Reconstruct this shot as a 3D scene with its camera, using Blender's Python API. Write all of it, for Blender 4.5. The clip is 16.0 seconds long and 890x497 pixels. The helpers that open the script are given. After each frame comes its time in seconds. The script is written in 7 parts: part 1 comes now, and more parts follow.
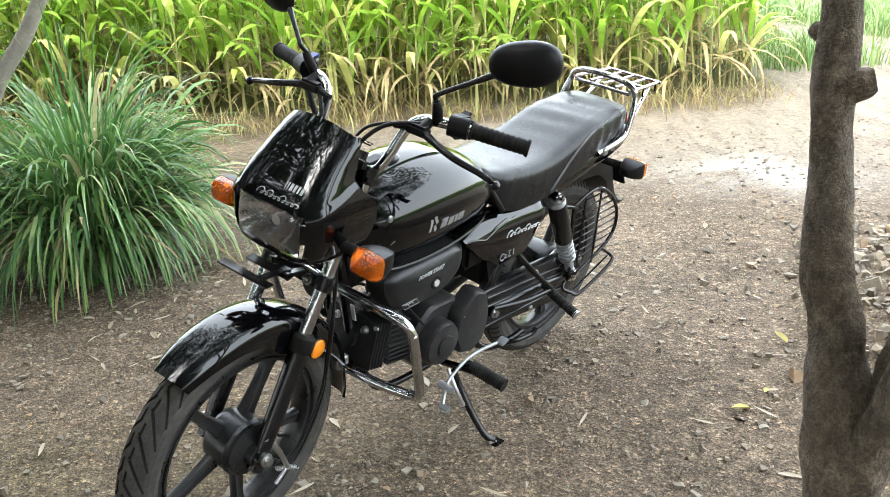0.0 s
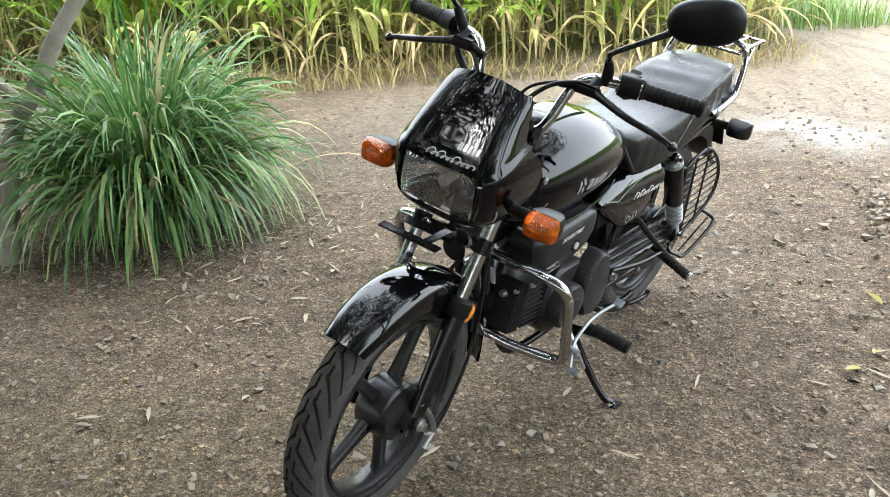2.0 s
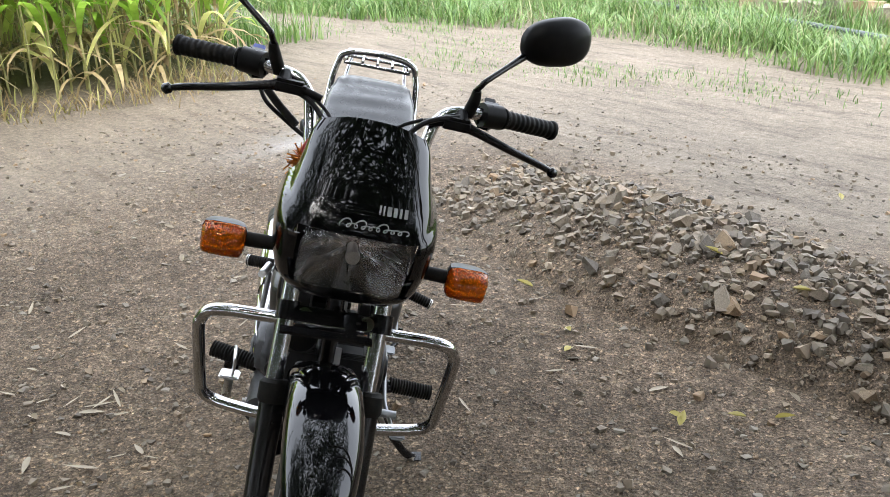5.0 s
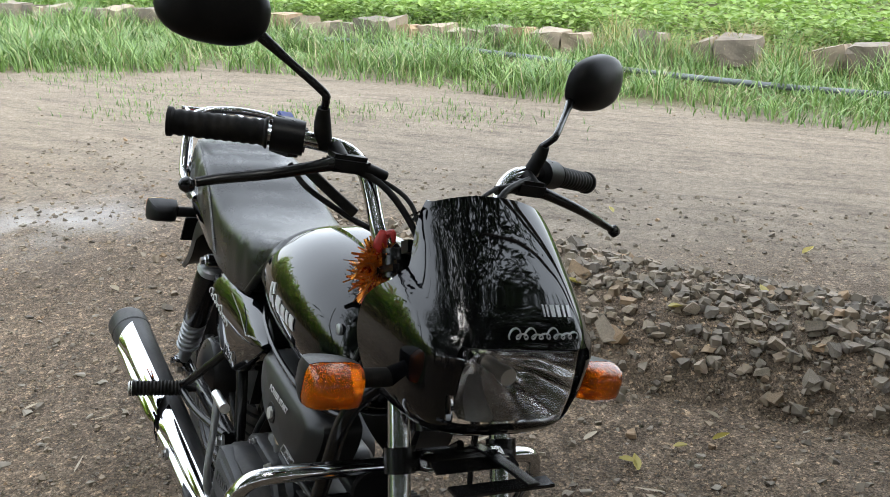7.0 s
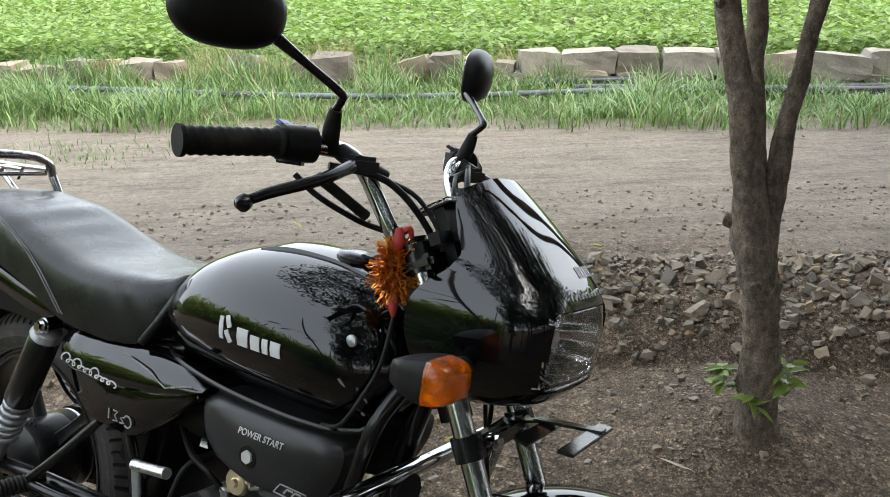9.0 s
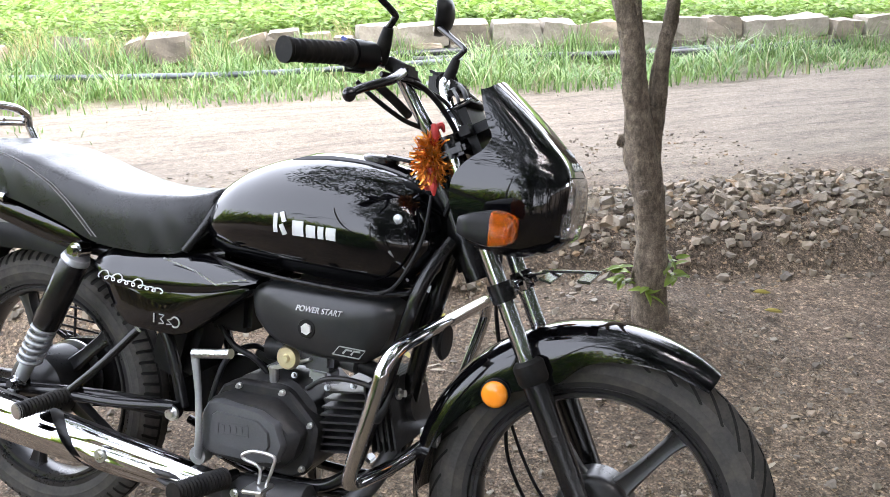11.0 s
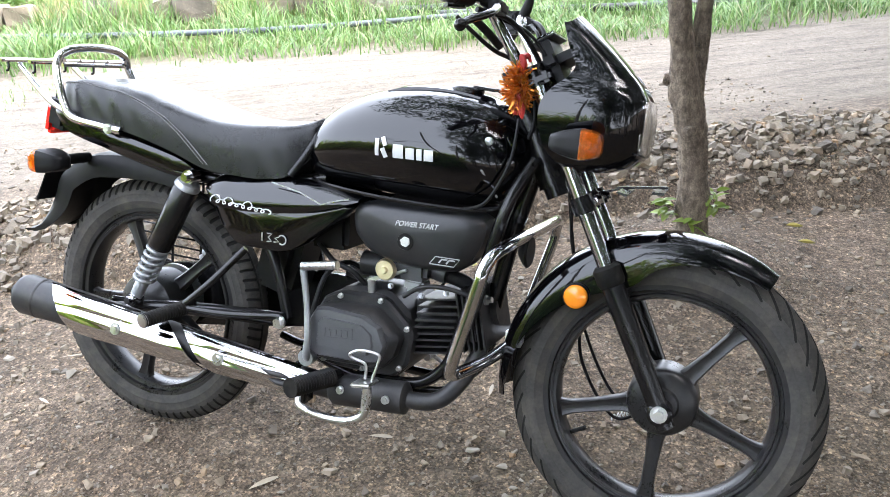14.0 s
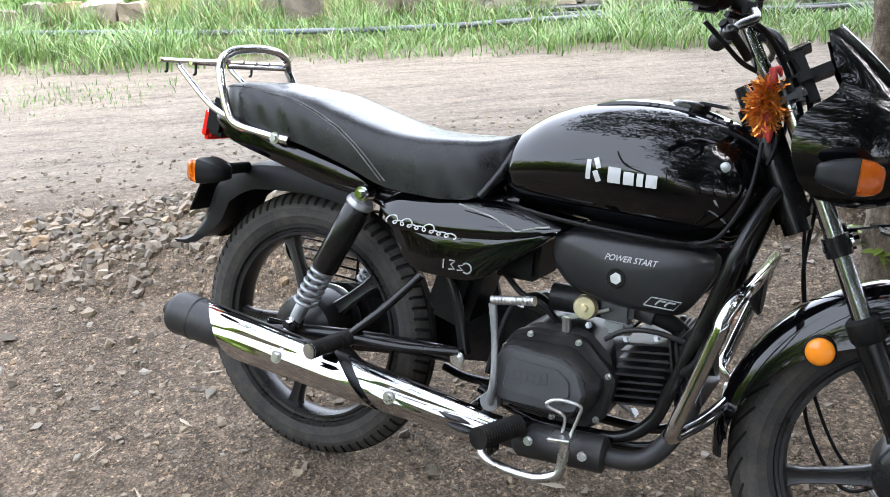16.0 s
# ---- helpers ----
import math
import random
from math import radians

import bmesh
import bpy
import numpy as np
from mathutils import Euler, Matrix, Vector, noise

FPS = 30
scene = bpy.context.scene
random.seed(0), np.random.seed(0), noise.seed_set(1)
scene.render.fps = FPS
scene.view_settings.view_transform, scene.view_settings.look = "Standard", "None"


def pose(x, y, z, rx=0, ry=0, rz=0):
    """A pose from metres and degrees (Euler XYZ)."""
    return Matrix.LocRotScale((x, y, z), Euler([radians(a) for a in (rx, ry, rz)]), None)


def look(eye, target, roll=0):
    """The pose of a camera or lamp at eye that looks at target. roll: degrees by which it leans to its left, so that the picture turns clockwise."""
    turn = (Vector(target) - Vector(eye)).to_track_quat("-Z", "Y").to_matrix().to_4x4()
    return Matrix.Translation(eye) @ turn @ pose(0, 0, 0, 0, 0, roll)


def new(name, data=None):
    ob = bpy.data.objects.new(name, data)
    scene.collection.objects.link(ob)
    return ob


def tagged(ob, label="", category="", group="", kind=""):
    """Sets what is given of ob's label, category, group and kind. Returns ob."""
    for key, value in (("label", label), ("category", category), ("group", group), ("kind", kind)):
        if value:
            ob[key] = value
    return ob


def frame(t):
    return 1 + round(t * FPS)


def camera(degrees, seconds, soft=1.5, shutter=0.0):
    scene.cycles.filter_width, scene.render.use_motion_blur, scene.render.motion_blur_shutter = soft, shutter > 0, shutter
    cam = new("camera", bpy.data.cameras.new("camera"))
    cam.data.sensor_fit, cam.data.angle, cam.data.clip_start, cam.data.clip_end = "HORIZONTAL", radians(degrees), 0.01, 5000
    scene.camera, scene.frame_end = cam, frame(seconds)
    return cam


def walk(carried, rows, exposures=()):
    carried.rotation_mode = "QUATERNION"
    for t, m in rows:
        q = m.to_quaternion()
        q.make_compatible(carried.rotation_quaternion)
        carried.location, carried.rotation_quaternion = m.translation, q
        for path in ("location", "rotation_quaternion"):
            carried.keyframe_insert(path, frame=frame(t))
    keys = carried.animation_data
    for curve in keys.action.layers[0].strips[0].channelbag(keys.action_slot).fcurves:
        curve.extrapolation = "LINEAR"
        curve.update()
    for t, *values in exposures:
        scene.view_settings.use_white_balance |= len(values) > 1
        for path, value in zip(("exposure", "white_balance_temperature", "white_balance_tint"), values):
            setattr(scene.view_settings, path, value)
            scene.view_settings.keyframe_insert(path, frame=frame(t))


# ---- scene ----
cam = camera(53.5, 16.0, soft=0.8)
PATH = [
    (0, (0.057, 0.36, 1.341), (0.01, 2.248, 0.684), -3.7),
    (0.5, (0.034, 0.355, 1.328), (-0.017, 2.23, 0.633), -3.7),
    (1, (-0.06, 0.372, 1.324), (-0.109, 2.235, 0.599), -3.7),
    (1.5, (-0.21, 0.382, 1.334), (-0.256, 2.242, 0.599), -3.7),
    (2, (-0.345, 0.402, 1.359), (-0.34, 2.257, 0.611), -3.1),
    (2.5, (-0.446, 0.455, 1.372), (-0.326, 2.304, 0.619), -2.6),
    (3, (-0.563, 0.57, 1.354), (-0.213, 2.389, 0.601), -2.2),
    (3.5, (-0.658, 0.653, 1.357), (-0.044, 2.397, 0.593), -2.2),
    (4, (-0.837, 0.743, 1.373), (0.036, 2.372, 0.608), -2.3),
    (4.2, (-0.902, 0.78, 1.376), (0.052, 2.366, 0.619), -1.8),
    (6.3, (-1.312, 1.543, 1.334), (0.273, 2.524, 0.608), -0.8),
    (6.5, (-1.317, 1.605, 1.333), (0.307, 2.529, 0.621), -0.9),
    (7, (-1.278, 1.808, 1.343), (0.448, 2.555, 0.662), -0.4),
    (7.3, (-1.247, 1.916, 1.357), (0.543, 2.524, 0.703), -0.4),
    (7.5, (-1.246, 1.974, 1.363), (0.572, 2.5, 0.717), -0.4),
    (8, (-1.245, 2.161, 1.347), (0.635, 2.44, 0.725), -0.6),
    (8.5, (-1.293, 2.29, 1.335), (0.608, 2.33, 0.714), -1.0),
    (9, (-1.403, 2.382, 1.308), (0.485, 2.203, 0.673), -1.1),
    (9.2, (-1.454, 2.418, 1.304), (0.428, 2.195, 0.666), -1.0),
    (11.3, (-1.726, 2.792, 1.249), (0.056, 2.198, 0.562), -1.3),
    (11.5, (-1.77, 2.796, 1.239), (0.006, 2.205, 0.535), -1.4),
    (12, (-1.859, 2.801, 1.232), (-0.1, 2.214, 0.483), -1.5),
    (12.5, (-1.905, 2.806, 1.215), (-0.154, 2.224, 0.444), -1.7),
    (13, (-1.909, 2.834, 1.224), (-0.163, 2.252, 0.441), -1.7),
    (13.5, (-1.874, 2.912, 1.241), (-0.121, 2.34, 0.467), -1.8),
    (14, (-1.822, 2.973, 1.258), (-0.052, 2.435, 0.498), -2.2),
    (14.5, (-1.775, 3.02, 1.255), (0.013, 2.532, 0.503), -2.0),
    (15, (-1.741, 3.065, 1.251), (0.058, 2.618, 0.501), -1.9),
    (15.5, (-1.679, 3.106, 1.245), (0.129, 2.7, 0.493), -2.0),
    (16, (-1.548, 3.144, 1.241), (0.267, 2.772, 0.489), -2.1),
]
walk(cam, [(t, look(eye, target, roll)) for t, eye, target, roll in PATH], [(0, 1.90, 6500, 8), (1.5, 1.93, 6500, 8), (2.5, 1.48, 6470, 10), (3.5, 1.32, 6450, 13), (6.5, 0.91, 6450, 11), (8, 0.68, 6500, 9), (8.5, 0.69, 6500, 9), (9, 0.83, 6500, 10), (11.5, 2.02, 6350, 18), (12.5, 2.22, 6250, 16), (13.5, 2.14, 6200, 15), (14.5, 1.74, 6200, 15), (16, 1.48, 6200, 15)])

# ---------- world and light ----------
world = bpy.data.worlds.new("sky")
scene.world = world
world.use_nodes = True
wn = world.node_tree
for n in list(wn.nodes):
    wn.nodes.remove(n)
sky = wn.nodes.new("ShaderNodeTexSky")
sky.sky_type, sky.sun_disc = "NISHITA", False
sky.sun_elevation, sky.sun_rotation = radians(52), radians(216)
sky.air_density, sky.dust_density = 1.5, 4.0
veil = wn.nodes.new("ShaderNodeMix")
veil.data_type = "RGBA"
veil.inputs["Factor"].default_value = 0.75
veil.inputs["B"].default_value = (9.1, 9.8, 10.6, 1)
back = wn.nodes.new("ShaderNodeBackground")
back.inputs["Strength"].default_value = 0.26
wout = wn.nodes.new("ShaderNodeOutputWorld")
wn.links.new(sky.outputs["Color"], veil.inputs["A"])
wn.links.new(veil.outputs["Result"], back.inputs["Color"])
wn.links.new(back.outputs["Background"], wout.inputs["Surface"])
sun_data = bpy.data.lights.new("sun", "SUN")
sun_data.energy, sun_data.angle, sun_data.color = 2.4, radians(30), (1.0, 0.985, 0.95)
sun = new("sun", sun_data)
sun.matrix_world = look((0, 0, 0), (0.36, 0.5, -0.79))


# ---------- materials ----------
def nodes_of(name):
    m = bpy.data.materials.new(name)
    m.use_nodes = True
    return m, m.node_tree, m.node_tree.nodes["Principled BSDF"]


def ramp(tree, fac, stops):
    r = tree.nodes.new("ShaderNodeValToRGB")
    els = r.color_ramp.elements
    while len(els) < len(stops):
        els.new(0.5)
    for e, (at, c) in zip(els, stops):
        e.position, e.color = at, (*c, 1)
    tree.links.new(fac, r.inputs["Fac"])
    return r.outputs["Color"]


def noise_tex(tree, scale, detail=4, rough=0.6, space="Object", stretch=(1, 1, 1)):
    co = tree.nodes.new("ShaderNodeTexCoord")
    mp = tree.nodes.new("ShaderNodeMapping")
    mp.inputs["Scale"].default_value = stretch
    tree.links.new(co.outputs[space], mp.inputs["Vector"])
    t = tree.nodes.new("ShaderNodeTexNoise")
    t.inputs["Scale"].default_value, t.inputs["Detail"].default_value, t.inputs["Roughness"].default_value = scale, detail, rough
    tree.links.new(mp.outputs["Vector"], t.inputs["Vector"])
    return t


def mix_col(tree, fac, a, b, kind="MIX"):
    x = tree.nodes.new("ShaderNodeMix")
    x.data_type, x.blend_type = "RGBA", kind
    for sock, v in (("Factor", fac), ("A", a), ("B", b)):
        if hasattr(v, "links"):
            tree.links.new(v, x.inputs[sock])
        else:
            x.inputs[sock].default_value = v if sock == "Factor" else (*v, 1)
    return x.outputs["Result"]


def add_bump(tree, bsdf, height, strength, distance):
    b = tree.nodes.new("ShaderNodeBump")
    b.inputs["Strength"].default_value, b.inputs["Distance"].default_value = strength, distance
    tree.links.new(height, b.inputs["Height"])
    tree.links.new(b.outputs["Normal"], bsdf.inputs["Normal"])


def matter(name, c1, c2, rough=0.5, metal=0.0, scale=8.0, fine=120.0, bump=0.0, dist=0.002, dust=0.0, coat=0.0, rvar=0.12):
    """A surface whose colour wanders between c1 and c2 at two scales, with wear in its gloss and optional fine relief and dust."""
    m, t, b = nodes_of(name)
    big, small = noise_tex(t, scale), noise_tex(t, fine, 3)
    both = mix_col(t, 0.35, big.outputs["Fac"], small.outputs["Fac"])
    col = ramp(t, both, [(0.3, c1), (0.7, c2)])
    if dust:
        dn = noise_tex(t, scale * 2.3, 6, 0.7)
        f = t.nodes.new("ShaderNodeMapRange")
        f.inputs["From Min"].default_value, f.inputs["From Max"].default_value = 0.45, 0.75
        f.inputs["To Max"].default_value = dust
        t.links.new(dn.outputs["Fac"], f.inputs["Value"])
        col = mix_col(t, f.outputs["Result"], col, (0.165, 0.1375, 0.1045))
    t.links.new(col, b.inputs["Base Color"])
    r = t.nodes.new("ShaderNodeMapRange")
    r.inputs["From Min"].default_value, r.inputs["From Max"].default_value = 0.3, 0.7
    r.inputs["To Min"].default_value, r.inputs["To Max"].default_value = max(0.02, rough - rvar * rough * 2), min(1, rough + rvar * rough * 2)
    t.links.new(both, r.inputs["Value"])
    t.links.new(r.outputs["Result"], b.inputs["Roughness"])
    b.inputs["Metallic"].default_value = metal
    b.inputs["Coat Weight"].default_value = coat
    b.inputs["Coat Roughness"].default_value = 0.03
    if bump:
        add_bump(t, b, both, bump, dist)
    return m


def leafy(name, stops, rough=0.45, through_light=0.25):
    """Leaf matter: each leaf takes its own hue, and some light passes through."""
    m, t, b = nodes_of(name)
    geo = t.nodes.new("ShaderNodeNewGeometry")
    col = ramp(t, geo.outputs["Random Per Island"], stops)
    n = noise_tex(t, 14, 3)
    col = mix_col(t, 0.5, col, ramp(t, n.outputs["Fac"], [(0.3, (0.55, 0.55, 0.5)), (0.7, (1.25, 1.25, 1.2))]), "MULTIPLY")
    t.links.new(col, b.inputs["Base Color"])
    b.inputs["Roughness"].default_value = rough
    tr = t.nodes.new("ShaderNodeBsdfTranslucent")
    t.links.new(col, tr.inputs["Color"])
    mx = t.nodes.new("ShaderNodeMixShader")
    mx.inputs["Fac"].default_value = through_light
    t.links.new(b.outputs["BSDF"], mx.inputs[1])
    t.links.new(tr.outputs["BSDF"], mx.inputs[2])
    t.links.new(mx.outputs["Shader"], t.nodes["Material Output"].inputs["Surface"])
    return m


def earth():
    """Trodden soil: dark damp earth under the trees, pale dry track beyond, a lime-white spill, fine grit all over."""
    m, t, b = nodes_of("earth")
    co = t.nodes.new("ShaderNodeTexCoord")
    sep = t.nodes.new("ShaderNodeSeparateXYZ")
    t.links.new(co.outputs["Object"], sep.inputs[0])
    att = t.nodes.new("ShaderNodeAttribute")
    att.attribute_name = "kinds"
    sp = t.nodes.new("ShaderNodeSeparateColor")
    t.links.new(att.outputs["Color"], sp.inputs[0])
    n1, n2, n3 = noise_tex(t, 1.3, 6), noise_tex(t, 22, 8, 0.7), noise_tex(t, 160, 4, 0.7)
    def grains(scale):
        v = t.nodes.new("ShaderNodeTexVoronoi")
        v.inputs["Scale"].default_value = scale
        t.links.new(co.outputs["Object"], v.inputs["Vector"])
        s_ = t.nodes.new("ShaderNodeSeparateColor")
        t.links.new(v.outputs["Color"], s_.inputs[0])
        return v, s_.outputs[0]
    v1, g1 = grains(90)
    g2 = grains(210)[1]
    soil = ramp(t, n2.outputs["Fac"], [(0.25, (0.060, 0.0455, 0.033)), (0.5, (0.135, 0.103, 0.0745)), (0.75, (0.232, 0.183, 0.138))])
    soil = mix_col(t, 0.6, soil, ramp(t, n1.outputs["Fac"], [(0.32, (0.45, 0.43, 0.41)), (0.5, (0.95, 0.94, 0.92)), (0.68, (1.4, 1.36, 1.3))]), "MULTIPLY")
    n4 = noise_tex(t, 6, 6, 0.7)
    soil = mix_col(t, 0.6, soil, ramp(t, n4.outputs["Fac"], [(0.35, (0.6, 0.58, 0.56)), (0.55, (1.0, 1.0, 1.0)), (0.7, (1.3, 1.28, 1.24))]), "MULTIPLY")
    soil = mix_col(t, 0.55, soil, ramp(t, g1, [(0.0, (0.45, 0.44, 0.43)), (0.5, (0.9, 0.9, 0.9)), (0.85, (1.15, 1.13, 1.1)), (0.95, (2.2, 2.1, 1.95)), (1.0, (2.9, 2.75, 2.5))]), "MULTIPLY")
    soil = mix_col(t, 0.75, soil, ramp(t, g2, [(0.0, (0.38, 0.37, 0.36)), (0.6, (1.0, 1.0, 1.0)), (0.9, (1.5, 1.47, 1.42)), (1.0, (2.2, 2.1, 2.0))]), "MULTIPLY")
    soil = mix_col(t, att.outputs["Alpha"], soil, mix_col(t, 0.8, soil, (0.74, 0.82, 0.56), "MULTIPLY"))
    pale = ramp(t, n2.outputs["Fac"], [(0.25, (0.120, 0.100, 0.077)), (0.55, (0.190, 0.163, 0.130)), (0.8, (0.245, 0.216, 0.178))])
    long = noise_tex(t, 3.0, 8, 0.75, "Object", (2.6, 0.5, 1))
    pale = mix_col(t, 0.85, pale, ramp(t, long.outputs["Fac"], [(0.32, (0.5, 0.48, 0.45)), (0.5, (1.0, 0.98, 0.96)), (0.68, (1.3, 1.28, 1.25))]), "MULTIPLY")
    pale = mix_col(t, 0.3, pale, ramp(t, g1, [(0.0, (0.55, 0.54, 0.53)), (0.7, (1.05, 1.05, 1.05)), (1.0, (1.5, 1.48, 1.45))]), "MULTIPLY")
    col = mix_col(t, sp.outputs[0], soil, pale)
    col = mix_col(t, sp.outputs[1], col, mix_col(t, n2.outputs["Fac"], (0.0416, 0.052, 0.013), (0.104, 0.0988, 0.039)))
    col = mix_col(t, sp.outputs[2], col, (0.3744, 0.3692, 0.3588))
    t.links.new(col, b.inputs["Base Color"])
    b.inputs["Roughness"].default_value = 0.92
    b.inputs["Specular IOR Level"].default_value = 0.2
    h = mix_col(t, 0.4, n2.outputs["Fac"], n3.outputs["Fac"])
    h = mix_col(t, 0.45, h, mix_col(t, 0.5, v1.outputs["Distance"], g2))
    add_bump(t, b, h, 1.0, 0.020)
    return m


M_EARTH = earth()
M_STONE = matter("grey_stone", (0.092, 0.078, 0.061), (0.25, 0.211, 0.163), 0.9, scale=9, fine=60, bump=0.5, dist=0.006, dust=0.3)
for e_name in ("grey_stone",):
    t_ = bpy.data.materials[e_name].node_tree
    inf = t_.nodes.new("ShaderNodeObjectInfo")
    geo_ = t_.nodes.new("ShaderNodeNewGeometry")
    b_ = t_.nodes["Principled BSDF"]
    old = b_.inputs["Base Color"].links[0].from_socket
    addn = t_.nodes.new("ShaderNodeMath")
    addn.operation = "ADD"
    t_.links.new(inf.outputs["Random"], addn.inputs[0])
    t_.links.new(geo_.outputs["Random Per Island"], addn.inputs[1])
    fr = t_.nodes.new("ShaderNodeMath")
    fr.operation = "FRACT"
    t_.links.new(addn.outputs[0], fr.inputs[0])
    tint = ramp(t_, fr.outputs[0], [(0.0, (0.5, 0.49, 0.48)), (0.35, (0.9, 0.89, 0.87)), (0.7, (1.15, 1.1, 1.03)), (0.92, (1.15, 1.04, 0.9)), (0.97, (1.3, 1.0, 0.7)), (1.0, (1.6, 1.55, 1.5))])
    t_.links.new(mix_col(t_, 1.0, old, tint, "MULTIPLY"), b_.inputs["Base Color"])
M_BLOCK = matter("pale_stone_block", (0.12, 0.103, 0.078), (0.27, 0.238, 0.19), 0.9, scale=5, fine=40, bump=0.5, dist=0.01)
def barky(name, c1, c2, c3):
    """Bark: long fissures along the stem, blotches and fine cork."""
    m, t, b = nodes_of(name)
    fiss, blot, cork = noise_tex(t, 62, 8, 0.7, "Object", (1, 1, 0.6)), noise_tex(t, 11, 5, 0.65), noise_tex(t, 240, 4)
    col = ramp(t, fiss.outputs["Fac"], [(0.32, c1), (0.5, c2), (0.72, c3)])
    col = mix_col(t, 0.7, col, ramp(t, blot.outputs["Fac"], [(0.35, (0.7, 0.68, 0.65)), (0.65, (1.2, 1.18, 1.14))]), "MULTIPLY")
    rings = noise_tex(t, 8, 6, 0.7, "Object", (1.2, 1.2, 7))
    col = mix_col(t, 0.6, col, ramp(t, rings.outputs["Fac"], [(0.30, (0.45, 0.43, 0.4)), (0.42, (1.0, 1.0, 1.0)), (0.68, (1.3, 1.28, 1.25))]), "MULTIPLY")
    col = mix_col(t, 0.7, col, ramp(t, cork.outputs["Fac"], [(0.35, (0.55, 0.53, 0.5)), (0.65, (1.35, 1.33, 1.3))]), "MULTIPLY")
    t.links.new(col, b.inputs["Base Color"])
    b.inputs["Roughness"].default_value = 0.92
    hh = mix_col(t, 0.35, mix_col(t, 0.4, fiss.outputs["Fac"], rings.outputs["Fac"]), cork.outputs["Fac"])
    add_bump(t, b, hh, 1.0, 0.022)
    return m


M_BARK = barky("grey_bark", (0.054, 0.041, 0.030), (0.138, 0.109, 0.080), (0.25, 0.204, 0.154))
M_PALEBARK = matter("pale_bark", (0.13, 0.1144, 0.0884), (0.26, 0.234, 0.1924), 0.9, scale=16, fine=70, bump=0.6, dist=0.006)
M_CROWN = leafy("tree_leaf", [(0.0, (0.02, 0.04, 0.008)), (0.5, (0.036, 0.072, 0.0128)), (1.0, (0.064, 0.112, 0.02))], through_light=0.15)
M_SPROUT = leafy("sprout_leaf", [(0.0, (0.1144, 0.1768, 0.0208)), (1.0, (0.2184, 0.286, 0.052))], through_light=0.35)
M_GRASS = leafy("verge_grass", [(0.0, (0.05, 0.115, 0.022)), (0.45, (0.125, 0.22, 0.052)), (0.85, (0.20, 0.295, 0.095)), (0.95, (0.29, 0.27, 0.15)), (1.0, (0.33, 0.29, 0.18))], 0.45, 0.3)
M_LEMON = leafy("long_grass_blade", [(0.0, (0.035, 0.10, 0.026)), (0.4, (0.085, 0.19, 0.05)), (0.7, (0.155, 0.275, 0.08)), (0.88, (0.25, 0.34, 0.11)), (0.95, (0.34, 0.32, 0.16)), (1.0, (0.36, 0.29, 0.18))], 0.36, 0.35)
M_CORN = leafy("corn_leaf", [(0.0, (0.24, 0.42, 0.055)), (0.35, (0.40, 0.58, 0.095)), (0.75, (0.55, 0.66, 0.18)), (0.9, (0.62, 0.58, 0.25)), (1.0, (0.54, 0.37, 0.17))], 0.42, 0.55)
M_CORNDRY = leafy("dry_corn_leaf", [(0.0, (0.2402, 0.1659, 0.0801)), (0.5, (0.3432, 0.2746, 0.143)), (1.0, (0.3146, 0.3146, 0.103))], 0.7, 0.35)
M_STALK = matter("corn_stalk", (0.156, 0.1716, 0.0468), (0.2912, 0.26, 0.1144), 0.6, scale=6)
M_CROP = leafy("crop_leaf", [(0.0, (0.1196, 0.208, 0.0312)), (0.6, (0.1924, 0.2964, 0.0624)), (1.0, (0.2704, 0.364, 0.1144))], 0.5, 0.45)
M_DEADLEAF = leafy("fallen_leaf", [(0.0, (0.15, 0.108, 0.068)), (0.4, (0.25, 0.20, 0.138)), (0.8, (0.36, 0.31, 0.225)), (1.0, (0.36, 0.30, 0.11))], 0.6, 0.1)
M_YELLOWLEAF = leafy("yellow_leaf", [(0.0, (0.3224, 0.26, 0.0312)), (0.6, (0.3432, 0.2912, 0.0728)), (1.0, (0.156, 0.208, 0.0416))], 0.5, 0.15)
M_PIPE_GREY = matter("grey_plastic_pipe", (0.055, 0.066, 0.073), (0.098, 0.111, 0.118), 0.5, scale=6)
M_PIPE_BLACK = matter("black_plastic_pipe", (0.0072, 0.0078, 0.009), (0.024, 0.024, 0.027), 0.35, scale=6)

# ---------- shaping helpers ----------
rng = np.random.default_rng(7)


def mesh_ob(name, V, F, material, parent=None, smooth=None, label=""):
    """One mesh object from arrays. smooth: the angle in degrees under which edges are shaded smooth."""
    me = bpy.data.meshes.new(name)
    V = np.asarray(V, np.float32).reshape(-1, 3)
    if isinstance(F, np.ndarray):
        sizes = np.full(len(F), F.shape[1], np.int32)
        loops = F.astype(np.int32).ravel()
    else:
        sizes = np.array([len(f) for f in F], np.int32)
        loops = np.fromiter((i for f in F for i in f), np.int32, int(sizes.sum()))
    me.vertices.add(len(V))
    me.vertices.foreach_set("co", V.ravel())
    me.loops.add(len(loops))
    me.loops.foreach_set("vertex_index", loops)
    me.polygons.add(len(sizes))
    me.polygons.foreach_set("loop_start", np.concatenate([[0], np.cumsum(sizes)[:-1]]).astype(np.int32))
    me.update(calc_edges=True)
    me.polygons.foreach_set("use_smooth", np.full(len(sizes), smooth is not None))
    if smooth is not None:
        me.set_sharp_from_angle(angle=radians(smooth))
    if material:
        me.materials.append(material)
    me.update()
    ob = new(name, me)
    if parent:
        ob.parent = parent
    if label:
        ob["label"] = label
    return ob


def lattice(seed):
    return np.random.default_rng(seed).random((256, 256))


LATTICE = lattice(3)


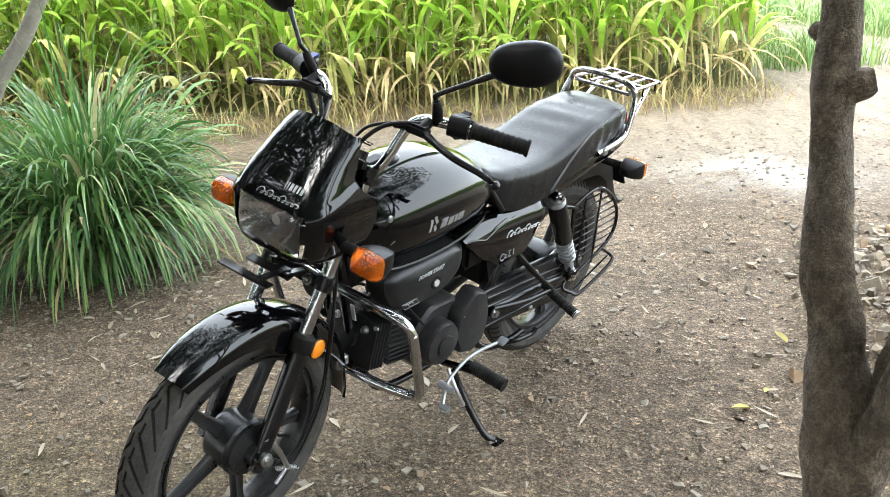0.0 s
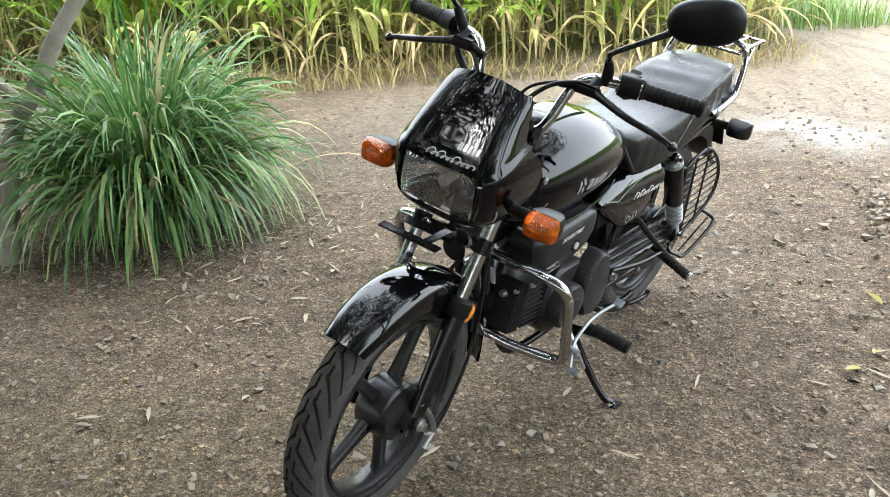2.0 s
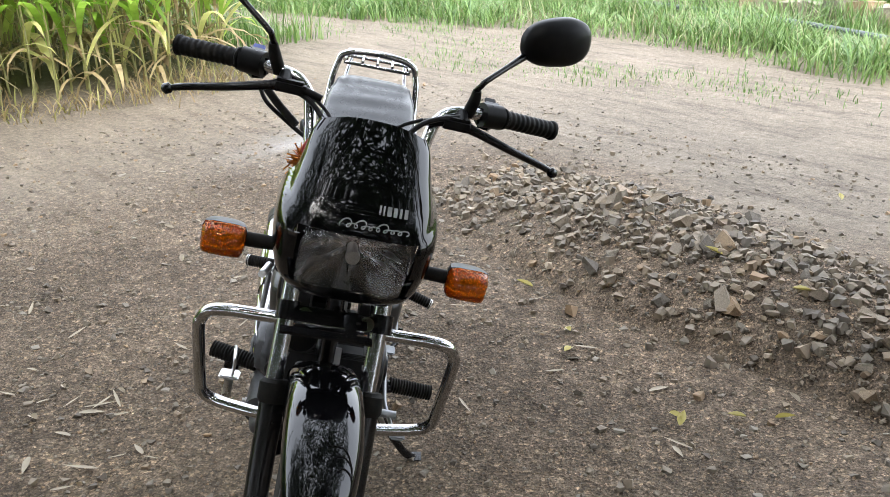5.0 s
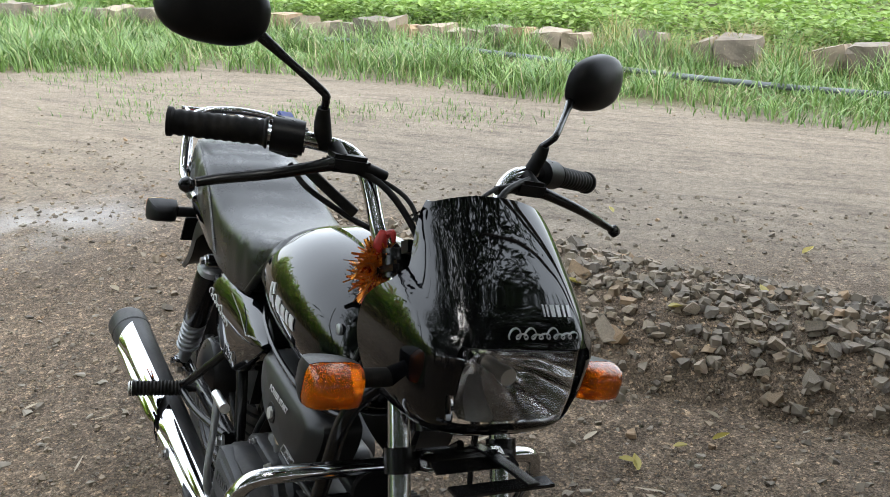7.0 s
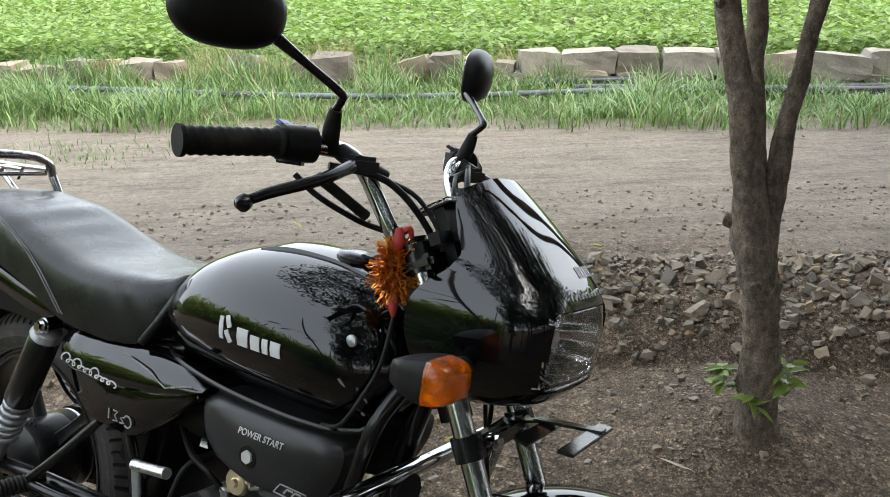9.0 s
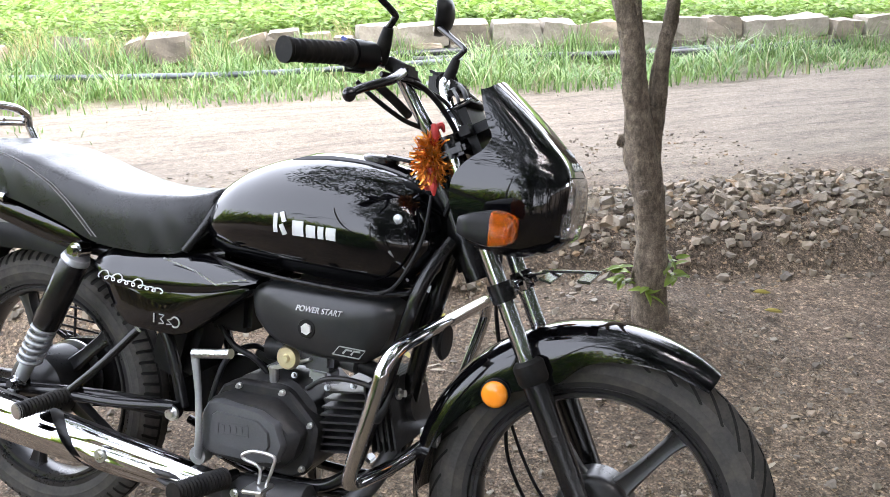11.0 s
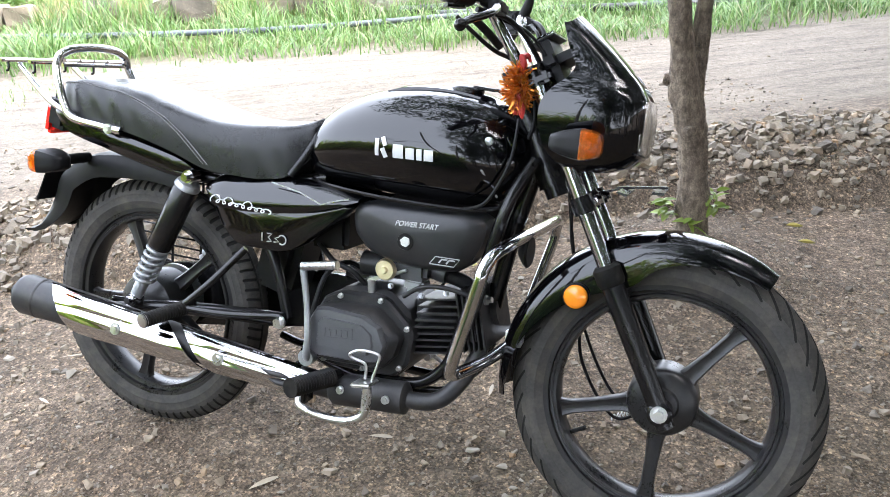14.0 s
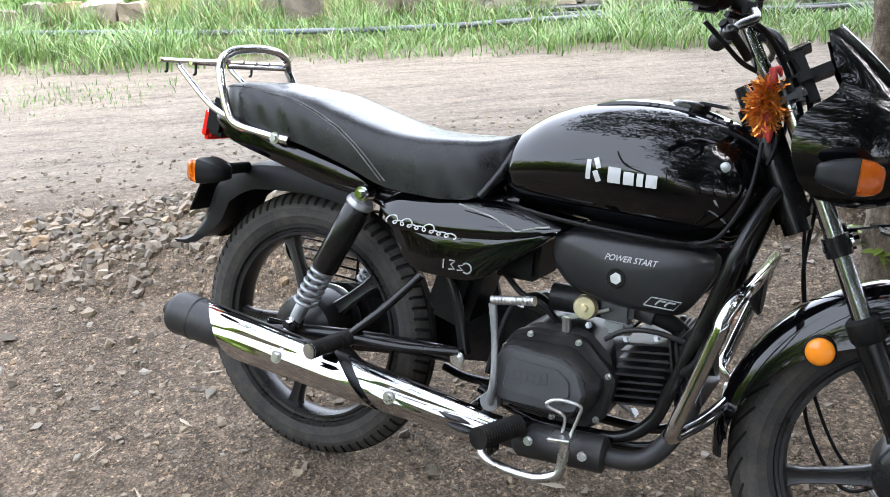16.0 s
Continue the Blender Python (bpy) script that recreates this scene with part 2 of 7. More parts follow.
def vnoise(x, y):
    xi, yi = np.floor(x).astype(int), np.floor(y).astype(int)
    fx, fy = x - xi, y - yi
    fx, fy = fx * fx * (3 - 2 * fx), fy * fy * (3 - 2 * fy)
    g = lambda a, b: LATTICE[a % 256, b % 256]
    return (g(xi, yi) * (1 - fx) + g(xi + 1, yi) * fx) * (1 - fy) + (g(xi, yi + 1) * (1 - fx) + g(xi + 1, yi + 1) * fx) * fy


def fbm(x, y, octaves=4):
    s, a = 0, 1.0
    for k in range(octaves):
        s, a, x, y = s + a * (vnoise(x, y) - 0.5), a * 0.5, x * 2.03 + 17, y * 2.03 + 31
    return s


def smooth01(v, a, b):
    u = np.clip((v - a) / (b - a), 0, 1)
    return u * u * (3 - 2 * u)


def gauss(x, y, cx, cy, sx, sy):
    return np.exp(-((x - cx) / sx) ** 2 - ((y - cy) / sy) ** 2)


# the rubble heap runs along y; its middle line and half width
def heap_mid(y):
    return 1.52 + 0.13 * (y - 1.2) + 0.04 * np.sin(1.7 * y)


def heap(x, y):
    u = (x - heap_mid(y)) / (0.49 + 0.06 * np.sin(2.3 * y + 1))
    along = smooth01(y, -3.4, -2.4) * (1 - smooth01(y, 2.9, 4.3))
    return 0.185 * np.clip(1 - u * u, 0, None) ** 0.8 * along


# the track's far edge, and the wall's line beyond the verge
def verge_edge(y):
    return 5.24 + 0.22 * np.clip(y - 0.5, 0, 4.5) + 0.06 * np.clip(y, -20, 0) - 0.28 * np.clip(y - 7, 0, 30) + 0.10 * np.sin(1.1 * y)


def wall_line(y):
    return 7.10 + 0.21 * np.clip(y, -8, 4) + 0.06 * np.clip(y - 4, 0, 40)


def verge_mask(x, y):
    right = smooth01(x - verge_edge(y) + 0.35 * fbm(x * 2.5, y * 2.5, 3), -0.05, 0.35)
    corner = smooth01(y - 9.3 + 0.5 * fbm(x * 2, y * 2, 3), 0, 1.2) * (1 - smooth01(x - 3.6 - 0.12 * (y - 9), 0, 0.6))
    return np.maximum(right, corner)


def ground_h(x, y):
    x, y = np.asarray(x, float), np.asarray(y, float)
    near = np.exp(-((x / 9) ** 2 + ((y - 3) / 9) ** 2))
    h = 0.018 * fbm(x * 1.3, y * 1.3, 3) * near + 0.006 * fbm(x * 9, y * 9, 3) * near
    calm = gauss(x, y, 0, 2.6, 1.0, 0.9)
    h = h * (1 - 0.8 * calm)
    h = h + 0.020 * gauss(x, y, 0.33, 3.12, 0.4, 0.4) - 0.012 * gauss(x, y, -0.52, 2.1, 0.25, 0.25)
    h = h + 0.12 * gauss(x, y, 0.66, 1.36, 0.36, 0.36) + heap(x, y)
    h = h + 0.10 * smooth01(x, 5.6, 8.5) * smooth01(y, -30, 0) + 0.12 * smooth01(y, 7.2, 8.2) * (1 - smooth01(x, 2.4, 3.2))
    h = h + 0.04 * smooth01(x, 8.5, 10)
    return h


def grid_axis(a, b, step, far, grow=1.16):
    mid = list(np.arange(a, b + 1e-6, step))
    lo, hi, s = [], [], step
    v = a
    while v > -far:
        s *= grow
        v -= s
        lo.append(v)
    s, v = step, b
    while v < far:
        s *= grow
        v += s
        hi.append(v)
    return np.array(lo[::-1] + mid + hi)


gx, gy = grid_axis(-2.6, 3.0, 0.028, 600), grid_axis(-0.4, 5.6, 0.028, 600)
X, Y = np.meshgrid(gx, gy, indexing="ij")
Z = ground_h(X, Y)
nx, ny = X.shape
idx = np.arange(nx * ny).reshape(nx, ny)
quads = np.stack([idx[:-1, :-1], idx[1:, :-1], idx[1:, 1:], idx[:-1, 1:]], -1).reshape(-1, 4)
ground = mesh_ob("ground", np.stack([X, Y, Z], -1).reshape(-1, 3), quads, M_EARTH, smooth=80)
tagged(ground, "trodden brown earth with grit and a paler dry track", "ground", kind="structure")
road = smooth01(X - 2.1 - 0.05 * Y + 0.5 * fbm(X * 1.1, Y * 0.7, 4), -0.3, 0.7)
road = np.maximum(road, 0.75 * smooth01(Y - 4.3 + 0.5 * fbm(X, Y, 4), 0, 1.6) * smooth01(X + 2.0 + 0.6 * fbm(X * 1.3, Y * 1.3), 0, 2.2))
green = np.maximum(verge_mask(X, Y), smooth01(Y, 7.5, 8.0) * (1 - smooth01(X, 2.5, 2.9)))
green = np.maximum(green, smooth01(X, 8.2, 8.8))
patch = gauss(X, Y, 1.76, 5.2, 0.46, 0.36) * 0.7 * np.clip(0.75 + 1.3 * fbm(X * 5, Y * 5, 4), 0, 1)
moss = np.clip(0.45 * gauss(X, Y, -1.0, 2.3, 1.0, 1.0) * (0.8 + 1.5 * fbm(X * 2, Y * 2, 3)), 0, 1)
ca = ground.data.color_attributes.new("kinds", "FLOAT_COLOR", "POINT")
ca.data.foreach_set("color", np.stack([road, green, patch, moss], -1).astype(np.float32).ravel())

# ---------- scattered ground matter ----------
def stone_shape(seed, squash=0.62):
    """An angular broken stone: a skewed block with two corners struck off."""
    r = np.random.default_rng(seed)
    bm = bmesh.new()
    bmesh.ops.create_cube(bm, size=1.5)
    for v in bm.verts:
        v.co = Vector((v.co.x * r.uniform(0.65, 1.2), v.co.y * r.uniform(0.5, 0.95), v.co.z * squash * r.uniform(0.6, 1.2))) + Vector(r.normal(size=3)) * 0.12
    for k in range(3):
        n_ = Vector(r.normal(size=3)).normalized()
        cut = bmesh.ops.bisect_plane(bm, geom=bm.verts[:] + bm.edges[:] + bm.faces[:], plane_co=n_ * r.uniform(0.42, 0.62), plane_no=n_, clear_outer=True)
        edges_ = [g for g in cut["geom_cut"] if isinstance(g, bmesh.types.BMEdge)]
        if edges_:
            bmesh.ops.contextual_create(bm, geom=edges_)
    bmesh.ops.triangulate(bm, faces=bm.faces[:])
    bm.verts.index_update()
    V = np.array([v.co[:] for v in bm.verts])
    F = np.array([[v.index for v in f.verts] for f in bm.faces])
    bm.free()
    return V, F


STONES = [stone_shape(k, 0.45 + 0.04 * k) for k in range(10)]


def turned(V, yaw, tip=0.0, tip_axis=0.0):
    m = (Euler((tip * math.cos(tip_axis), tip * math.sin(tip_axis), yaw)).to_matrix())
    return V @ np.array(m).T


def gather(name, items, shapes, material, smooth=None):
    """Many small pieces joined into one mesh. items: (x, y, z, size, shape number)."""
    Vs, Fs, n = [], [], 0
    for x, y, z, s, k in items:
        V, F = shapes[k]
        W = turned(V, rng.uniform(0, 6.28), rng.uniform(0, 0.6), rng.uniform(0, 6.28)) * s + (x, y, z)
        Vs.append(W)
        Fs.append(F + n)
        n += len(V)
    return mesh_ob(name, np.concatenate(Vs), np.concatenate(Fs), material, smooth=smooth)


items = []
for _ in range(17000):
    x, y = rng.uniform(-2.6, 3.4), rng.uniform(-0.6, 6.5)
    s = 0.0035 + 0.015 * rng.random() ** 4
    items.append((x, y, float(ground_h(x, y)) + 0.1 * s, s, rng.integers(10)))
for _ in range(1300):
    x, y = rng.uniform(2.0, 5.6), rng.uniform(-3, 9)
    s = 0.004 + 0.010 * rng.random() ** 3
    items.append((x, y, float(ground_h(x, y)), s, rng.integers(10)))
tagged(gather("loose_pebbles", items, STONES, M_STONE), "grey and tan pebbles strewn over the earth", "pebbles", kind="stuff")

def grit(n, x0, x1, y0, y1):
    """Fine angular grains strewn on the earth, as arrays."""
    base = np.array([(1, 0, 0), (0, 0.8, 0), (-1, 0, 0), (0, -0.8, 0), (0.1, 0.1, 0.7), (0, 0, -0.5)])
    tri = np.array([(0, 1, 4), (1, 2, 4), (2, 3, 4), (3, 0, 4), (1, 0, 5), (2, 1, 5), (3, 2, 5), (0, 3, 5)])
    x, y = rng.uniform(x0, x1, n), rng.uniform(y0, y1, n)
    keep = rng.random(n) < 0.35 + 0.9 * vnoise(x * 3 + 40, y * 3 + 7)
    x, y = x[keep], y[keep]
    m = len(x)
    size = (0.0022 + 0.0055 * rng.random(m) ** 3)[:, None, None]
    B = base[None] * rng.uniform(0.6, 1.4, (m, 6, 3)) * size
    a = rng.uniform(0, 6.28, m)[:, None]
    W = np.stack([B[..., 0] * np.cos(a) - B[..., 1] * np.sin(a), B[..., 0] * np.sin(a) + B[..., 1] * np.cos(a), B[..., 2]], -1)
    W += np.stack([x, y, ground_h(x, y) + 0.001], -1)[:, None]
    return W.reshape(-1, 3), (tri[None] + 6 * np.arange(m)[:, None, None]).reshape(-1, 3)


tagged(mesh_ob("grit", *grit(60000, -2.2, 1.7, 0.9, 5.2), M_STONE), "fine grit lying on the trodden earth", "grit", kind="stuff")

chips = []
for _ in range(640):
    x, y = rng.uniform(-2.2, 2.2), rng.uniform(0.8, 5.5)
    s = 0.007 + 0.018 * rng.random() ** 3
    chips.append((x, y, float(ground_h(x, y)) + 0.15 * s, s, rng.integers(10)))
FLAT = [(V * (1.1, 0.9, 0.35), F) for V, F in STONES]
tagged(gather("stone_chips", chips, FLAT, M_BLOCK), "flat pale stone chips on the earth", "stone chips", kind="stuff")

rubble = new("rubble_heap")
rubble.location = (1.5, 1.4, 0.0)
tagged(rubble, "long low heap of broken grey-brown stones beside the track", "rubble heap")
items = []
for _ in range(7500):
    y = rng.uniform(-3.2, 4.4)
    x = float(heap_mid(y)) + rng.normal() * 0.31
    if heap(x, y) < 0.004 and rng.random() < 0.8:
        continue
    s = 0.008 + 0.022 * rng.random() ** 1.7
    items.append((x - 1.5, y - 1.4, float(ground_h(x, y)) + 0.35 * s, s, rng.integers(10)))
small = gather("rubble_fill", items, STONES, M_STONE)
small.parent = rubble
tagged(small, kind="stuff")
big_meshes = []
for k, (V, F) in enumerate(STONES):
    me = bpy.data.meshes.new("stone")
    me.from_pydata([tuple(v) for v in V], [], [tuple(int(i) for i in f) for f in F])
    me.materials.append(M_STONE)
    big_meshes.append(me)
for i in range(300):
    y = rng.uniform(-1.2, 4.1)
    x = float(heap_mid(y)) - 0.06 + float(np.clip(rng.normal() * 0.2, -0.38, 0.38))
    s = 0.022 + 0.024 * rng.random() ** 1.6
    st = new("stone", big_meshes[i % 10])
    st.parent = rubble
    st.location = (x - 1.5, y - 1.4, float(ground_h(x, y)) + 0.3 * s)
    st.rotation_euler = (rng.uniform(-0.6, 0.6), rng.uniform(-0.6, 0.6), rng.uniform(0, 6.28))
    st.scale = (s * rng.uniform(0.9, 1.4), s, s)


def leaf_shape(length, width, segs=5, bend=0.3, fold=0.15):
    V, F = [], []
    for i in range(segs + 1):
        u = i / segs
        w = width * (math.sin(math.pi * (0.06 + 0.94 * u) ** 0.8) + 0.02)
        z = bend * length * u * u
        V += [(length * u, -w / 2, z + fold * w), (length * u, 0, z), (length * u, w / 2, z + fold * w)]
    for i in range(segs):
        a = 3 * i
        F += [(a, a + 3, a + 4, a + 1), (a + 1, a + 4, a + 5, a + 2)]
    return np.array(V), np.array(F)


# fallen leaves: slender eucalyptus-like ones and a few yellow ones
FALLEN = [leaf_shape(0.11, 0.016, 6, 0.08), leaf_shape(0.09, 0.022, 6, -0.05), leaf_shape(0.07, 0.028, 5, 0.2, 0.4), leaf_shape(0.13, 0.012, 6, 0.05)]
dead_spots = [(-0.38, 2.37), (-0.72, 2.75), (1.08, 1.97), (0.66, 2.05), (-0.64, 3.04), (0.63, 2.09), (-1.17, 4.06), (-1.04, 3.97), (-0.51, 4.23), (-0.90, 3.59), (-0.92, 3.43), (-0.75, 3.57), (-1.0, 4.13), (-0.84, 3.23), (-0.94, 2.68), (0.78, 3.12), (0.73, 2.55), (0.93, 2.72), (-1.12, 4.53), (0.15, 3.49), (-0.05, 3.47), (0.82, 2.30), (-0.40, 2.49), (1.01, 2.95), (0.71, 3.33), (-0.38, 2.70), (-0.5, 1.57), (0.06, 0.76)]
for i in range(150):
    if i < len(dead_spots):
        (x, y), sc = dead_spots[i], rng.uniform(0.5, 0.8)
    else:
        x, y, sc = (rng.uniform(-2.2, 1.2), rng.uniform(1.2, 5.0), rng.uniform(0.4, 0.85))
        if i > 75:
            x, y = rng.uniform(-1.5, -0.3), rng.uniform(3.0, 4.4)
    V, F = FALLEN[i % 4]
    lf = mesh_ob("fallen_leaf", V * sc, F, M_DEADLEAF, smooth=60)
    lf.location, lf.rotation_euler = (x, y, float(ground_h(x, y)) + 0.006), (rng.uniform(-0.1, 0.1), rng.uniform(-0.08, 0.02), rng.uniform(0, 6.28))
    tagged(lf, "dry tan fallen leaf lying on the earth", "leaf", "fallen leaves")
for x, y in [(0.72, 2.13), (0.94, 1.97), (0.76, 2.19), (0.89, 2.03), (2.61, 1.81), (2.89, 2.7), (0.94, 2.72), (0.59, 0.85), (2.2, 2.3), (2.35, 1.3), (0.85, 2.62), (1.1, 3.02), (1.5, 2.5), (0.76, 0.77), (1.6, 1.9), (1.45, 2.15)]:
    V, F = FALLEN[2]
    lf = mesh_ob("yellow_leaf", V * rng.uniform(0.7, 1.15), F, M_YELLOWLEAF, smooth=60)
    lf.location, lf.rotation_euler = (x, y, float(ground_h(x, y)) + 0.012), (0.05, -0.05, rng.uniform(0, 6.28))
    tagged(lf, "yellow fallen leaf lying on the earth", "leaf", "yellow leaves")

# ---------- grass ----------
def blades(n, place, height, width, lean, segs=3):
    """n tapering bent blades as arrays; place() gives the foot's x, y."""
    ang = rng.uniform(0, 6.28, n)
    P = place(n)
    H = rng.uniform(*height, n)
    W = rng.uniform(*width, n)
    H = H * (0.3 + 1.6 * vnoise(P[:, 0] * 2.3 + 5, P[:, 1] * 2.3 + 9) ** 1.4)
    L = H * rng.uniform(*lean, n)
    z0 = ground_h(P[:, 0], P[:, 1])
    V = np.zeros((n, 2 * segs + 1, 3))
    dx, dy = np.cos(ang), np.sin(ang)
    for i in range(segs + 1):
        u = i / segs
        cx, cy, cz = P[:, 0] + dx * L * u ** 2, P[:, 1] + dy * L * u ** 2, z0 + H * u * (1 - 0.25 * u * L / np.maximum(H, 0.01))
        if i == segs:
            V[:, 2 * i] = np.stack([cx, cy, cz], -1)
        else:
            w = W * (1 - 0.6 * u) / 2
            V[:, 2 * i] = np.stack([cx - dy * w, cy + dx * w, cz], -1)
            V[:, 2 * i + 1] = np.stack([cx + dy * w, cy - dx * w, cz], -1)
    k = 2 * segs + 1
    tri, quad = [], []
    base = np.arange(n) * k
    for i in range(segs - 1):
        a = base + 2 * i
        quad.append(np.stack([a, a + 1, a + 3, a + 2], -1))
    a = base + 2 * (segs - 1)
    tri = np.stack([a, a + 1, a + 2], -1)
    return V.reshape(-1, 3), [tuple(q) for q in np.concatenate(quad)] + [tuple(q) for q in tri]


def verge_place(n):
    out = []
    while len(out) < n:
        y = rng.uniform(-5, 16)
        x = verge_edge(y) + rng.uniform(-0.25, 3.2) ** 1.0
        d = x - verge_edge(y)
        if x > wall_line(y) + 0.9 or (d < 0.25 and rng.random() < 0.6):
            continue
        if vnoise(np.array(x * 2.2), np.array(y * 2.2)) < 0.28 and rng.random() < 0.75:
            continue
        if 0 < wall_line(y) - x < 0.6 and rng.random() < 0.5:
            continue
        out.append((x, y))
    return np.array(out)


V, F = blades(46000, verge_place, (0.07, 0.30), (0.007, 0.016), (0.3, 1.4))
tagged(mesh_ob("verge_grass", V, F, M_GRASS), "bright green grass on the verge of the track", "grass", kind="stuff")


def corner_place(n):
    y = rng.uniform(8.6, 20, n)
    return np.stack([2.9 + (y - 8.6) * 0.1 + rng.uniform(-0.7, 1.0, n) + 0.3 * np.sin(y), y], -1)


V, F = blades(9000, corner_place, (0.1, 0.38), (0.008, 0.016), (0.2, 0.8))
tagged(mesh_ob("corner_grass", V, F, M_GRASS), "tall green grass at the corner of the corn field", "grass", kind="stuff")


def tuft_place(n):
    c = [(4.6, 5.6), (4.2, 6.6), (5.0, 7.2), (4.4, 9.5), (4.9, 4.4), (5.3, 8.4), (4.0, 11.0)]
    pick = rng.integers(0, len(c), n)
    return np.array(c)[pick] + rng.normal(size=(n, 2)) * (0.28, 0.4)


V, F = blades(2600, tuft_place, (0.02, 0.07), (0.005, 0.009), (0.3, 1.0))
tagged(mesh_ob("track_grass", V, F, M_GRASS), "thin low grass growing in the dry track", "grass", kind="stuff")

def far_place(n):
    y = 9.5 + 20 * rng.random(n) ** 1.4
    return np.stack([verge_edge(y) - 0.2 + rng.uniform(0, 4.5, n), y], -1)


V, F = blades(14000, far_place, (0.10, 0.36), (0.012, 0.026), (0.3, 1.1))
tagged(mesh_ob("far_grass", V, F, M_GRASS), "hazy green grass where the track ends", "grass", kind="stuff")

# long-bladed clump
def clump_blades(n, toward, foot=0.26, reach=(0.42, 1.05), wide=(0.012, 0.026)):
    """One tuft: blades that rise together, fan out round one direction and hang over."""
    Vs, Fs, c = [], [], 0
    segs = 10
    px0, py0 = foot * math.cos(toward) * rng.uniform(0.2, 1.0), foot * math.sin(toward) * rng.uniform(0.2, 1.0)
    for i in range(n):
        px, py = px0 + rng.normal() * 0.05, py0 + rng.normal() * 0.05
        az = toward + rng.normal() * 0.55
        length = rng.uniform(*reach)
        rise = rng.uniform(0.75, 1.45)
        w = rng.uniform(*wide)
        droop = rng.uniform(1.5, 3.0) * (1.45 - 0.5 * rise)
        x, y, z, el = px, py, 0.0, rise
        step = length / segs
        tw = rng.normal() * 0.5
        for k in range(segs + 1):
            u = k / segs
            side = np.array([-math.sin(az), math.cos(az), 0.0]) * math.cos(tw * u) + np.array([0, 0, 1.0]) * math.sin(tw * u)
            ww = w * (0.6 + 0.8 * u) * (1 - u ** 3) + 0.0008
            Vs += [np.array([x, y, z]) - side * ww / 2, np.array([x, y, z]) + side * ww / 2]
            if k:
                q = c + 2 * k
                Fs.append((q - 2, q - 1, q + 1, q))
            x, y, z = x + step * math.cos(el) * math.cos(az), y + step * math.cos(el) * math.sin(az), max(z + step * math.sin(el), 0.012 + 0.02 * rng.random())
            el = max(el - droop / segs * (0.4 + 1.4 * u), -1.45)
        c += 2 * (segs + 1)
    return np.array(Vs), Fs


clump = new("grass_clump")
clump.location = (-1.62, 4.24, float(ground_h(-1.62, 4.24)))
tagged(clump, "large clump of long drooping blue-green grass blades on the earth", "grass clump")
for k in range(18):
    V, F = clump_blades(100, 6.283 * k / 18 + rng.normal() * 0.12)
    mesh_ob("tuft", V * (0.82, 0.82, 1.22), F, M_LEMON, clump, 60)
for k in range(4):
    V, F = clump_blades(80, 1.6 * k, 0.12, (0.7, 1.1), (0.010, 0.020))
    mesh_ob("tuft", V * (0.62, 0.62, 1.45), F, M_LEMON, clump, 60)
for k in range(7):
    V, F = clump_blades(14, 0.9 * k + 0.3, 0.3)
    mesh_ob("dry_tuft", V * (1.0, 1.0, 0.8), F, M_CORNDRY, clump, 60, "dry straw-coloured blades")

# ---------- corn ----------
def corn_plant(seed, tall):
    """One fodder-corn plant: a jointed stalk and arching leaves; the low ones dry."""
    r = np.random.default_rng(seed)
    Vg, Fg, Vd, Fd, Vs, Fs = [], [], [], [], [], []
    lean = r.normal(size=2) * 0.05
    sides = 5
    hs = np.linspace(0, tall * 0.8, 7)
    for i, h in enumerate(hs):
        rad = 0.009 * (1 - 0.6 * h / tall)
        for k in range(sides):
            a = 6.283 * k / sides
            Vs.append((lean[0] * h * h + rad * math.cos(a), lean[1] * h * h + rad * math.sin(a), h))
        if i:
            for k in range(sides):
                q, p = (i - 1) * sides, i * sides
                Fs.append((q + k, q + (k + 1) % sides, p + (k + 1) % sides, p + k))
    n = 11
    for j in range(n):
        h = tall * (0.08 + 0.78 * j / n) + r.uniform(-0.03, 0.03)
        az = j * 2.6 + r.normal() * 0.5
        length, w = r.uniform(0.42, 0.75), r.uniform(0.042, 0.07)
        el, droop = r.uniform(0.85, 1.3), r.uniform(1.6, 3.0)
        dry = j < 3 and r.random() < 0.7
        if dry:
            el, droop, w = r.uniform(0.2, 0.8), r.uniform(2.0, 3.2), w * 0.55
        V, F = (Vd, Fd) if dry else (Vg, Fg)
        c = len(V)
        x, y, z = lean[0] * h * h, lean[1] * h * h, h
        side = np.array([-math.sin(az), math.cos(az), 0.0])
        segs = 6
        tw = r.uniform(-0.5, 0.5)
        for k in range(segs + 1):
            u = k / segs
            ww = w * (0.5 + 1.6 * u) * (1 - u ** 2.2) + 0.001
            sd = side * math.cos(tw * u) + np.array([0, 0, 1.0]) * math.sin(tw * u)
            V += [np.array([x, y, z]) - sd * ww / 2, np.array([x, y, z]) + sd * ww / 2]
            if k:
                q = c + 2 * k
                F.append((q - 2, q - 1, q + 1, q))
            s = length / segs
            x, y, z = x + s * math.cos(el) * math.cos(az), y + s * math.cos(el) * math.sin(az), max(z + s * math.sin(el), 0.01)
            el -= droop / segs * (0.4 + 1.2 * u)
    return [(np.array(a), b) for a, b in ((Vs, Fs), (Vg, Fg), (Vd, Fd))]


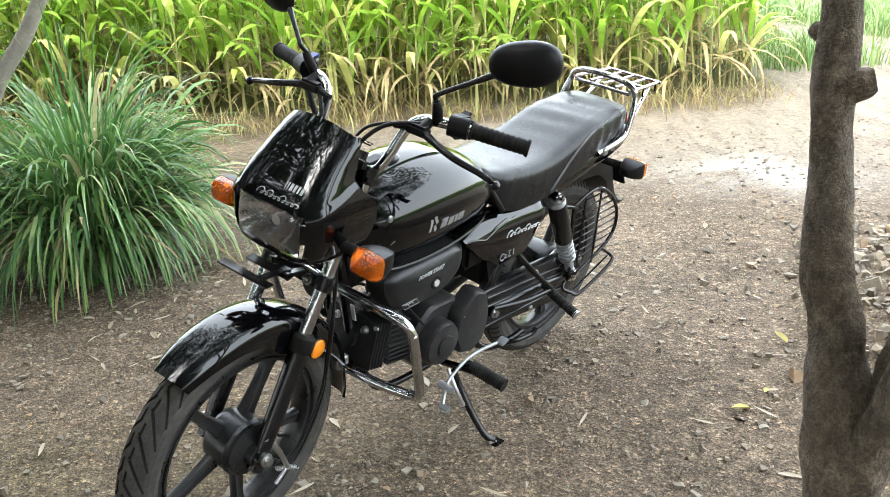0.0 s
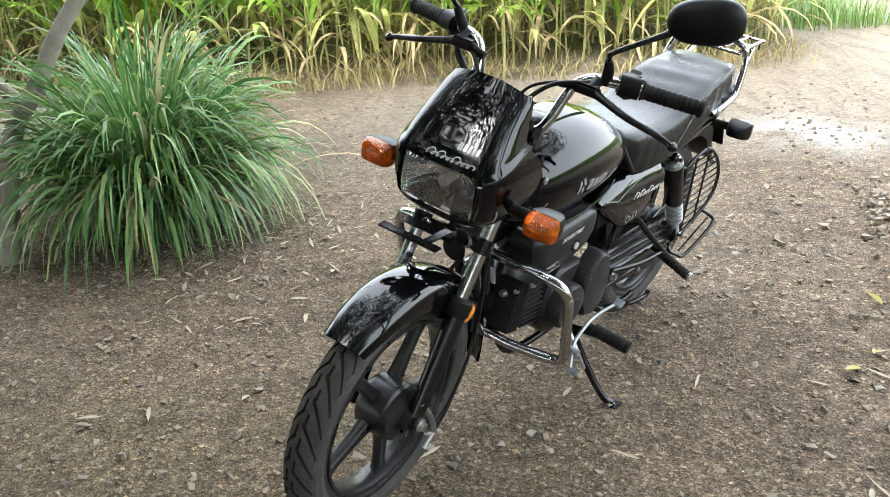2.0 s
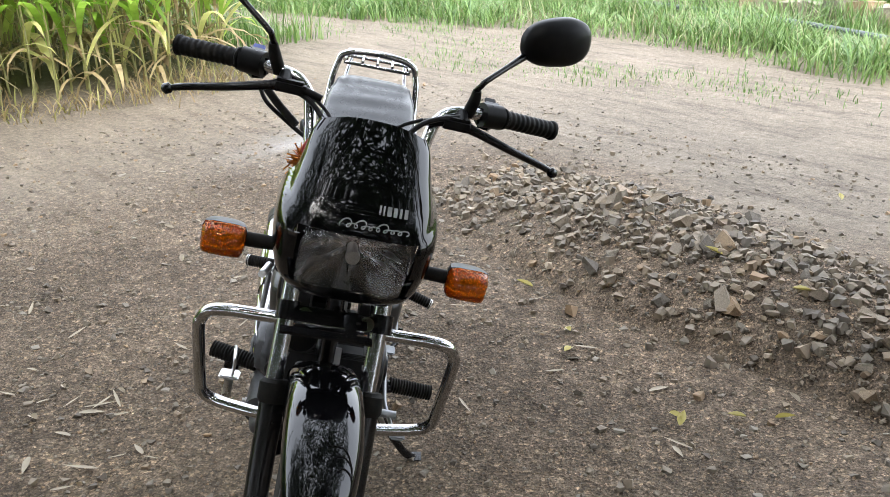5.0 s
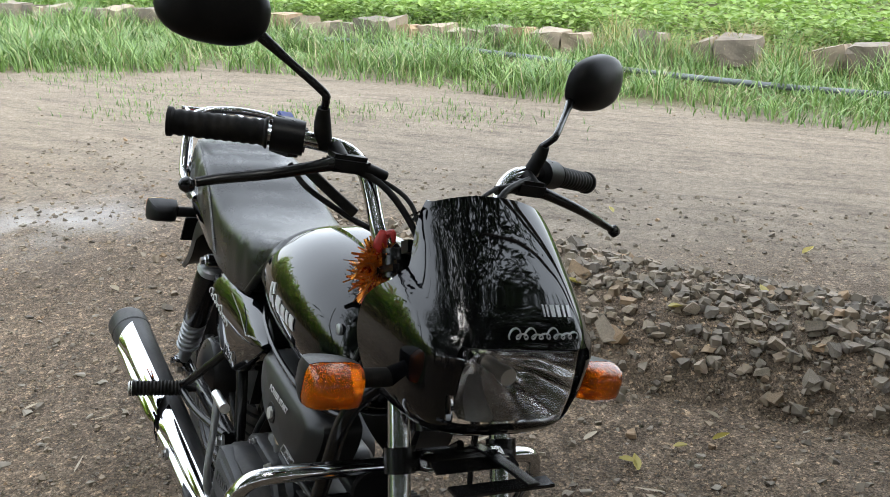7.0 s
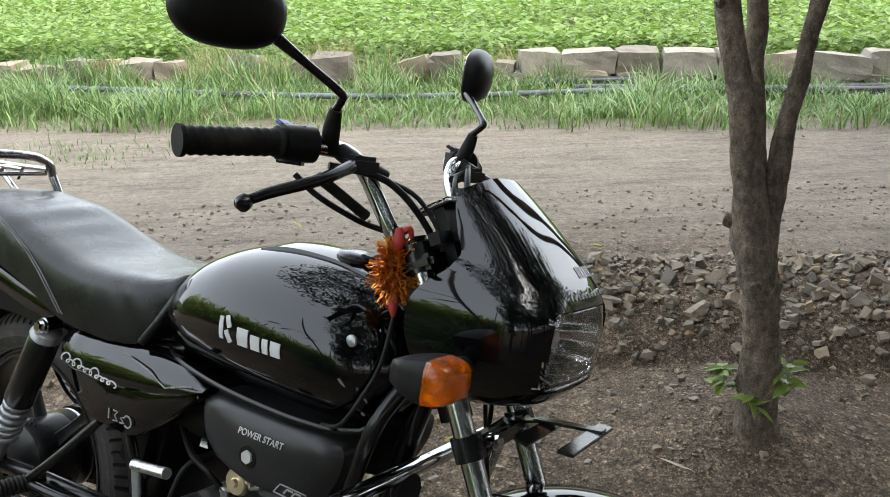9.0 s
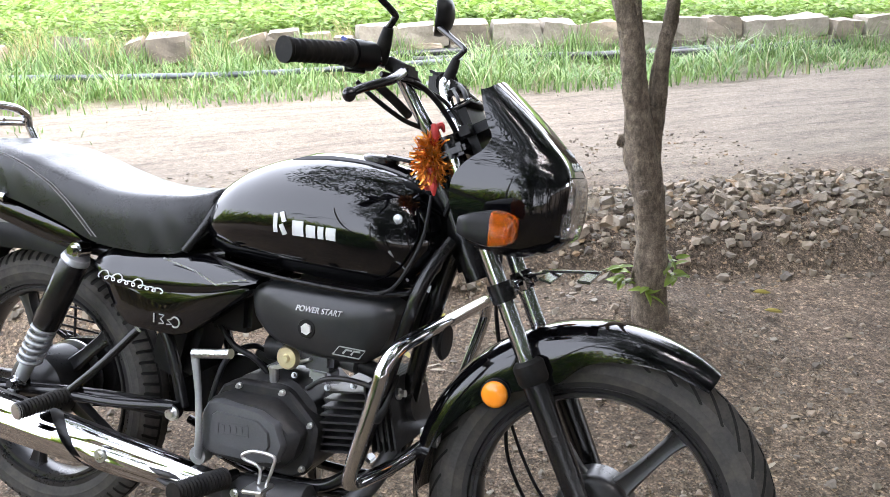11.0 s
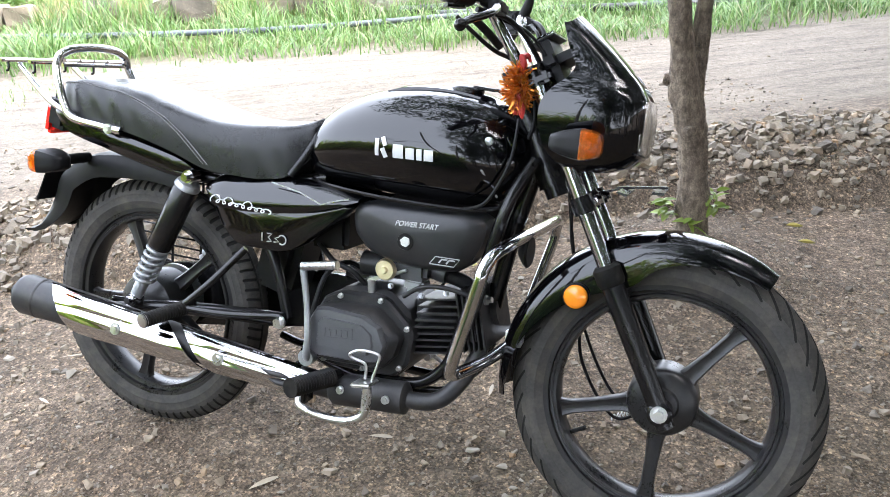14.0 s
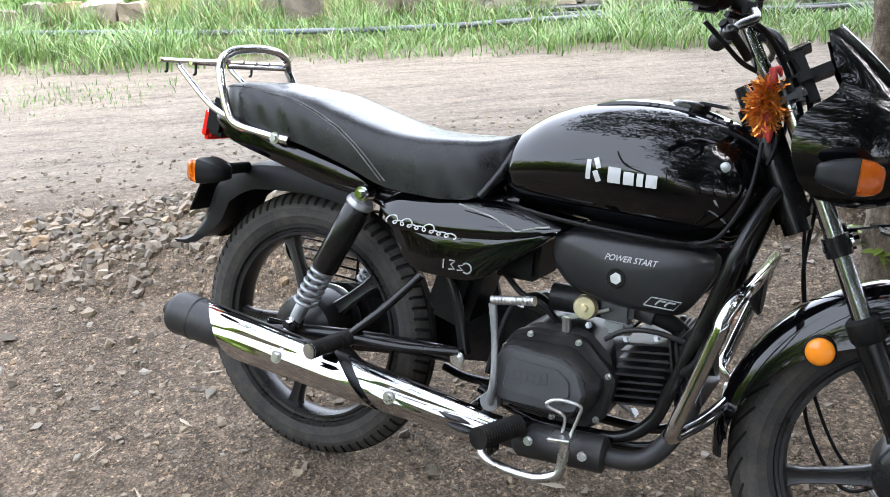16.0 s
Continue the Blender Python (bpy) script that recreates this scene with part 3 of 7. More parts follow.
CORN = [corn_plant(40 + k, 1.35 + 0.09 * k) for k in range(9)]
CORN_MESH = []
for k in range(9):
    me = bpy.data.meshes.new("corn_plant")
    V, F, mi, n = [], [], [], 0
    for j, (a, b) in enumerate(CORN[k]):
        if len(a) == 0:
            continue
        V.append(a)
        F += [tuple(int(i) + n for i in f) for f in b]
        mi += [j] * len(b)
        n += len(a)
    me.from_pydata([tuple(v) for v in np.concatenate(V)], [], F)
    for mm in (M_STALK, M_CORN, M_CORNDRY):
        me.materials.append(mm)
    me.polygons.foreach_set("material_index", mi)
    CORN_MESH.append(me)
for i in range(130):
    x = -6.5 + 9.1 * (i + rng.uniform(-0.4, 0.4)) / 130
    y = 7.42 + rng.uniform(0, 0.3) + 0.3 * float(smooth01(x, 1.9, 2.7))
    if -2.8 < x < -1.6:
        y += 0.15
    cp = new("corn_plant", CORN_MESH[i % 9])
    cp.location, cp.rotation_euler = (x, y, float(ground_h(x, y)) - 0.01), (rng.uniform(-0.08, 0.08), rng.uniform(-0.08, 0.08), rng.uniform(0, 6.28))
    tagged(cp, "yellow-green corn plant with dry lower leaves at the field's edge", "corn plant", "corn plants at the field edge")
spots = []
for _ in range(950):
    y = 7.75 + 5.0 * rng.random() ** 1.3
    xmax = 2.62 + 0.1 * (y - 7.7)
    spots.append((xmax - (xmax + 8.5) * rng.random(), y))
for part_k, (nm, mm, lab) in enumerate((("corn_stalks", M_STALK, "pale stalks of the dense corn field"), ("corn_leaves", M_CORN, "yellow-green arching leaves of the dense corn field"), ("dry_corn_leaves", M_CORNDRY, "dry tan lower leaves of the corn field"))):
    Vs, Fs, n = [], [], 0
    r2 = np.random.default_rng(11)
    for i, (x, y) in enumerate(spots):
        V, F = CORN[i % 9][part_k]
        yaw, tip, ax, sc = r2.uniform(0, 6.28), r2.uniform(0, 0.12), r2.uniform(0, 6.28), r2.uniform(0.9, 1.2)
        if len(V) == 0:
            continue
        Vs.append(turned(V, yaw, tip, ax) * sc + (x, y, float(ground_h(x, y))))
        Fs += [tuple(int(q) + n for q in f) for f in F]
        n += len(V)
    tagged(mesh_ob(nm, np.concatenate(Vs), Fs, mm), lab, "corn", kind="stuff")
# low dry litter along the corn's foot
def litter_place(n):
    x = rng.uniform(-6.5, 2.7, n)
    return np.stack([x, 7.3 + 0.3 * smooth01(x, 1.9, 2.7) + rng.normal(size=n) * 0.16], -1)


V, F = blades(2200, litter_place, (0.05, 0.4), (0.006, 0.014), (0.5, 1.6))
tagged(mesh_ob("dry_grass", V, F, M_CORNDRY), "dry straw and weeds along the foot of the corn", "dry grass", kind="stuff")


def palmate(r, size):
    """A hand-shaped leaf of seven lobes with a short drooping blade."""
    Vs, Fs, n = [], [], 0
    for k in range(7):
        V, F = leaf_shape(size * (1 - 0.06 * abs(k - 3)), size * 0.24, 4, -0.15)
        W = turned(V, (k - 3) * 0.62)
        Vs.append(W)
        Fs += [tuple(int(i) + n for i in f) for f in F]
        n += len(V)
    return np.concatenate(Vs), Fs


def tube(points, radii, sides=8, closed_ends=True, smooth_path=True, samples=6):
    """A round tube along a path, as arrays. radii: one number or one for each point."""
    P = [np.array(p, float) for p in points]
    R = [radii] * len(P) if np.isscalar(radii) else list(radii)
    if smooth_path and len(P) > 2:
        Q, S = [], []
        for i in range(len(P) - 1):
            p0, p1, p2, p3 = P[max(i - 1, 0)], P[i], P[i + 1], P[min(i + 2, len(P) - 1)]
            for k in range(samples):
                u = k / samples
                Q.append(0.5 * (2 * p1 + (p2 - p0) * u + (2 * p0 - 5 * p1 + 4 * p2 - p3) * u * u + (3 * p1 - p0 - 3 * p2 + p3) * u ** 3))
                S.append(R[i] * (1 - u) + R[i + 1] * u)
        P, R = Q + [P[-1]], S + [R[-1]]
    V, F = [], []
    up = None
    for i, p in enumerate(P):
        d = P[min(i + 1, len(P) - 1)] - P[max(i - 1, 0)]
        d = d / (np.linalg.norm(d) + 1e-12)
        if up is None:
            up = np.cross(d, (0.31, 0.2, 0.93) if abs(d[2]) < 0.9 else (1, 0, 0))
        up = up - d * (up @ d)
        up = up / (np.linalg.norm(up) + 1e-12)
        w = np.cross(d, up)
        for k in range(sides):
            a = 2 * math.pi * k / sides
            V.append(p + R[i] * (math.cos(a) * up + math.sin(a) * w))
        if i:
            q, s = (i - 1) * sides, i * sides
            for k in range(sides):
                F.append((q + k, q + (k + 1) % sides, s + (k + 1) % sides, s + k))
    if closed_ends:
        F.append(tuple(range(sides))[::-1])
        F.append(tuple(range(len(P) * sides - sides, len(P) * sides)))
    return np.array(V), F


def joined(pieces):
    Vs, Fs, n = [], [], 0
    for V, F in pieces:
        V = np.asarray(V, float).reshape(-1, 3)
        Vs.append(V)
        Fs += [tuple(int(i) + n for i in f) for f in F]
        n += len(V)
    return np.concatenate(Vs), Fs


seedling = new("papaya_seedling")
seedling.location = (0.2, 7.2, float(ground_h(0.2, 7.2)))
tagged(seedling, "young green papaya plant with hand-shaped leaves at the corn", "seedling")
V, F = tube([(0, 0, 0), (0.01, 0, 0.3), (0, 0.01, 0.62)], [0.013, 0.011, 0.008], 7)
mesh_ob("stem", V, F, M_STALK, seedling, 60)
for k in range(8):
    a, el = k * 2.4, 0.25 + 0.1 * (k % 3)
    tip = np.array([0.24 * math.cos(a), 0.24 * math.sin(a), 0.5 + 0.03 * k])
    V, F = tube([(0, 0.01, 0.42 + 0.02 * k), tip * (0.5, 0.5, 1) + (0, 0, 0.03), tip], 0.003, 5)
    W, G = palmate(rng, 0.16)
    lf = mesh_ob("leaf", *joined([(V, F), (turned(W, a, 0.25, a + 1.57) + tip, G)]), M_SPROUT, seedling, 60)

# ---------- field beyond the wall ----------
def crop_clump(seed):
    r = np.random.default_rng(seed)
    pieces = []
    for k in range(26):
        V, F = leaf_shape(r.uniform(0.05, 0.10), r.uniform(0.04, 0.075), 2, r.uniform(-0.3, 0.2), 0.15)
        a = r.uniform(0, 6.28)
        rad, h = 0.21 * math.sqrt(r.random()), r.uniform(0.08, 0.36)
        pieces.append((turned(V, a, r.uniform(0, 0.6), r.uniform(0, 6.28)) + (rad * math.cos(a), rad * math.sin(a), h), F))
    return joined(pieces)


CLUMPS = [crop_clump(70 + k) for k in range(7)]
Vs, Fs, n = [], [], 0
for _ in range(6200):
    d = 26 * rng.random() ** 1.9
    y = rng.uniform(-9, 17) * (1 + d / 25)
    x = float(wall_line(y)) + 0.75 + d
    V, F = CLUMPS[rng.integers(7)]
    sc = rng.uniform(0.8, 1.25) * (1 + 0.05 * d)
    Vs.append(turned(V, rng.uniform(0, 6.28)) * sc + (x, y, float(ground_h(x, y))))
    Fs.append(np.array(F) + n)
    n += len(V)
tagged(mesh_ob("bean_crop", np.concatenate(Vs), np.concatenate(Fs), M_CROP), "low bright green leafy crop covering the far field", "crop", kind="stuff")


def ridge_place(n):
    y = rng.uniform(0.6, 4.6, n)
    return np.stack([wall_line(y) + rng.normal(size=n) * 0.25 + 0.25, y], -1)


V, F = blades(2500, ridge_place, (0.12, 0.4), (0.005, 0.01), (0.3, 1.0))
tagged(mesh_ob("dry_ridge_grass", V, F, M_CORNDRY), "dry tan grass over the collapsed part of the wall", "dry grass", kind="stuff")


def wallfoot_place(n):
    y = rng.uniform(-5, 13, n)
    return np.stack([wall_line(y) + np.where(rng.random(n) < 0.5, -0.28, 0.4) + rng.normal(size=n) * 0.12, y], -1)


V, F = blades(9000, wallfoot_place, (0.14, 0.38), (0.006, 0.012), (0.2, 0.7))
tagged(mesh_ob("tall_grass", V, F, M_GRASS), "tall green grass growing along the wall", "grass", kind="stuff")

# ---------- stone wall ----------
def block(seed, sx, sy, sz):
    r = np.random.default_rng(seed)
    bm = bmesh.new()
    bmesh.ops.create_cube(bm, size=1)
    for v in bm.verts:
        v.co = Vector((v.co.x * sx, v.co.y * sy, v.co.z * sz)) + Vector(r.normal(size=3)) * 0.018
    bmesh.ops.subdivide_edges(bm, edges=list(bm.edges), cuts=3, use_grid_fill=True)
    for v in bm.verts:
        q = v.co * 9 + Vector((seed * 1.7, 0, 0))
        v.co = v.co * (1 - 0.03 * (abs(v.co.y) / sy * 2) ** 6 * (abs(v.co.z) / sz * 2) ** 4) + noise.noise_vector(q) * 0.012 + noise.noise_vector(q * 2.7) * 0.006
    me = bpy.data.meshes.new("stone")
    bm.to_mesh(me)
    bm.free()
    me.materials.append(M_BLOCK if seed % 3 else M_STONE)
    return me


wall = new("stone_wall")
wall.location = (7.1, 0, 0.05)
tagged(wall, "low dry wall of rough pale stone blocks, part collapsed", "wall", kind="structure")
y = -6.5
k = 0
while y < 13.5:
    good = y < 0.7
    ln = rng.uniform(0.3, 0.6) if good else rng.uniform(0.2, 0.42)
    x = float(wall_line(y + ln / 2))
    sz = rng.uniform(0.2, 0.26) if good else rng.uniform(0.17, 0.27)
    broken = 1.0 < y < 4.2
    if not (broken and rng.random() < 0.3):
        st = new("stone", block(200 + k if good else 201 + 3 * k - (201 + 3 * k) % 3, 0.3, ln * 0.96, sz))
        st.parent = wall
        z = float(ground_h(x, y)) + sz / 2 + (0.1 if good else 0.03)
        st.location = (x - 7.1 + rng.normal() * 0.03, y + ln / 2, z - 0.05)
        st.rotation_euler = (rng.normal() * 0.03 + (0.15 * rng.normal() if broken else 0), rng.normal() * 0.03, -0.2 + rng.normal() * 0.05)
        if good:
            sb = new("stone", block(400 + k, 0.32, ln * 0.9, 0.14))
            sb.parent = wall
            sb.location = (x - 7.1, y + ln / 2 + 0.05, float(ground_h(x, y)) + 0.02)
            sb.rotation_euler = (0, 0, -0.2)
    y += ln
    k += 1

# ---------- pipes on the verge ----------
def pipe(name, pts, rad, material, label):
    P = [(x, y, float(ground_h(x, y)) + rad + 0.6 * h) for x, y, h in pts]
    tagged(mesh_ob(name, *tube(P, rad, 12), material, smooth=60), label, "pipe", "irrigation pipes")


pipe("water_pipe", [(6.84, -7, 0.03), (6.39, -3, 0.04), (6.44, -1.2, 0.05), (6.49, 0.3, 0.07), (6.54, 1.8, 0.06), (6.94, 3.4, 0.05), (7.64, 5.6, 0.05), (7.94, 8, 0.03)], 0.027, M_PIPE_GREY, "long grey plastic pipe lying in the verge grass")
pipe("hose_pipe", [(6.64, -7, 0.08), (6.59, -3.2, 0.09), (6.79, -1.5, 0.08), (6.89, -0.2, 0.06), (6.94, 0.7, 0.05)], 0.045, M_PIPE_BLACK, "thick black plastic pipe lying beside the wall")
pipe("hose_pipe", [(6.14, -7, 0.02), (6.09, -3.5, 0.04), (6.14, -2.0, 0.04), (6.39, -0.9, 0.05), (6.64, 0.4, 0.05)], 0.04, M_PIPE_BLACK, "thick black plastic pipe lying in the verge grass")

# ---------- trees ----------
def crown(centre, spread, n, size, seed, twig_from=None):
    """Leaves in clumps round a centre, as arrays: many small leaves with gaps between the clumps."""
    r = np.random.default_rng(seed)
    pieces = []
    clumps = int(n / 36)
    for c in range(clumps):
        q = r.normal(size=3)
        q = q / np.linalg.norm(q) * r.random() ** 0.45
        cc = np.array(centre) + q * spread
        for k in range(36):
            V, F = leaf_shape(size * r.uniform(0.7, 1.3), size * r.uniform(0.28, 0.42), 2, r.uniform(-0.3, 0.1))
            pieces.append((turned(V, r.uniform(0, 6.28), r.uniform(0, 0.9), r.uniform(0, 6.28)) + cc + r.normal(size=3) * (0.17, 0.17, 0.11), F))
    return joined(pieces)


def knot(at, out, rad):
    V, F = tube([np.array(at), np.array(at) + np.array(out) * 0.6, np.array(at) + np.array(out)], [rad * 1.25, rad, rad * 0.75], 8)
    return V, F


def bark_rough(V, amp, f=9.0):
    out = []
    for v in V:
        q = Vector((v[0] * f, v[1] * f, v[2] * f * 0.45))
        d = noise.noise_vector(q) * amp + noise.noise_vector(q * 3.1) * amp * 0.4
        out.append((v[0] + d.x, v[1] + d.y, v[2] + d.z * 0.3))
    return np.array(out)


tz = float(ground_h(0.56, 1.41))
tree = new("roadside_tree")
tree.location = (0.56, 1.41, tz)
tagged(tree, "slender grey-barked tree forking near the ground beside the rubble", "tree")
up_ = lambda z: z - tz
trunk_bits = [
    tube([(0.0, -0.03, -0.08), (-0.005, -0.024, up_(0.16)), (0.0, -0.014, up_(0.35)), (0.005, -0.004, up_(0.49)), (0.012, 0.025, up_(0.62)), (0.0, 0.046, up_(0.72)), (-0.005, 0.066, up_(0.82)), (-0.009, 0.094, up_(0.97)), (0.003, 0.145, up_(1.21)), (0.04, 0.30, 2.1), (0.1, 0.4, 3.1)], [0.075, 0.054, 0.047, 0.046, 0.052, 0.044, 0.034, 0.031, 0.029, 0.025, 0.016], 26, samples=12),
    tube([(0.012, 0.015, up_(0.56)), (0.045, 0.018, up_(0.68)), (0.075, 0.013, up_(0.80)), (0.11, 0.015, up_(1.0)), (0.138, 0.01, up_(1.2)), (0.25, -0.05, 2.1), (0.4, -0.2, 3.1)], [0.036, 0.033, 0.030, 0.027, 0.026, 0.022, 0.014], 22, samples=12),
    tube([(0.012, 0.0, up_(0.54)), (0.036, -0.014, up_(0.68)), (0.058, -0.04, up_(0.80)), (0.068, -0.076, up_(1.0)), (0.078, -0.115, up_(1.2)), (0.14, -0.35, 2.1), (0.3, -0.8, 3.0)], [0.034, 0.031, 0.027, 0.025, 0.024, 0.020, 0.014], 22, samples=12),
    knot((-0.005, 0.155, up_(1.19)), (-0.016, 0.022, 0.010), 0.013), knot((0.012, 0.122, up_(1.125)), (0.032, -0.014, 0.010), 0.020), knot((0.03, 0.055, up_(0.67)), (0.02, 0.03, 0.004), 0.022), knot((-0.03, 0.03, up_(0.52)), (-0.02, 0.005, 0.006), 0.015),
]
Vt, Ft = joined(trunk_bits)
mesh_ob("trunk", bark_rough(bark_rough(Vt, 0.010, 13), 0.005, 42), Ft, M_BARK, tree, 70)
mesh_ob("crown", *crown((0.25, -0.4, 3.35), (2.5, 2.8, 1.0), 12500, 0.12, 5), M_CROWN, tree)
for dx, dy, dz in ((0.028, 0.074, 0.17), (0.018, 0.062, 0.13), (-0.028, -0.072, 0.19), (-0.036, -0.078, 0.15), (-0.05, 0.012, 0.11)):
    ps = []
    for j in range(9):
        V, F = leaf_shape(rng.uniform(0.04, 0.07), rng.uniform(0.018, 0.028), 4, -0.2)
        ps.append((turned(V, rng.uniform(0, 6.28), rng.uniform(0, 0.8), rng.uniform(0, 6.28)) + np.array([dx, dy, dz]) + rng.normal(size=3) * 0.007, F))
    mesh_ob("sprout", *joined(ps), M_SPROUT, tree, label="fresh yellow-green shoot at the trunk's foot")

tree2 = new("leaning_tree")
tree2.location = (-2.16, 3.88, float(ground_h(-2.16, 3.88)))
tagged(tree2, "thin pale leaning tree beside the grass clump", "tree")
Vt, Ft = joined([tube([(-0.02, -0.01, -0.06), (0, 0, 0.06), (0.05, 0.13, 0.48), (0.17, 0.18, 0.68), (0.30, 0.22, 0.9), (0.45, 0.28, 1.12), (0.75, 0.4, 1.7), (1.0, 0.5, 2.6)], [0.05, 0.045, 0.04, 0.037, 0.034, 0.032, 0.026, 0.015], 12),
                 tube([(0.12, 0.17, 0.62), (0.0, 0.16, 0.8), (-0.12, 0.2, 1.3), (-0.4, 0.3, 2.4)], [0.03, 0.026, 0.022, 0.012], 10),
                 tube([(0.6, 0.34, 1.4), (0.9, 0.1, 1.5), (1.1, -0.15, 1.42), (1.35, -0.1, 1.36), (1.5, -0.1, 1.3)], [0.012, 0.008, 0.005, 0.004, 0.003], 6)])
mesh_ob("trunk", bark_rough(Vt, 0.004, 14), Ft, M_PALEBARK, tree2, 70)
mesh_ob("crown", *crown((-0.6, -0.9, 3.3), (1.9, 1.7, 0.95), 4300, 0.12, 6), M_CROWN, tree2)
for (dx, dy, dz) in [(1.07, -0.2, 1.3), (1.45, -0.12, 1.25), (1.62, -0.1, 1.27)]:
    ps = []
    for j in range(11):
        V, F = leaf_shape(rng.uniform(0.09, 0.13), 0.02, 5, -0.25)
        ps.append((turned(V, j * 0.57, 0.5, j * 0.57 + 1.57) + np.array([dx, dy, dz]), F))
    mesh_ob("leaf_spray", *joined(ps), M_CROWN, tree2)

canopy = new("spreading_tree")
canopy.location = (-1.7, -1.7, float(ground_h(-1.7, -1.7)))
tagged(canopy, "spreading leafy tree whose crown shades the motorcycle", "tree")
Vt, Ft = joined([tube([(0, 0, -0.08), (0.02, 0, 0.8), (0.05, 0.05, 1.8), (0.2, 0.2, 3.6)], [0.12, 0.09, 0.075, 0.03], 10),
                 tube([(0.03, 0.02, 1.6), (0.5, 0.6, 2.6), (1.2, 1.3, 3.8)], [0.055, 0.045, 0.02], 8), tube([(0.03, 0.02, 1.7), (-0.4, 0.5, 2.7), (-0.7, 1.2, 3.8)], [0.05, 0.04, 0.02], 8)])
mesh_ob("trunk", bark_rough(Vt, 0.008), Ft, M_BARK, canopy, 70)
mesh_ob("crown", *crown((0.8, 0.4, 3.8), (2.4, 2.2, 1.0), 11000, 0.13, 31), M_CROWN, canopy)

canopy = new("spreading_tree")
canopy.location = (-3.6, 2.0, float(ground_h(-3.6, 2.0)))
tagged(canopy, "tall leafy tree standing behind the motorcycle's shaded place", "tree")
Vt, Ft = joined([tube([(0, 0, -0.08), (0.02, 0, 0.8), (0.05, 0.05, 2.2), (0.3, 0.1, 4.2)], [0.12, 0.09, 0.075, 0.03], 10),
                 tube([(0.03, 0.02, 2.0), (0.5, 0.6, 3.0), (1.1, 1.0, 4.3)], [0.055, 0.045, 0.02], 8), tube([(0.03, 0.02, 2.1), (0.4, -0.6, 3.1), (0.9, -1.2, 4.3)], [0.05, 0.04, 0.02], 8)])
mesh_ob("trunk", bark_rough(Vt, 0.008), Ft, M_BARK, canopy, 70)
mesh_ob("crown", *crown((0.7, 0.0, 4.4), (1.9, 2.5, 0.9), 6200, 0.13, 32), M_CROWN, canopy)

# the grove behind: trees with crowns that reach low
GROVE = []
for k in range(3):
    Vc, Fc = crown((0, 0, 2.7), (1.5, 1.5, 2.2), 5200, 0.19, 20 + k)
    me = bpy.data.meshes.new("crown")
    me.from_pydata([tuple(v) for v in Vc], [], [tuple(int(i_) for i_ in f) for f in Fc])
    me.materials.append(M_CROWN)
    Vt, Ft = joined([tube([(0, 0, -0.1), (0.02, 0, 0.8), (0.05, 0.05, 1.8), (0.2, 0.1, 3.6)], [0.11, 0.085, 0.07, 0.03], 10),
                     tube([(0.03, 0.02, 1.2), (0.5, 0.3, 2.0), (1.0, 0.5, 3.4)], [0.05, 0.04, 0.02], 8), tube([(0.03, 0.02, 1.3), (-0.4, -0.4, 2.2), (-0.8, -0.6, 3.4)], [0.05, 0.04, 0.02], 8)])
    mt = bpy.data.meshes.new("trunk")
    mt.from_pydata([tuple(v) for v in bark_rough(Vt, 0.008)], [], Ft)
    mt.materials.append(M_BARK)
    GROVE.append((me, mt))
for k, (x, y) in enumerate([(-4.4, 1.5), (-3.4, -2.2), (-6.4, 3.1), (0.5, -3.6), (-5.3, -0.5), (-4.6, 4.2), (-1.5, -3.6), (2.6, -3.9), (-5.2, -2.8), (-6.8, 1.0), (-3.2, -4.6), (-6.6, 5.4), (-0.5, -5.6), (-8.0, -1.6), (4.4, -5.2), (-3.2, -0.8), (1.5, -4.7)]):
    tk = new("shade_tree")
    tk.location, tk.rotation_euler = (x, y, float(ground_h(x, y))), (0, 0, 2.1 * k)
    sc_ = 0.9 + 0.07 * (k % 4)
    tk.scale = (sc_, sc_, sc_)
    tagged(tk, "leafy grey-barked tree shading the earth", "tree", "shade trees")
    for nm, me in zip(("crown", "trunk"), GROVE[k % 3]):
        new(nm, me).parent = tk

# ---------- motorcycle: materials ----------
M_PAINT = matter("black_gloss_paint", (0.0012, 0.0012, 0.0016), (0.0022, 0.0022, 0.0027), 0.03, scale=3, fine=300, rvar=0.2)
M_PAINT.node_tree.nodes["Principled BSDF"].inputs["IOR"].default_value = 1.45
M_PLASTIC = matter("black_textured_plastic", (0.0026, 0.0026, 0.0029), (0.0052, 0.0052, 0.0058), 0.42, scale=9, fine=400, bump=0.12, dist=0.0006, dust=0.03)
M_RUBBER = matter("black_rubber", (0.0041, 0.0041, 0.0041), (0.0081, 0.0081, 0.0078), 0.6, scale=12, fine=160, bump=0.2, dist=0.001, dust=0.08)
M_TYRE = matter("dusty_tyre_rubber", (0.024, 0.0232, 0.0220), (0.056, 0.0535, 0.0495), 0.75, scale=10, fine=150, bump=0.25, dist=0.001, dust=0.25)
M_FRAME = matter("black_frame_paint", (0.0029, 0.0029, 0.0032), (0.0058, 0.0058, 0.0064), 0.22, scale=10, fine=140, dust=0.05)
M_ALLOY = matter("black_alloy", (0.009, 0.009, 0.0095), (0.02, 0.02, 0.021), 0.30, 0.2, scale=10, fine=200, dust=0.08)
M_ENGINE = matter("black_engine_casting", (0.010, 0.010, 0.0105), (0.022, 0.022, 0.023), 0.40, 0.1, scale=14, fine=260, bump=0.2, dist=0.0008, dust=0.12)
M_AIRBOX = matter("matt_black_moulding", (0.007, 0.0073, 0.0079), (0.0125, 0.013, 0.014), 0.40, scale=9, fine=400, bump=0.15, dist=0.0006, dust=0.05)
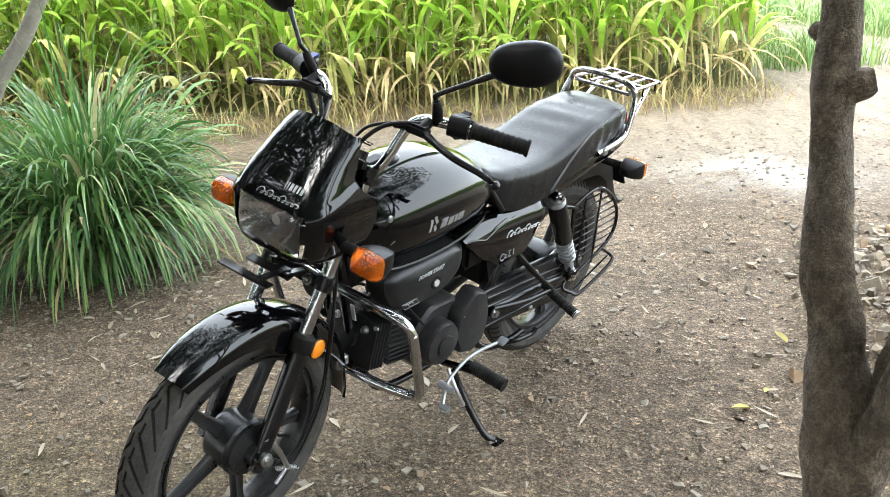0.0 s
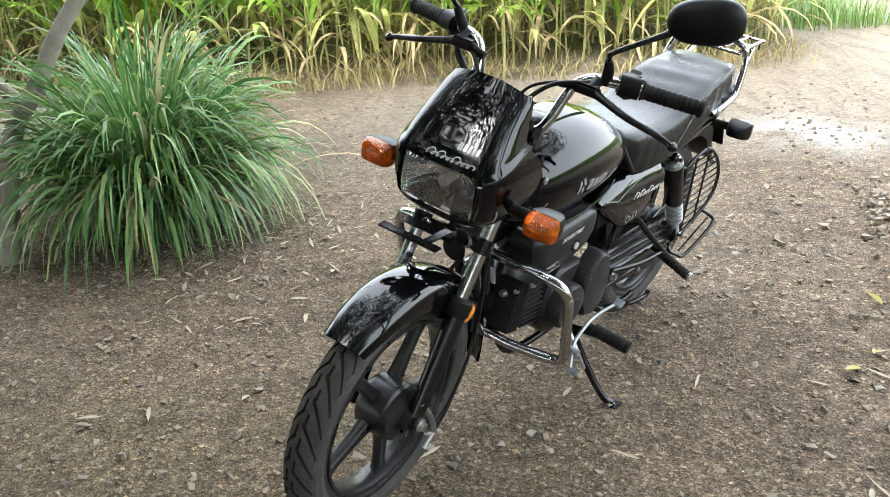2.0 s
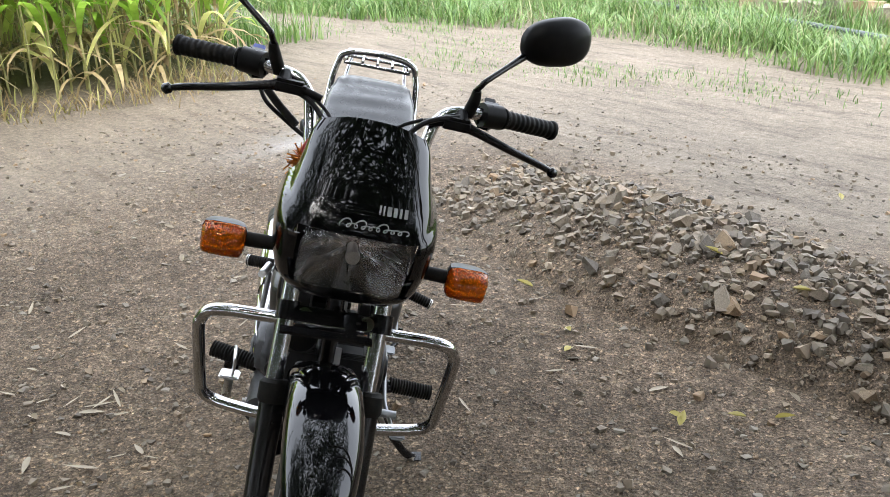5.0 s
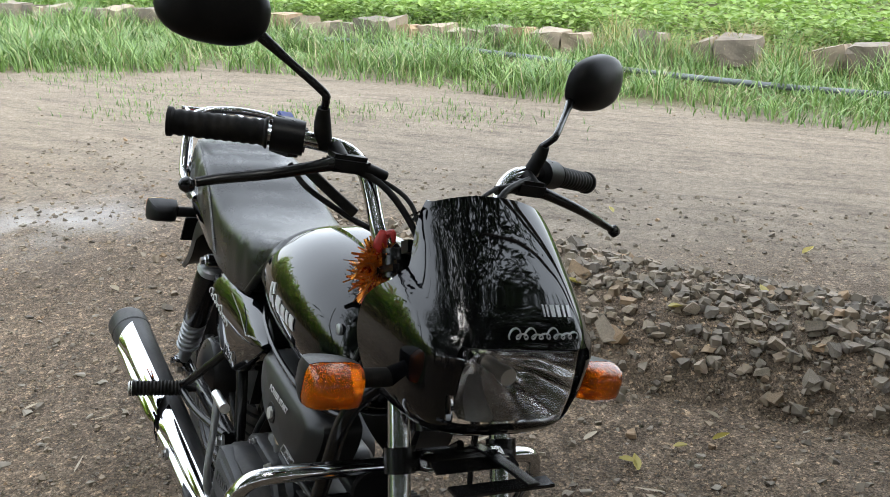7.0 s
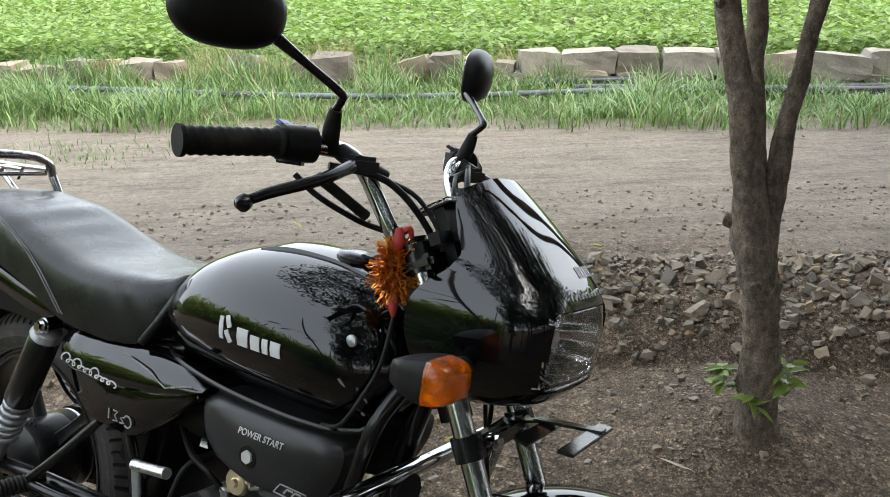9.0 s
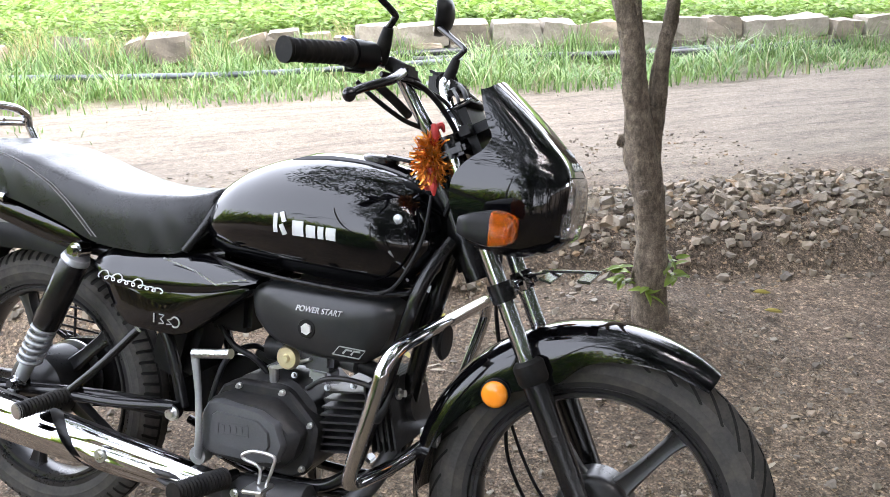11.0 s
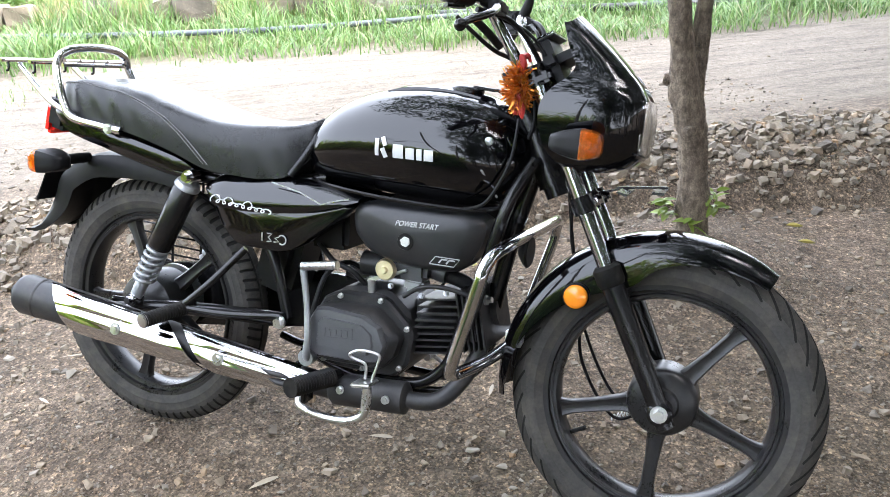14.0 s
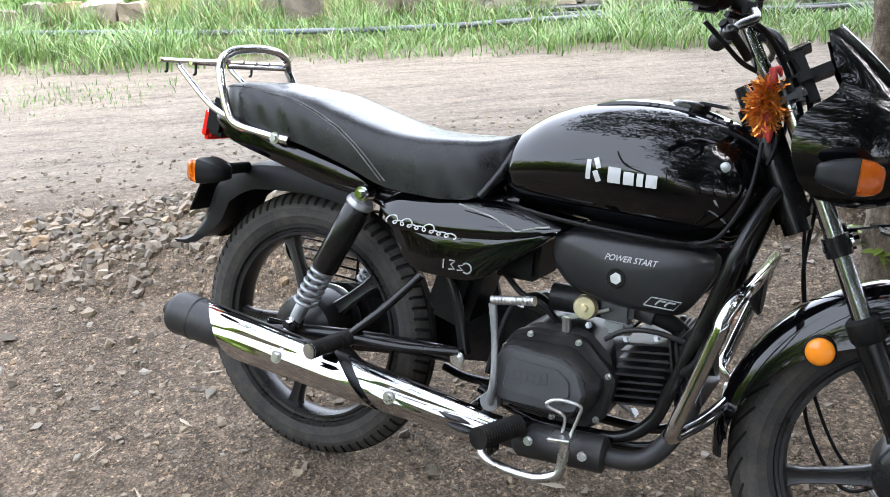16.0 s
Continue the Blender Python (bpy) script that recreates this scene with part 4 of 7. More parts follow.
M_COVER = matter("matt_grey_black_casting", (0.0392, 0.0406, 0.0434), (0.07, 0.0714, 0.0756), 0.45, 0.2, scale=14, fine=260, bump=0.15, dist=0.0006, dust=0.06)
M_CHROME = matter("chrome", (0.42, 0.42, 0.43), (0.54, 0.54, 0.55), 0.08, 1.0, scale=9, fine=120, rvar=0.3)
M_SHIELD = matter("chrome_heat_shield", (0.42, 0.42, 0.43), (0.52, 0.52, 0.53), 0.06, 1.0, scale=14, fine=45, rvar=0.3, bump=0.12, dist=0.003)
M_FORK = matter("fork_tube_steel", (0.40, 0.41, 0.42), (0.52, 0.53, 0.54), 0.16, 1.0, scale=9, fine=160)
M_STEEL = matter("dull_steel", (0.42, 0.42, 0.42), (0.62, 0.62, 0.61), 0.32, 1.0, scale=20, fine=200, dust=0.1)
M_ZINC = matter("zinc_plated_bolt", (0.42, 0.42, 0.41), (0.6, 0.6, 0.58), 0.42, 0.5, scale=30, fine=200)
M_GREYMETAL = matter("grey_painted_steel", (0.22, 0.23, 0.24), (0.32, 0.33, 0.34), 0.4, 0.6, scale=20, fine=200, dust=0.15)
M_SEAT = matter("black_seat_vinyl", (0.0042, 0.0044, 0.0048), (0.008, 0.0083, 0.009), 0.29, scale=16, fine=420, bump=0.22, dist=0.003, dust=0.03)
M_THREAD = matter("grey_thread", (0.174, 0.174, 0.174), (0.2436, 0.2436, 0.2436), 0.8, scale=40)
M_WHITE = matter("white_decal", (0.406, 0.406, 0.406), (0.464, 0.464, 0.464), 0.35, scale=20)
M_SILVER = matter("silver_decal", (0.261, 0.2668, 0.2726), (0.348, 0.3538, 0.3596), 0.3, 0.5, scale=20)
M_BRASS = matter("pale_brass", (0.62, 0.52, 0.33), (0.76, 0.68, 0.48), 0.35, 0.9, scale=30)
M_CABLE = matter("black_cable_sleeve", (0.0058, 0.0058, 0.0064), (0.0104, 0.0104, 0.011), 0.45, scale=20, dust=0.06)
M_MUFF = matter("black_heat_paint", (0.0104, 0.0104, 0.011), (0.0232, 0.0232, 0.0244), 0.5, 0.1, scale=9, fine=160, dust=0.12)
M_RED = matter("red_cloth", (0.2436, 0.0087, 0.007), (0.3596, 0.0232, 0.0174), 0.6, scale=40)
M_TINSEL = matter("gold_tinsel", (0.50, 0.11, 0.015), (0.60, 0.28, 0.04), 0.3, 0.75, scale=90)
M_BLUE = matter("blue_switch", (0.0058, 0.0174, 0.145), (0.0116, 0.0348, 0.232), 0.4, scale=30)
M_TREAD = matter("worn_tread_rubber", (0.017, 0.0163, 0.0153), (0.042, 0.0395, 0.036), 0.8, scale=14, fine=150, bump=0.3, dist=0.001, dust=0.2)
# dust-free rubber in the cuts, its colour darkened to carry their shade
M_GROOVE_SHADE = matter("groove_rubber", (0.008, 0.0077, 0.0072), (0.018, 0.017, 0.016), 0.8, scale=10, fine=150)
for m_, lv in ((M_PLASTIC, 0.14), (M_AIRBOX, 0.3), (M_RUBBER, 0.1), (M_TYRE, 0.1), (M_TREAD, 0.1), (M_FRAME, 0.3), (M_ENGINE, 0.2), (M_ALLOY, 0.32), (M_CABLE, 0.12), (M_SEAT, 0.24), (M_COVER, 0.35), (M_MUFF, 0.3), (M_GROOVE_SHADE, 0.05)):
    m_.node_tree.nodes["Principled BSDF"].inputs["Specular IOR Level"].default_value = lv


def clear_glass(name, colour, rough, trans, facets=0.0):
    m, t, b = nodes_of(name)
    n = noise_tex(t, 60, 3)
    t.links.new(ramp(t, n.outputs["Fac"], [(0.3, tuple(0.9 * c for c in colour)), (0.7, colour)]), b.inputs["Base Color"])
    b.inputs["Roughness"].default_value = rough
    b.inputs["Transmission Weight"].default_value = trans
    b.inputs["IOR"].default_value = 1.49
    if facets:
        v = t.nodes.new("ShaderNodeTexVoronoi")
        v.inputs["Scale"].default_value = facets
        co = t.nodes.new("ShaderNodeTexCoord")
        t.links.new(co.outputs["Object"], v.inputs["Vector"])
        add_bump(t, b, v.outputs["Distance"], 0.15, 0.0015)
    return m


M_AMBER = clear_glass("amber_lens", (0.93, 0.20, 0.006), 0.05, 0.75, 190)
M_REFLEX = clear_glass("amber_reflector", (0.85, 0.26, 0.015), 0.12, 0.1)
M_REDLENS = clear_glass("red_lens", (0.75, 0.02, 0.015), 0.12, 0.3)
M_LENS = clear_glass("clear_lens", (0.97, 0.98, 0.98), 0.02, 1.0)
M_BOWL = matter("lamp_reflector_metal", (0.36, 0.36, 0.37), (0.5, 0.5, 0.51), 0.12, 1.0, scale=30, fine=120)
M_MIRROR = matter("mirror_glass", (0.9, 0.9, 0.9), (0.92, 0.92, 0.92), 0.02, 1.0, scale=2)

# ---------- motorcycle: frame of reference ----------
# x ahead, y to its left, z up, from the rear axle; it leans to its left on the side stand
HEADING, LEAN_L, NOSE, STEER, RAKE = radians(-130.37), radians(11.92), radians(-1.43), radians(4.58), radians(26.5)
bx = Vector((math.cos(HEADING) * math.cos(NOSE), math.sin(HEADING) * math.cos(NOSE), math.sin(NOSE)))
by0 = Vector((-math.sin(HEADING), math.cos(HEADING), 0))
bz0 = bx.cross(by0)
by = by0 * math.cos(LEAN_L) - bz0 * math.sin(LEAN_L)
bz = by0 * math.sin(LEAN_L) + bz0 * math.cos(LEAN_L)
bike = new("motorcycle")
bike.matrix_world = Matrix(((bx.x, by.x, bz.x, 0.2996), (bx.y, by.y, bz.y, 3.0712), (bx.z, by.z, bz.z, 0.326), (0, 0, 0, 1)))
tagged(bike, "black commuter motorcycle with chrome guards leaning on its side stand", "motorcycle")


def steered(V):
    V = np.asarray(V, float).reshape(-1, 3)
    a = np.array([1.175, 0, 0])
    k = np.array([-math.sin(RAKE), 0, math.cos(RAKE)])
    v = V - a
    return a + v * math.cos(STEER) + np.cross(k, v) * math.sin(STEER) + np.outer(v @ k, k) * (1 - math.cos(STEER))


def part(name, vf, material, parent=None, label="", smooth=38, turn=False):
    V, F = vf
    if turn:
        V = np.asarray(V, float).reshape(-1, 3)
        if V[:, 2].mean() > 0.42:
            # bars, mirrors and cowl sit slightly askew of the fork
            V = V + np.stack([0 * V[:, 0], 0.02 * (V[:, 2] - 0.45), -0.02 * V[:, 1]], -1)
        V = steered(V)
    return mesh_ob(name, V, F, material, parent or bike, smooth, label)


# ---------- motorcycle: shape helpers ----------
def moved(vf, d):
    return np.asarray(vf[0], float) + np.array(d), vf[1]


def spun(vf, rx=0, ry=0, rz=0):
    m = np.array(Euler((radians(rx), radians(ry), radians(rz))).to_matrix())
    return np.asarray(vf[0], float) @ m.T, vf[1]


def lathe(profile, n=48, axis="y", close=False):
    """A body of revolution. profile: (along, radius) pairs."""
    V, F = [], []
    m = len(profile)
    for i in range(n):
        a = 2 * math.pi * i / n
        for s, r in profile:
            c, d = r * math.cos(a), r * math.sin(a)
            V.append((c, s, d) if axis == "y" else (s, c, d) if axis == "x" else (c, d, s))
    for i in range(n):
        p, q = i * m, ((i + 1) % n) * m
        for k in range(m if close else m - 1):
            l = (k + 1) % m
            F.append((p + k, p + l, q + l, q + k))
    if not close:
        for k in (0, m - 1):
            if profile[k][1] > 1e-6:
                F.append(tuple(i * m + k for i in range(n)))
    return np.array(V), F


def cyl(p, q, r, sides=16, r2=None):
    return tube([p, q], [r, r if r2 is None else r2], sides, True, False)


def bevelled(bm, width, segs=2):
    bmesh.ops.recalc_face_normals(bm, faces=bm.faces[:])
    if width > 0:
        sharp = [e for e in bm.edges if len(e.link_faces) == 2 and e.calc_face_angle(0) > 0.5]
        bmesh.ops.bevel(bm, geom=sharp, offset=width, segments=segs, affect="EDGES", clamp_overlap=True)
    bm.verts.index_update()
    V = np.array([v.co[:] for v in bm.verts])
    F = [tuple(v.index for v in f.verts) for f in bm.faces]
    bm.free()
    return V, F


def box(centre, size, bevel=0.004, turn=(0, 0, 0), taper=1.0):
    bm = bmesh.new()
    bmesh.ops.create_cube(bm, size=1)
    m = Euler([radians(a) for a in turn]).to_matrix()
    for v in bm.verts:
        k = taper if v.co.z > 0 else 1.0
        v.co = m @ Vector((v.co.x * size[0] * k, v.co.y * size[1] * k, v.co.z * size[2])) + Vector(centre)
    return bevelled(bm, bevel)


def rounded(poly, n=5, r=0.35):
    """Rounds a polygon's corners."""
    P = [np.array(p, float) for p in poly]
    out = []
    for i, p in enumerate(P):
        a, b = P[i - 1], P[(i + 1) % len(P)]
        s, e = p + (a - p) * r, p + (b - p) * r
        for k in range(n):
            u = k / (n - 1)
            out.append((1 - u) ** 2 * s + 2 * u * (1 - u) * p + u * u * e)
    return out


def slab(poly, y0, y1, bevel=0.003, bulge=0.0, rings=5, inset=0.25):
    """A plate in the x-z plane between y0 (inner) and y1 (outer), its outer face swelling by bulge."""
    P = np.array(poly)
    c = P.mean(0)
    n = len(P)
    V, F = [], []
    sgn = 1 if y1 > y0 else -1
    V += [(x, y0, z) for x, z in P]
    levels = [(1.0, y1 - sgn * bevel), (1 - bevel / 0.12, y1)]
    for i in range(1, rings + 1):
        u = i / rings
        levels.append(((1 - bevel / 0.12) * (1 - u * 0.98), y1 + sgn * bulge * (1 - (1 - u) ** 2.2)))
    for k, y in levels:
        V += [tuple((c + (p - c) * k)[[0]]) + (y,) + tuple((c + (p - c) * k)[[1]]) for p in P]
    for l in range(len(levels)):
        for i in range(n):
            j = (i + 1) % n
            a, b = l * n, (l + 1) * n
            F.append((a + i, a + j, b + j, b + i))
    F.append(tuple(range(n))[::-1])
    F.append(tuple(range(len(levels) * n, (len(levels) + 1) * n)))
    bm = bmesh.new()
    vs = [bm.verts.new(v) for v in V]
    for f in F:
        bm.faces.new([vs[i] for i in f])
    return bevelled(bm, 0)


def loft(rings, caps=True):
    n = len(rings[0])
    V, F = [], []
    for r in rings:
        V += [tuple(p) for p in r]
    for l in range(len(rings) - 1):
        for i in range(n):
            j = (i + 1) % n
            F.append((l * n + i, l * n + j, (l + 1) * n + j, (l + 1) * n + i))
    if caps:
        F.append(tuple(range(n))[::-1])
        F.append(tuple(range((len(rings) - 1) * n, len(rings) * n)))
    bm = bmesh.new()
    vs = [bm.verts.new(v) for v in V]
    for f in F:
        bm.faces.new([vs[i] for i in f])
    return bevelled(bm, 0)


def spline(table, x):
    """Smooth reading of a table of (x, value, value...) rows."""
    T = np.array(table, float)
    i = int(np.clip(np.searchsorted(T[:, 0], x) - 1, 0, len(T) - 2))
    u = (x - T[i, 0]) / (T[i + 1, 0] - T[i, 0])
    d = np.gradient(T, T[:, 0], axis=0)
    h = T[i + 1, 0] - T[i, 0]
    return ((2 * u ** 3 - 3 * u * u + 1) * T[i] + (u ** 3 - 2 * u * u + u) * h * d[i] + (3 * u * u - 2 * u ** 3) * T[i + 1] + (u ** 3 - u * u) * h * d[i + 1])[1:]


def bolt(p, r=0.007, d=(0, -1, 0), h=0.006):
    d = np.array(d, float)
    d = d / np.linalg.norm(d)
    p = np.array(p, float)
    return joined([tube([p - d * 0.004, p + d * 0.0015], r * 1.5, 14, True, False), tube([p, p + d * h], r, 6, True, False)])


def strip(path, y, w, t=0.0015, side=-1):
    """A raised stroke of lettering or trim laid on a flank: a path in x-z at depth y."""
    V, F = [], []
    P = [np.array(p, float) for p in path]
    for i, p in enumerate(P):
        d = P[min(i + 1, len(P) - 1)] - P[max(i - 1, 0)]
        d = d / np.linalg.norm(d)
        nrm = np.array([-d[1], d[0]]) * w / 2
        yy = y[i] if hasattr(y, "__len__") else y
        for s in (nrm, -nrm):
            V.append((p[0] + s[0], yy, p[1] + s[1]))
        for s in (nrm, -nrm):
            V.append((p[0] + s[0], yy + side * t, p[1] + s[1]))
        if i:
            a, b = 4 * (i - 1), 4 * i
            F += [(a + 2, a + 3, b + 3, b + 2), (a, a + 2, b + 2, b), (a + 3, a + 1, b + 1, b + 3)]
    e = len(V) - 4
    F += [(0, 1, 3, 2), (e + 2, e + 3, e + 1, e)]
    return V, F


# ---------- motorcycle: wheels ----------
def tyre_mesh(front):
    """The tyre's skin with cut grooves; the third answer tells sidewall, groove and tread apart."""
    n, m = (648, 60) if front else (780, 60)
    prof = []
    for k in range(m + 1):
        a = -1.95 + 3.9 * k / m
        # two raised rings run round each sidewall
        ring = 1 + 0.035 * math.exp(-((abs(a) - 1.36) / 0.05) ** 2) + 0.04 * math.exp(-((abs(a) - 1.75) / 0.06) ** 2)
        prof.append((0.040 * math.sin(a) * ring, 0.262 + 0.045 * math.cos(a), a))
    prof = [(-0.029, 0.232, -2.4)] + prof + [(0.029, 0.232, 2.4)]
    m += 2

    reps = 36 if front else 78

    def cut(i, a):
        b_ = abs(a)
        u = (i * reps / n + (0.5 if front and a > 0 else 0)) % 1
        if front:
            return 0.10 < b_ < 1.22 and (u < 0.12 or abs(b_ - 0.22) < 0.03 and u < 0.6)
        return (u < 0.20 and 0.3 < b_ < 1.12) or abs(b_ - 0.33) < 0.05

    V, F, dark = [], [], []
    G = np.zeros((n, m + 1), bool)
    for i in range(n):
        for k, (s, r, a) in enumerate(prof):
            # the grid itself leans along the grooves
            lean = 1.1 * min(abs(a), 1.3) ** 1.5 if front else 0.35 * max(-1, min(1, a))
            th = 2 * math.pi * (i / n - lean / reps)
            G[i, k] = cut(i, a)
            r_ = r - ((0.005 if front else 0.004) if G[i, k] else 0.0)
            V.append((r_ * math.cos(th), s, r_ * math.sin(th)))
    w = m + 1
    for i in range(n):
        i2 = (i + 1) % n
        p, q = i * w, i2 * w
        for k in range(m):
            F.append((p + k, p + k + 1, q + k + 1, q + k))
            # sunken faces get the rubber with the groove shade in its colour
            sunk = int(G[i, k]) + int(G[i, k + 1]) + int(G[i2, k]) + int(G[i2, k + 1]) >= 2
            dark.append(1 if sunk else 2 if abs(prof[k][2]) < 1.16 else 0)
    return np.array(V), F, dark


def spoke(angle):
    a = math.radians(angle)
    sec = []
    for r, w, t in ((0.05, 0.048, 0.032), (0.08, 0.034, 0.028), (0.13, 0.027, 0.025), (0.18, 0.027, 0.024), (0.20, 0.034, 0.025), (0.218, 0.06, 0.028)):
        ring = []
        for s, y in ((-1, -0.6), (-0.75, -1), (-0.3, -0.8), (0.3, -0.8), (0.75, -1), (1, -0.6), (1, 0.6), (0.75, 1), (0.3, 0.8), (-0.3, 0.8), (-0.75, 1), (-1, 0.6)):
            ring.append((r * math.cos(a) - s * w / 2 * math.sin(a), y * t / 2 - 0.004, r * math.sin(a) + s * w / 2 * math.cos(a)))
        sec.append(ring)
    return loft(sec)


def wheel(name, cx, first, front, turn):
    w = new(name)
    w.parent = bike
    w["label"] = "black five-spoke alloy wheel with a dusty tyre"
    at = (cx, 0, 0)
    V, F, dark = tyre_mesh(front)
    ty = part("tyre", moved((V, F), at), M_TYRE, w, "dusty black tyre with moulded tread", 30, turn)
    ty.data.materials.append(M_GROOVE_SHADE)
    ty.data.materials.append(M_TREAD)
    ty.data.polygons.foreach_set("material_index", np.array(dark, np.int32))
    rim = lathe([(-0.022, 0.2085), (-0.027, 0.2105), (-0.0275, 0.2165), (-0.0225, 0.219), (-0.024, 0.2245), (-0.031, 0.227), (-0.032, 0.238), (-0.026, 0.243), (-0.022, 0.236), (-0.018, 0.225), (-0.010, 0.214), (0.010, 0.214), (0.018, 0.225), (0.022, 0.236), (0.026, 0.243), (0.032, 0.238), (0.031, 0.227), (0.024, 0.2245), (0.0225, 0.219), (0.0275, 0.2165), (0.027, 0.2105), (0.022, 0.2085), (0.014, 0.2050), (-0.014, 0.2050)], 96, close=True)
    part("rim", moved(rim, at), M_ALLOY, w, "", 35, turn)
    for k in range(5):
        part("spoke", moved(spoke(first + 72 * k), at), M_ALLOY, w, "", 40, turn)
    if front:
        hub = lathe([(0.045, 0.02), (0.045, 0.064), (0.038, 0.070), (-0.02, 0.070), (-0.032, 0.066), (-0.038, 0.058), (-0.040, 0.034), (-0.046, 0.030), (-0.048, 0.016)], 48)
        part("hub", moved(hub, at), M_ALLOY, w, "", 35, turn)
        plate = lathe([(0.046, 0.066), (0.054, 0.064), (0.058, 0.05), (0.064, 0.03), (0.066, 0.012)], 40)
        part("brake_plate", moved(plate, at), M_ALLOY, w, "", 35, turn)
    else:
        hub = lathe([(-0.075, 0.022), (-0.072, 0.045), (-0.058, 0.074), (-0.045, 0.080), (0.03, 0.080), (0.04, 0.07), (0.05, 0.03)], 48)
        part("hub", moved(hub, at), M_ALLOY, w, "", 35, turn)
        spr = lathe([(0.052, 0.02), (0.052, 0.083), (0.058, 0.083), (0.058, 0.02)], 40)
        part("sprocket", moved(spr, at), M_STEEL, w, "", 35, turn)
    va = math.radians(first + 160)
    part("valve", moved(tube([(0.205 * math.cos(va), 0, 0.205 * math.sin(va)), (0.17 * math.cos(va), -0.006, 0.17 * math.sin(va))], 0.0045, 8, True, False), at), M_RUBBER, w, "", 40, turn)
    return w


wheel("front_wheel", 1.236, 51, True, True)
wheel("rear_wheel", 0.0, 41, False, False)

# ---------- motorcycle: fork and front fender ----------
def on_fork(z, y, ahead=0.0):
    """A point on the fork's line at height z."""
    return (1.236 - z * math.tan(RAKE) + ahead, y, z)


for s in (1, -1):
    leg = new("fork_leg")
    leg.parent = bike
    part("slider", joined([tube([on_fork(-0.03, s * 0.083), on_fork(0.02, s * 0.083), on_fork(0.12, s * 0.083), on_fork(0.235, s * 0.083)], [0.019, 0.0195, 0.0215, 0.023], 20, True, False),
                           lathe([(-0.02, 0.018), (-0.016, 0.024), (0.016, 0.024), (0.02, 0.018)], 20)[0:2] and moved(lathe([(-0.02, 0.018), (-0.016, 0.024), (0.016, 0.024), (0.02, 0.018)], 20), on_fork(-0.002, s * 0.083))]), M_FRAME, leg, "", 40, True)
    part("dust_seal", joined([tube([on_fork(0.23, s * 0.083), on_fork(0.236, s * 0.083), on_fork(0.262, s * 0.083), on_fork(0.268, s * 0.083)], [0.0235, 0.0275, 0.0275, 0.021], 20, True, False)]), M_RUBBER, leg, "", 40, True)
    part("tube", tube([on_fork(0.26, s * 0.083), on_fork(0.62, s * 0.083)], 0.0155, 20, True, False), M_FORK, leg, "bright steel fork tube", 40, True)
    part("axle_nut", bolt(on_fork(0.0, s * 0.105), 0.011, (0, s, 0), 0.012), M_STEEL, leg, "", 30, True)

arc = []
N = 40
for i in range(N + 1):
    u = i / N
    a = math.radians(186 - (186 - 57) * u)
    # skirt depth by place along the fender
    depth = float(spline([(0, 0.014), (0.15, 0.028), (0.35, 0.062), (0.52, 0.088), (0.60, 0.090), (0.68, 0.064), (0.85, 0.040), (1.0, 0.026)], u)[0])
    R = 0.333 + 0.006 * math.sin(math.pi * u) - 0.004
    half = 0.065 - 0.012 * max(0, (u - 0.72) / 0.28) ** 3 - 0.006 * max(0, (0.15 - u) / 0.15)
    ring = []
    prof = [(-1.0, depth), (-1.0, max(depth * 0.6, 0.030)), (-0.97, 0.022), (-0.90, 0.013), (-0.75, 0.004), (-0.45, -0.003), (0, -0.006), (0.45, -0.003), (0.75, 0.004), (0.90, 0.013), (0.97, 0.022), (1.0, max(depth * 0.6, 0.030)), (1.0, depth)]
    for t_, d_ in prof:
        r = R - max(min(d_, depth), -0.005)
        ring.append((1.236 + r * math.cos(a), t_ * half, r * math.sin(a)))
    for t_, d_ in prof[::-1]:
        r = R - max(min(d_, depth), -0.005) - (0.0025 if abs(t_) < 0.95 else 0.0)
        ring.append((1.236 + r * math.cos(a), t_ * (half - 0.0025), r * math.sin(a)))
    arc.append(ring)
front_fender = part("front_fender", loft(arc), M_PAINT, None, "glossy black front fender", 50, True)
for s in (1, -1):
    br = tube([on_fork(0.30, s * 0.02, 0.02), on_fork(0.27, s * 0.05, 0.02), on_fork(0.235, s * 0.07, 0.0)], 0.008, 8)
    part("stay", br, M_FRAME, front_fender, "", 40, True)
    rf = lathe([(0, 0.0265), (0.007, 0.0265), (0.010, 0.023)], 28)
    part("reflector_base", moved((rf[0] * (1, s, 1), [tuple(f)[::s] for f in rf[1]]), (1.052, s * 0.066, 0.197)), M_PLASTIC, front_fender, "", 40, True)
    rl = lathe([(0.0, 0.0235), (0.004, 0.0235), (0.0075, 0.018), (0.009, 0.006), (0.0092, 0.0)], 28)
    part("reflector", moved((rl[0] * (1, s, 1), [tuple(f)[::s] for f in rl[1]]), (1.052, s * 0.074, 0.197)), M_REFLEX, front_fender, "round amber side reflector", 60, True)

# yokes and steering stem
yoke = new("steering_yoke")
yoke.parent = bike
part("lower_clamp", joined([box(on_fork(0.375, 0), (0.045, 0.19, 0.026), 0.008, (0, -26.5, 0)), tube([on_fork(0.362, 0.083), on_fork(0.392, 0.083)], 0.0215, 18, True, False), tube([on_fork(0.362, -0.083), on_fork(0.392, -0.083)], 0.0215, 18, True, False)]), M_FRAME, yoke, "", 40, True)
part("upper_clamp", joined([box(on_fork(0.60, 0), (0.06, 0.21, 0.022), 0.006, (0, -26.5, 0)), tube([on_fork(0.59, 0.083), on_fork(0.625, 0.083)], 0.022, 18, True, False), tube([on_fork(0.59, -0.083), on_fork(0.625, -0.083)], 0.022, 18, True, False)]), M_FRAME, yoke, "", 40, True)
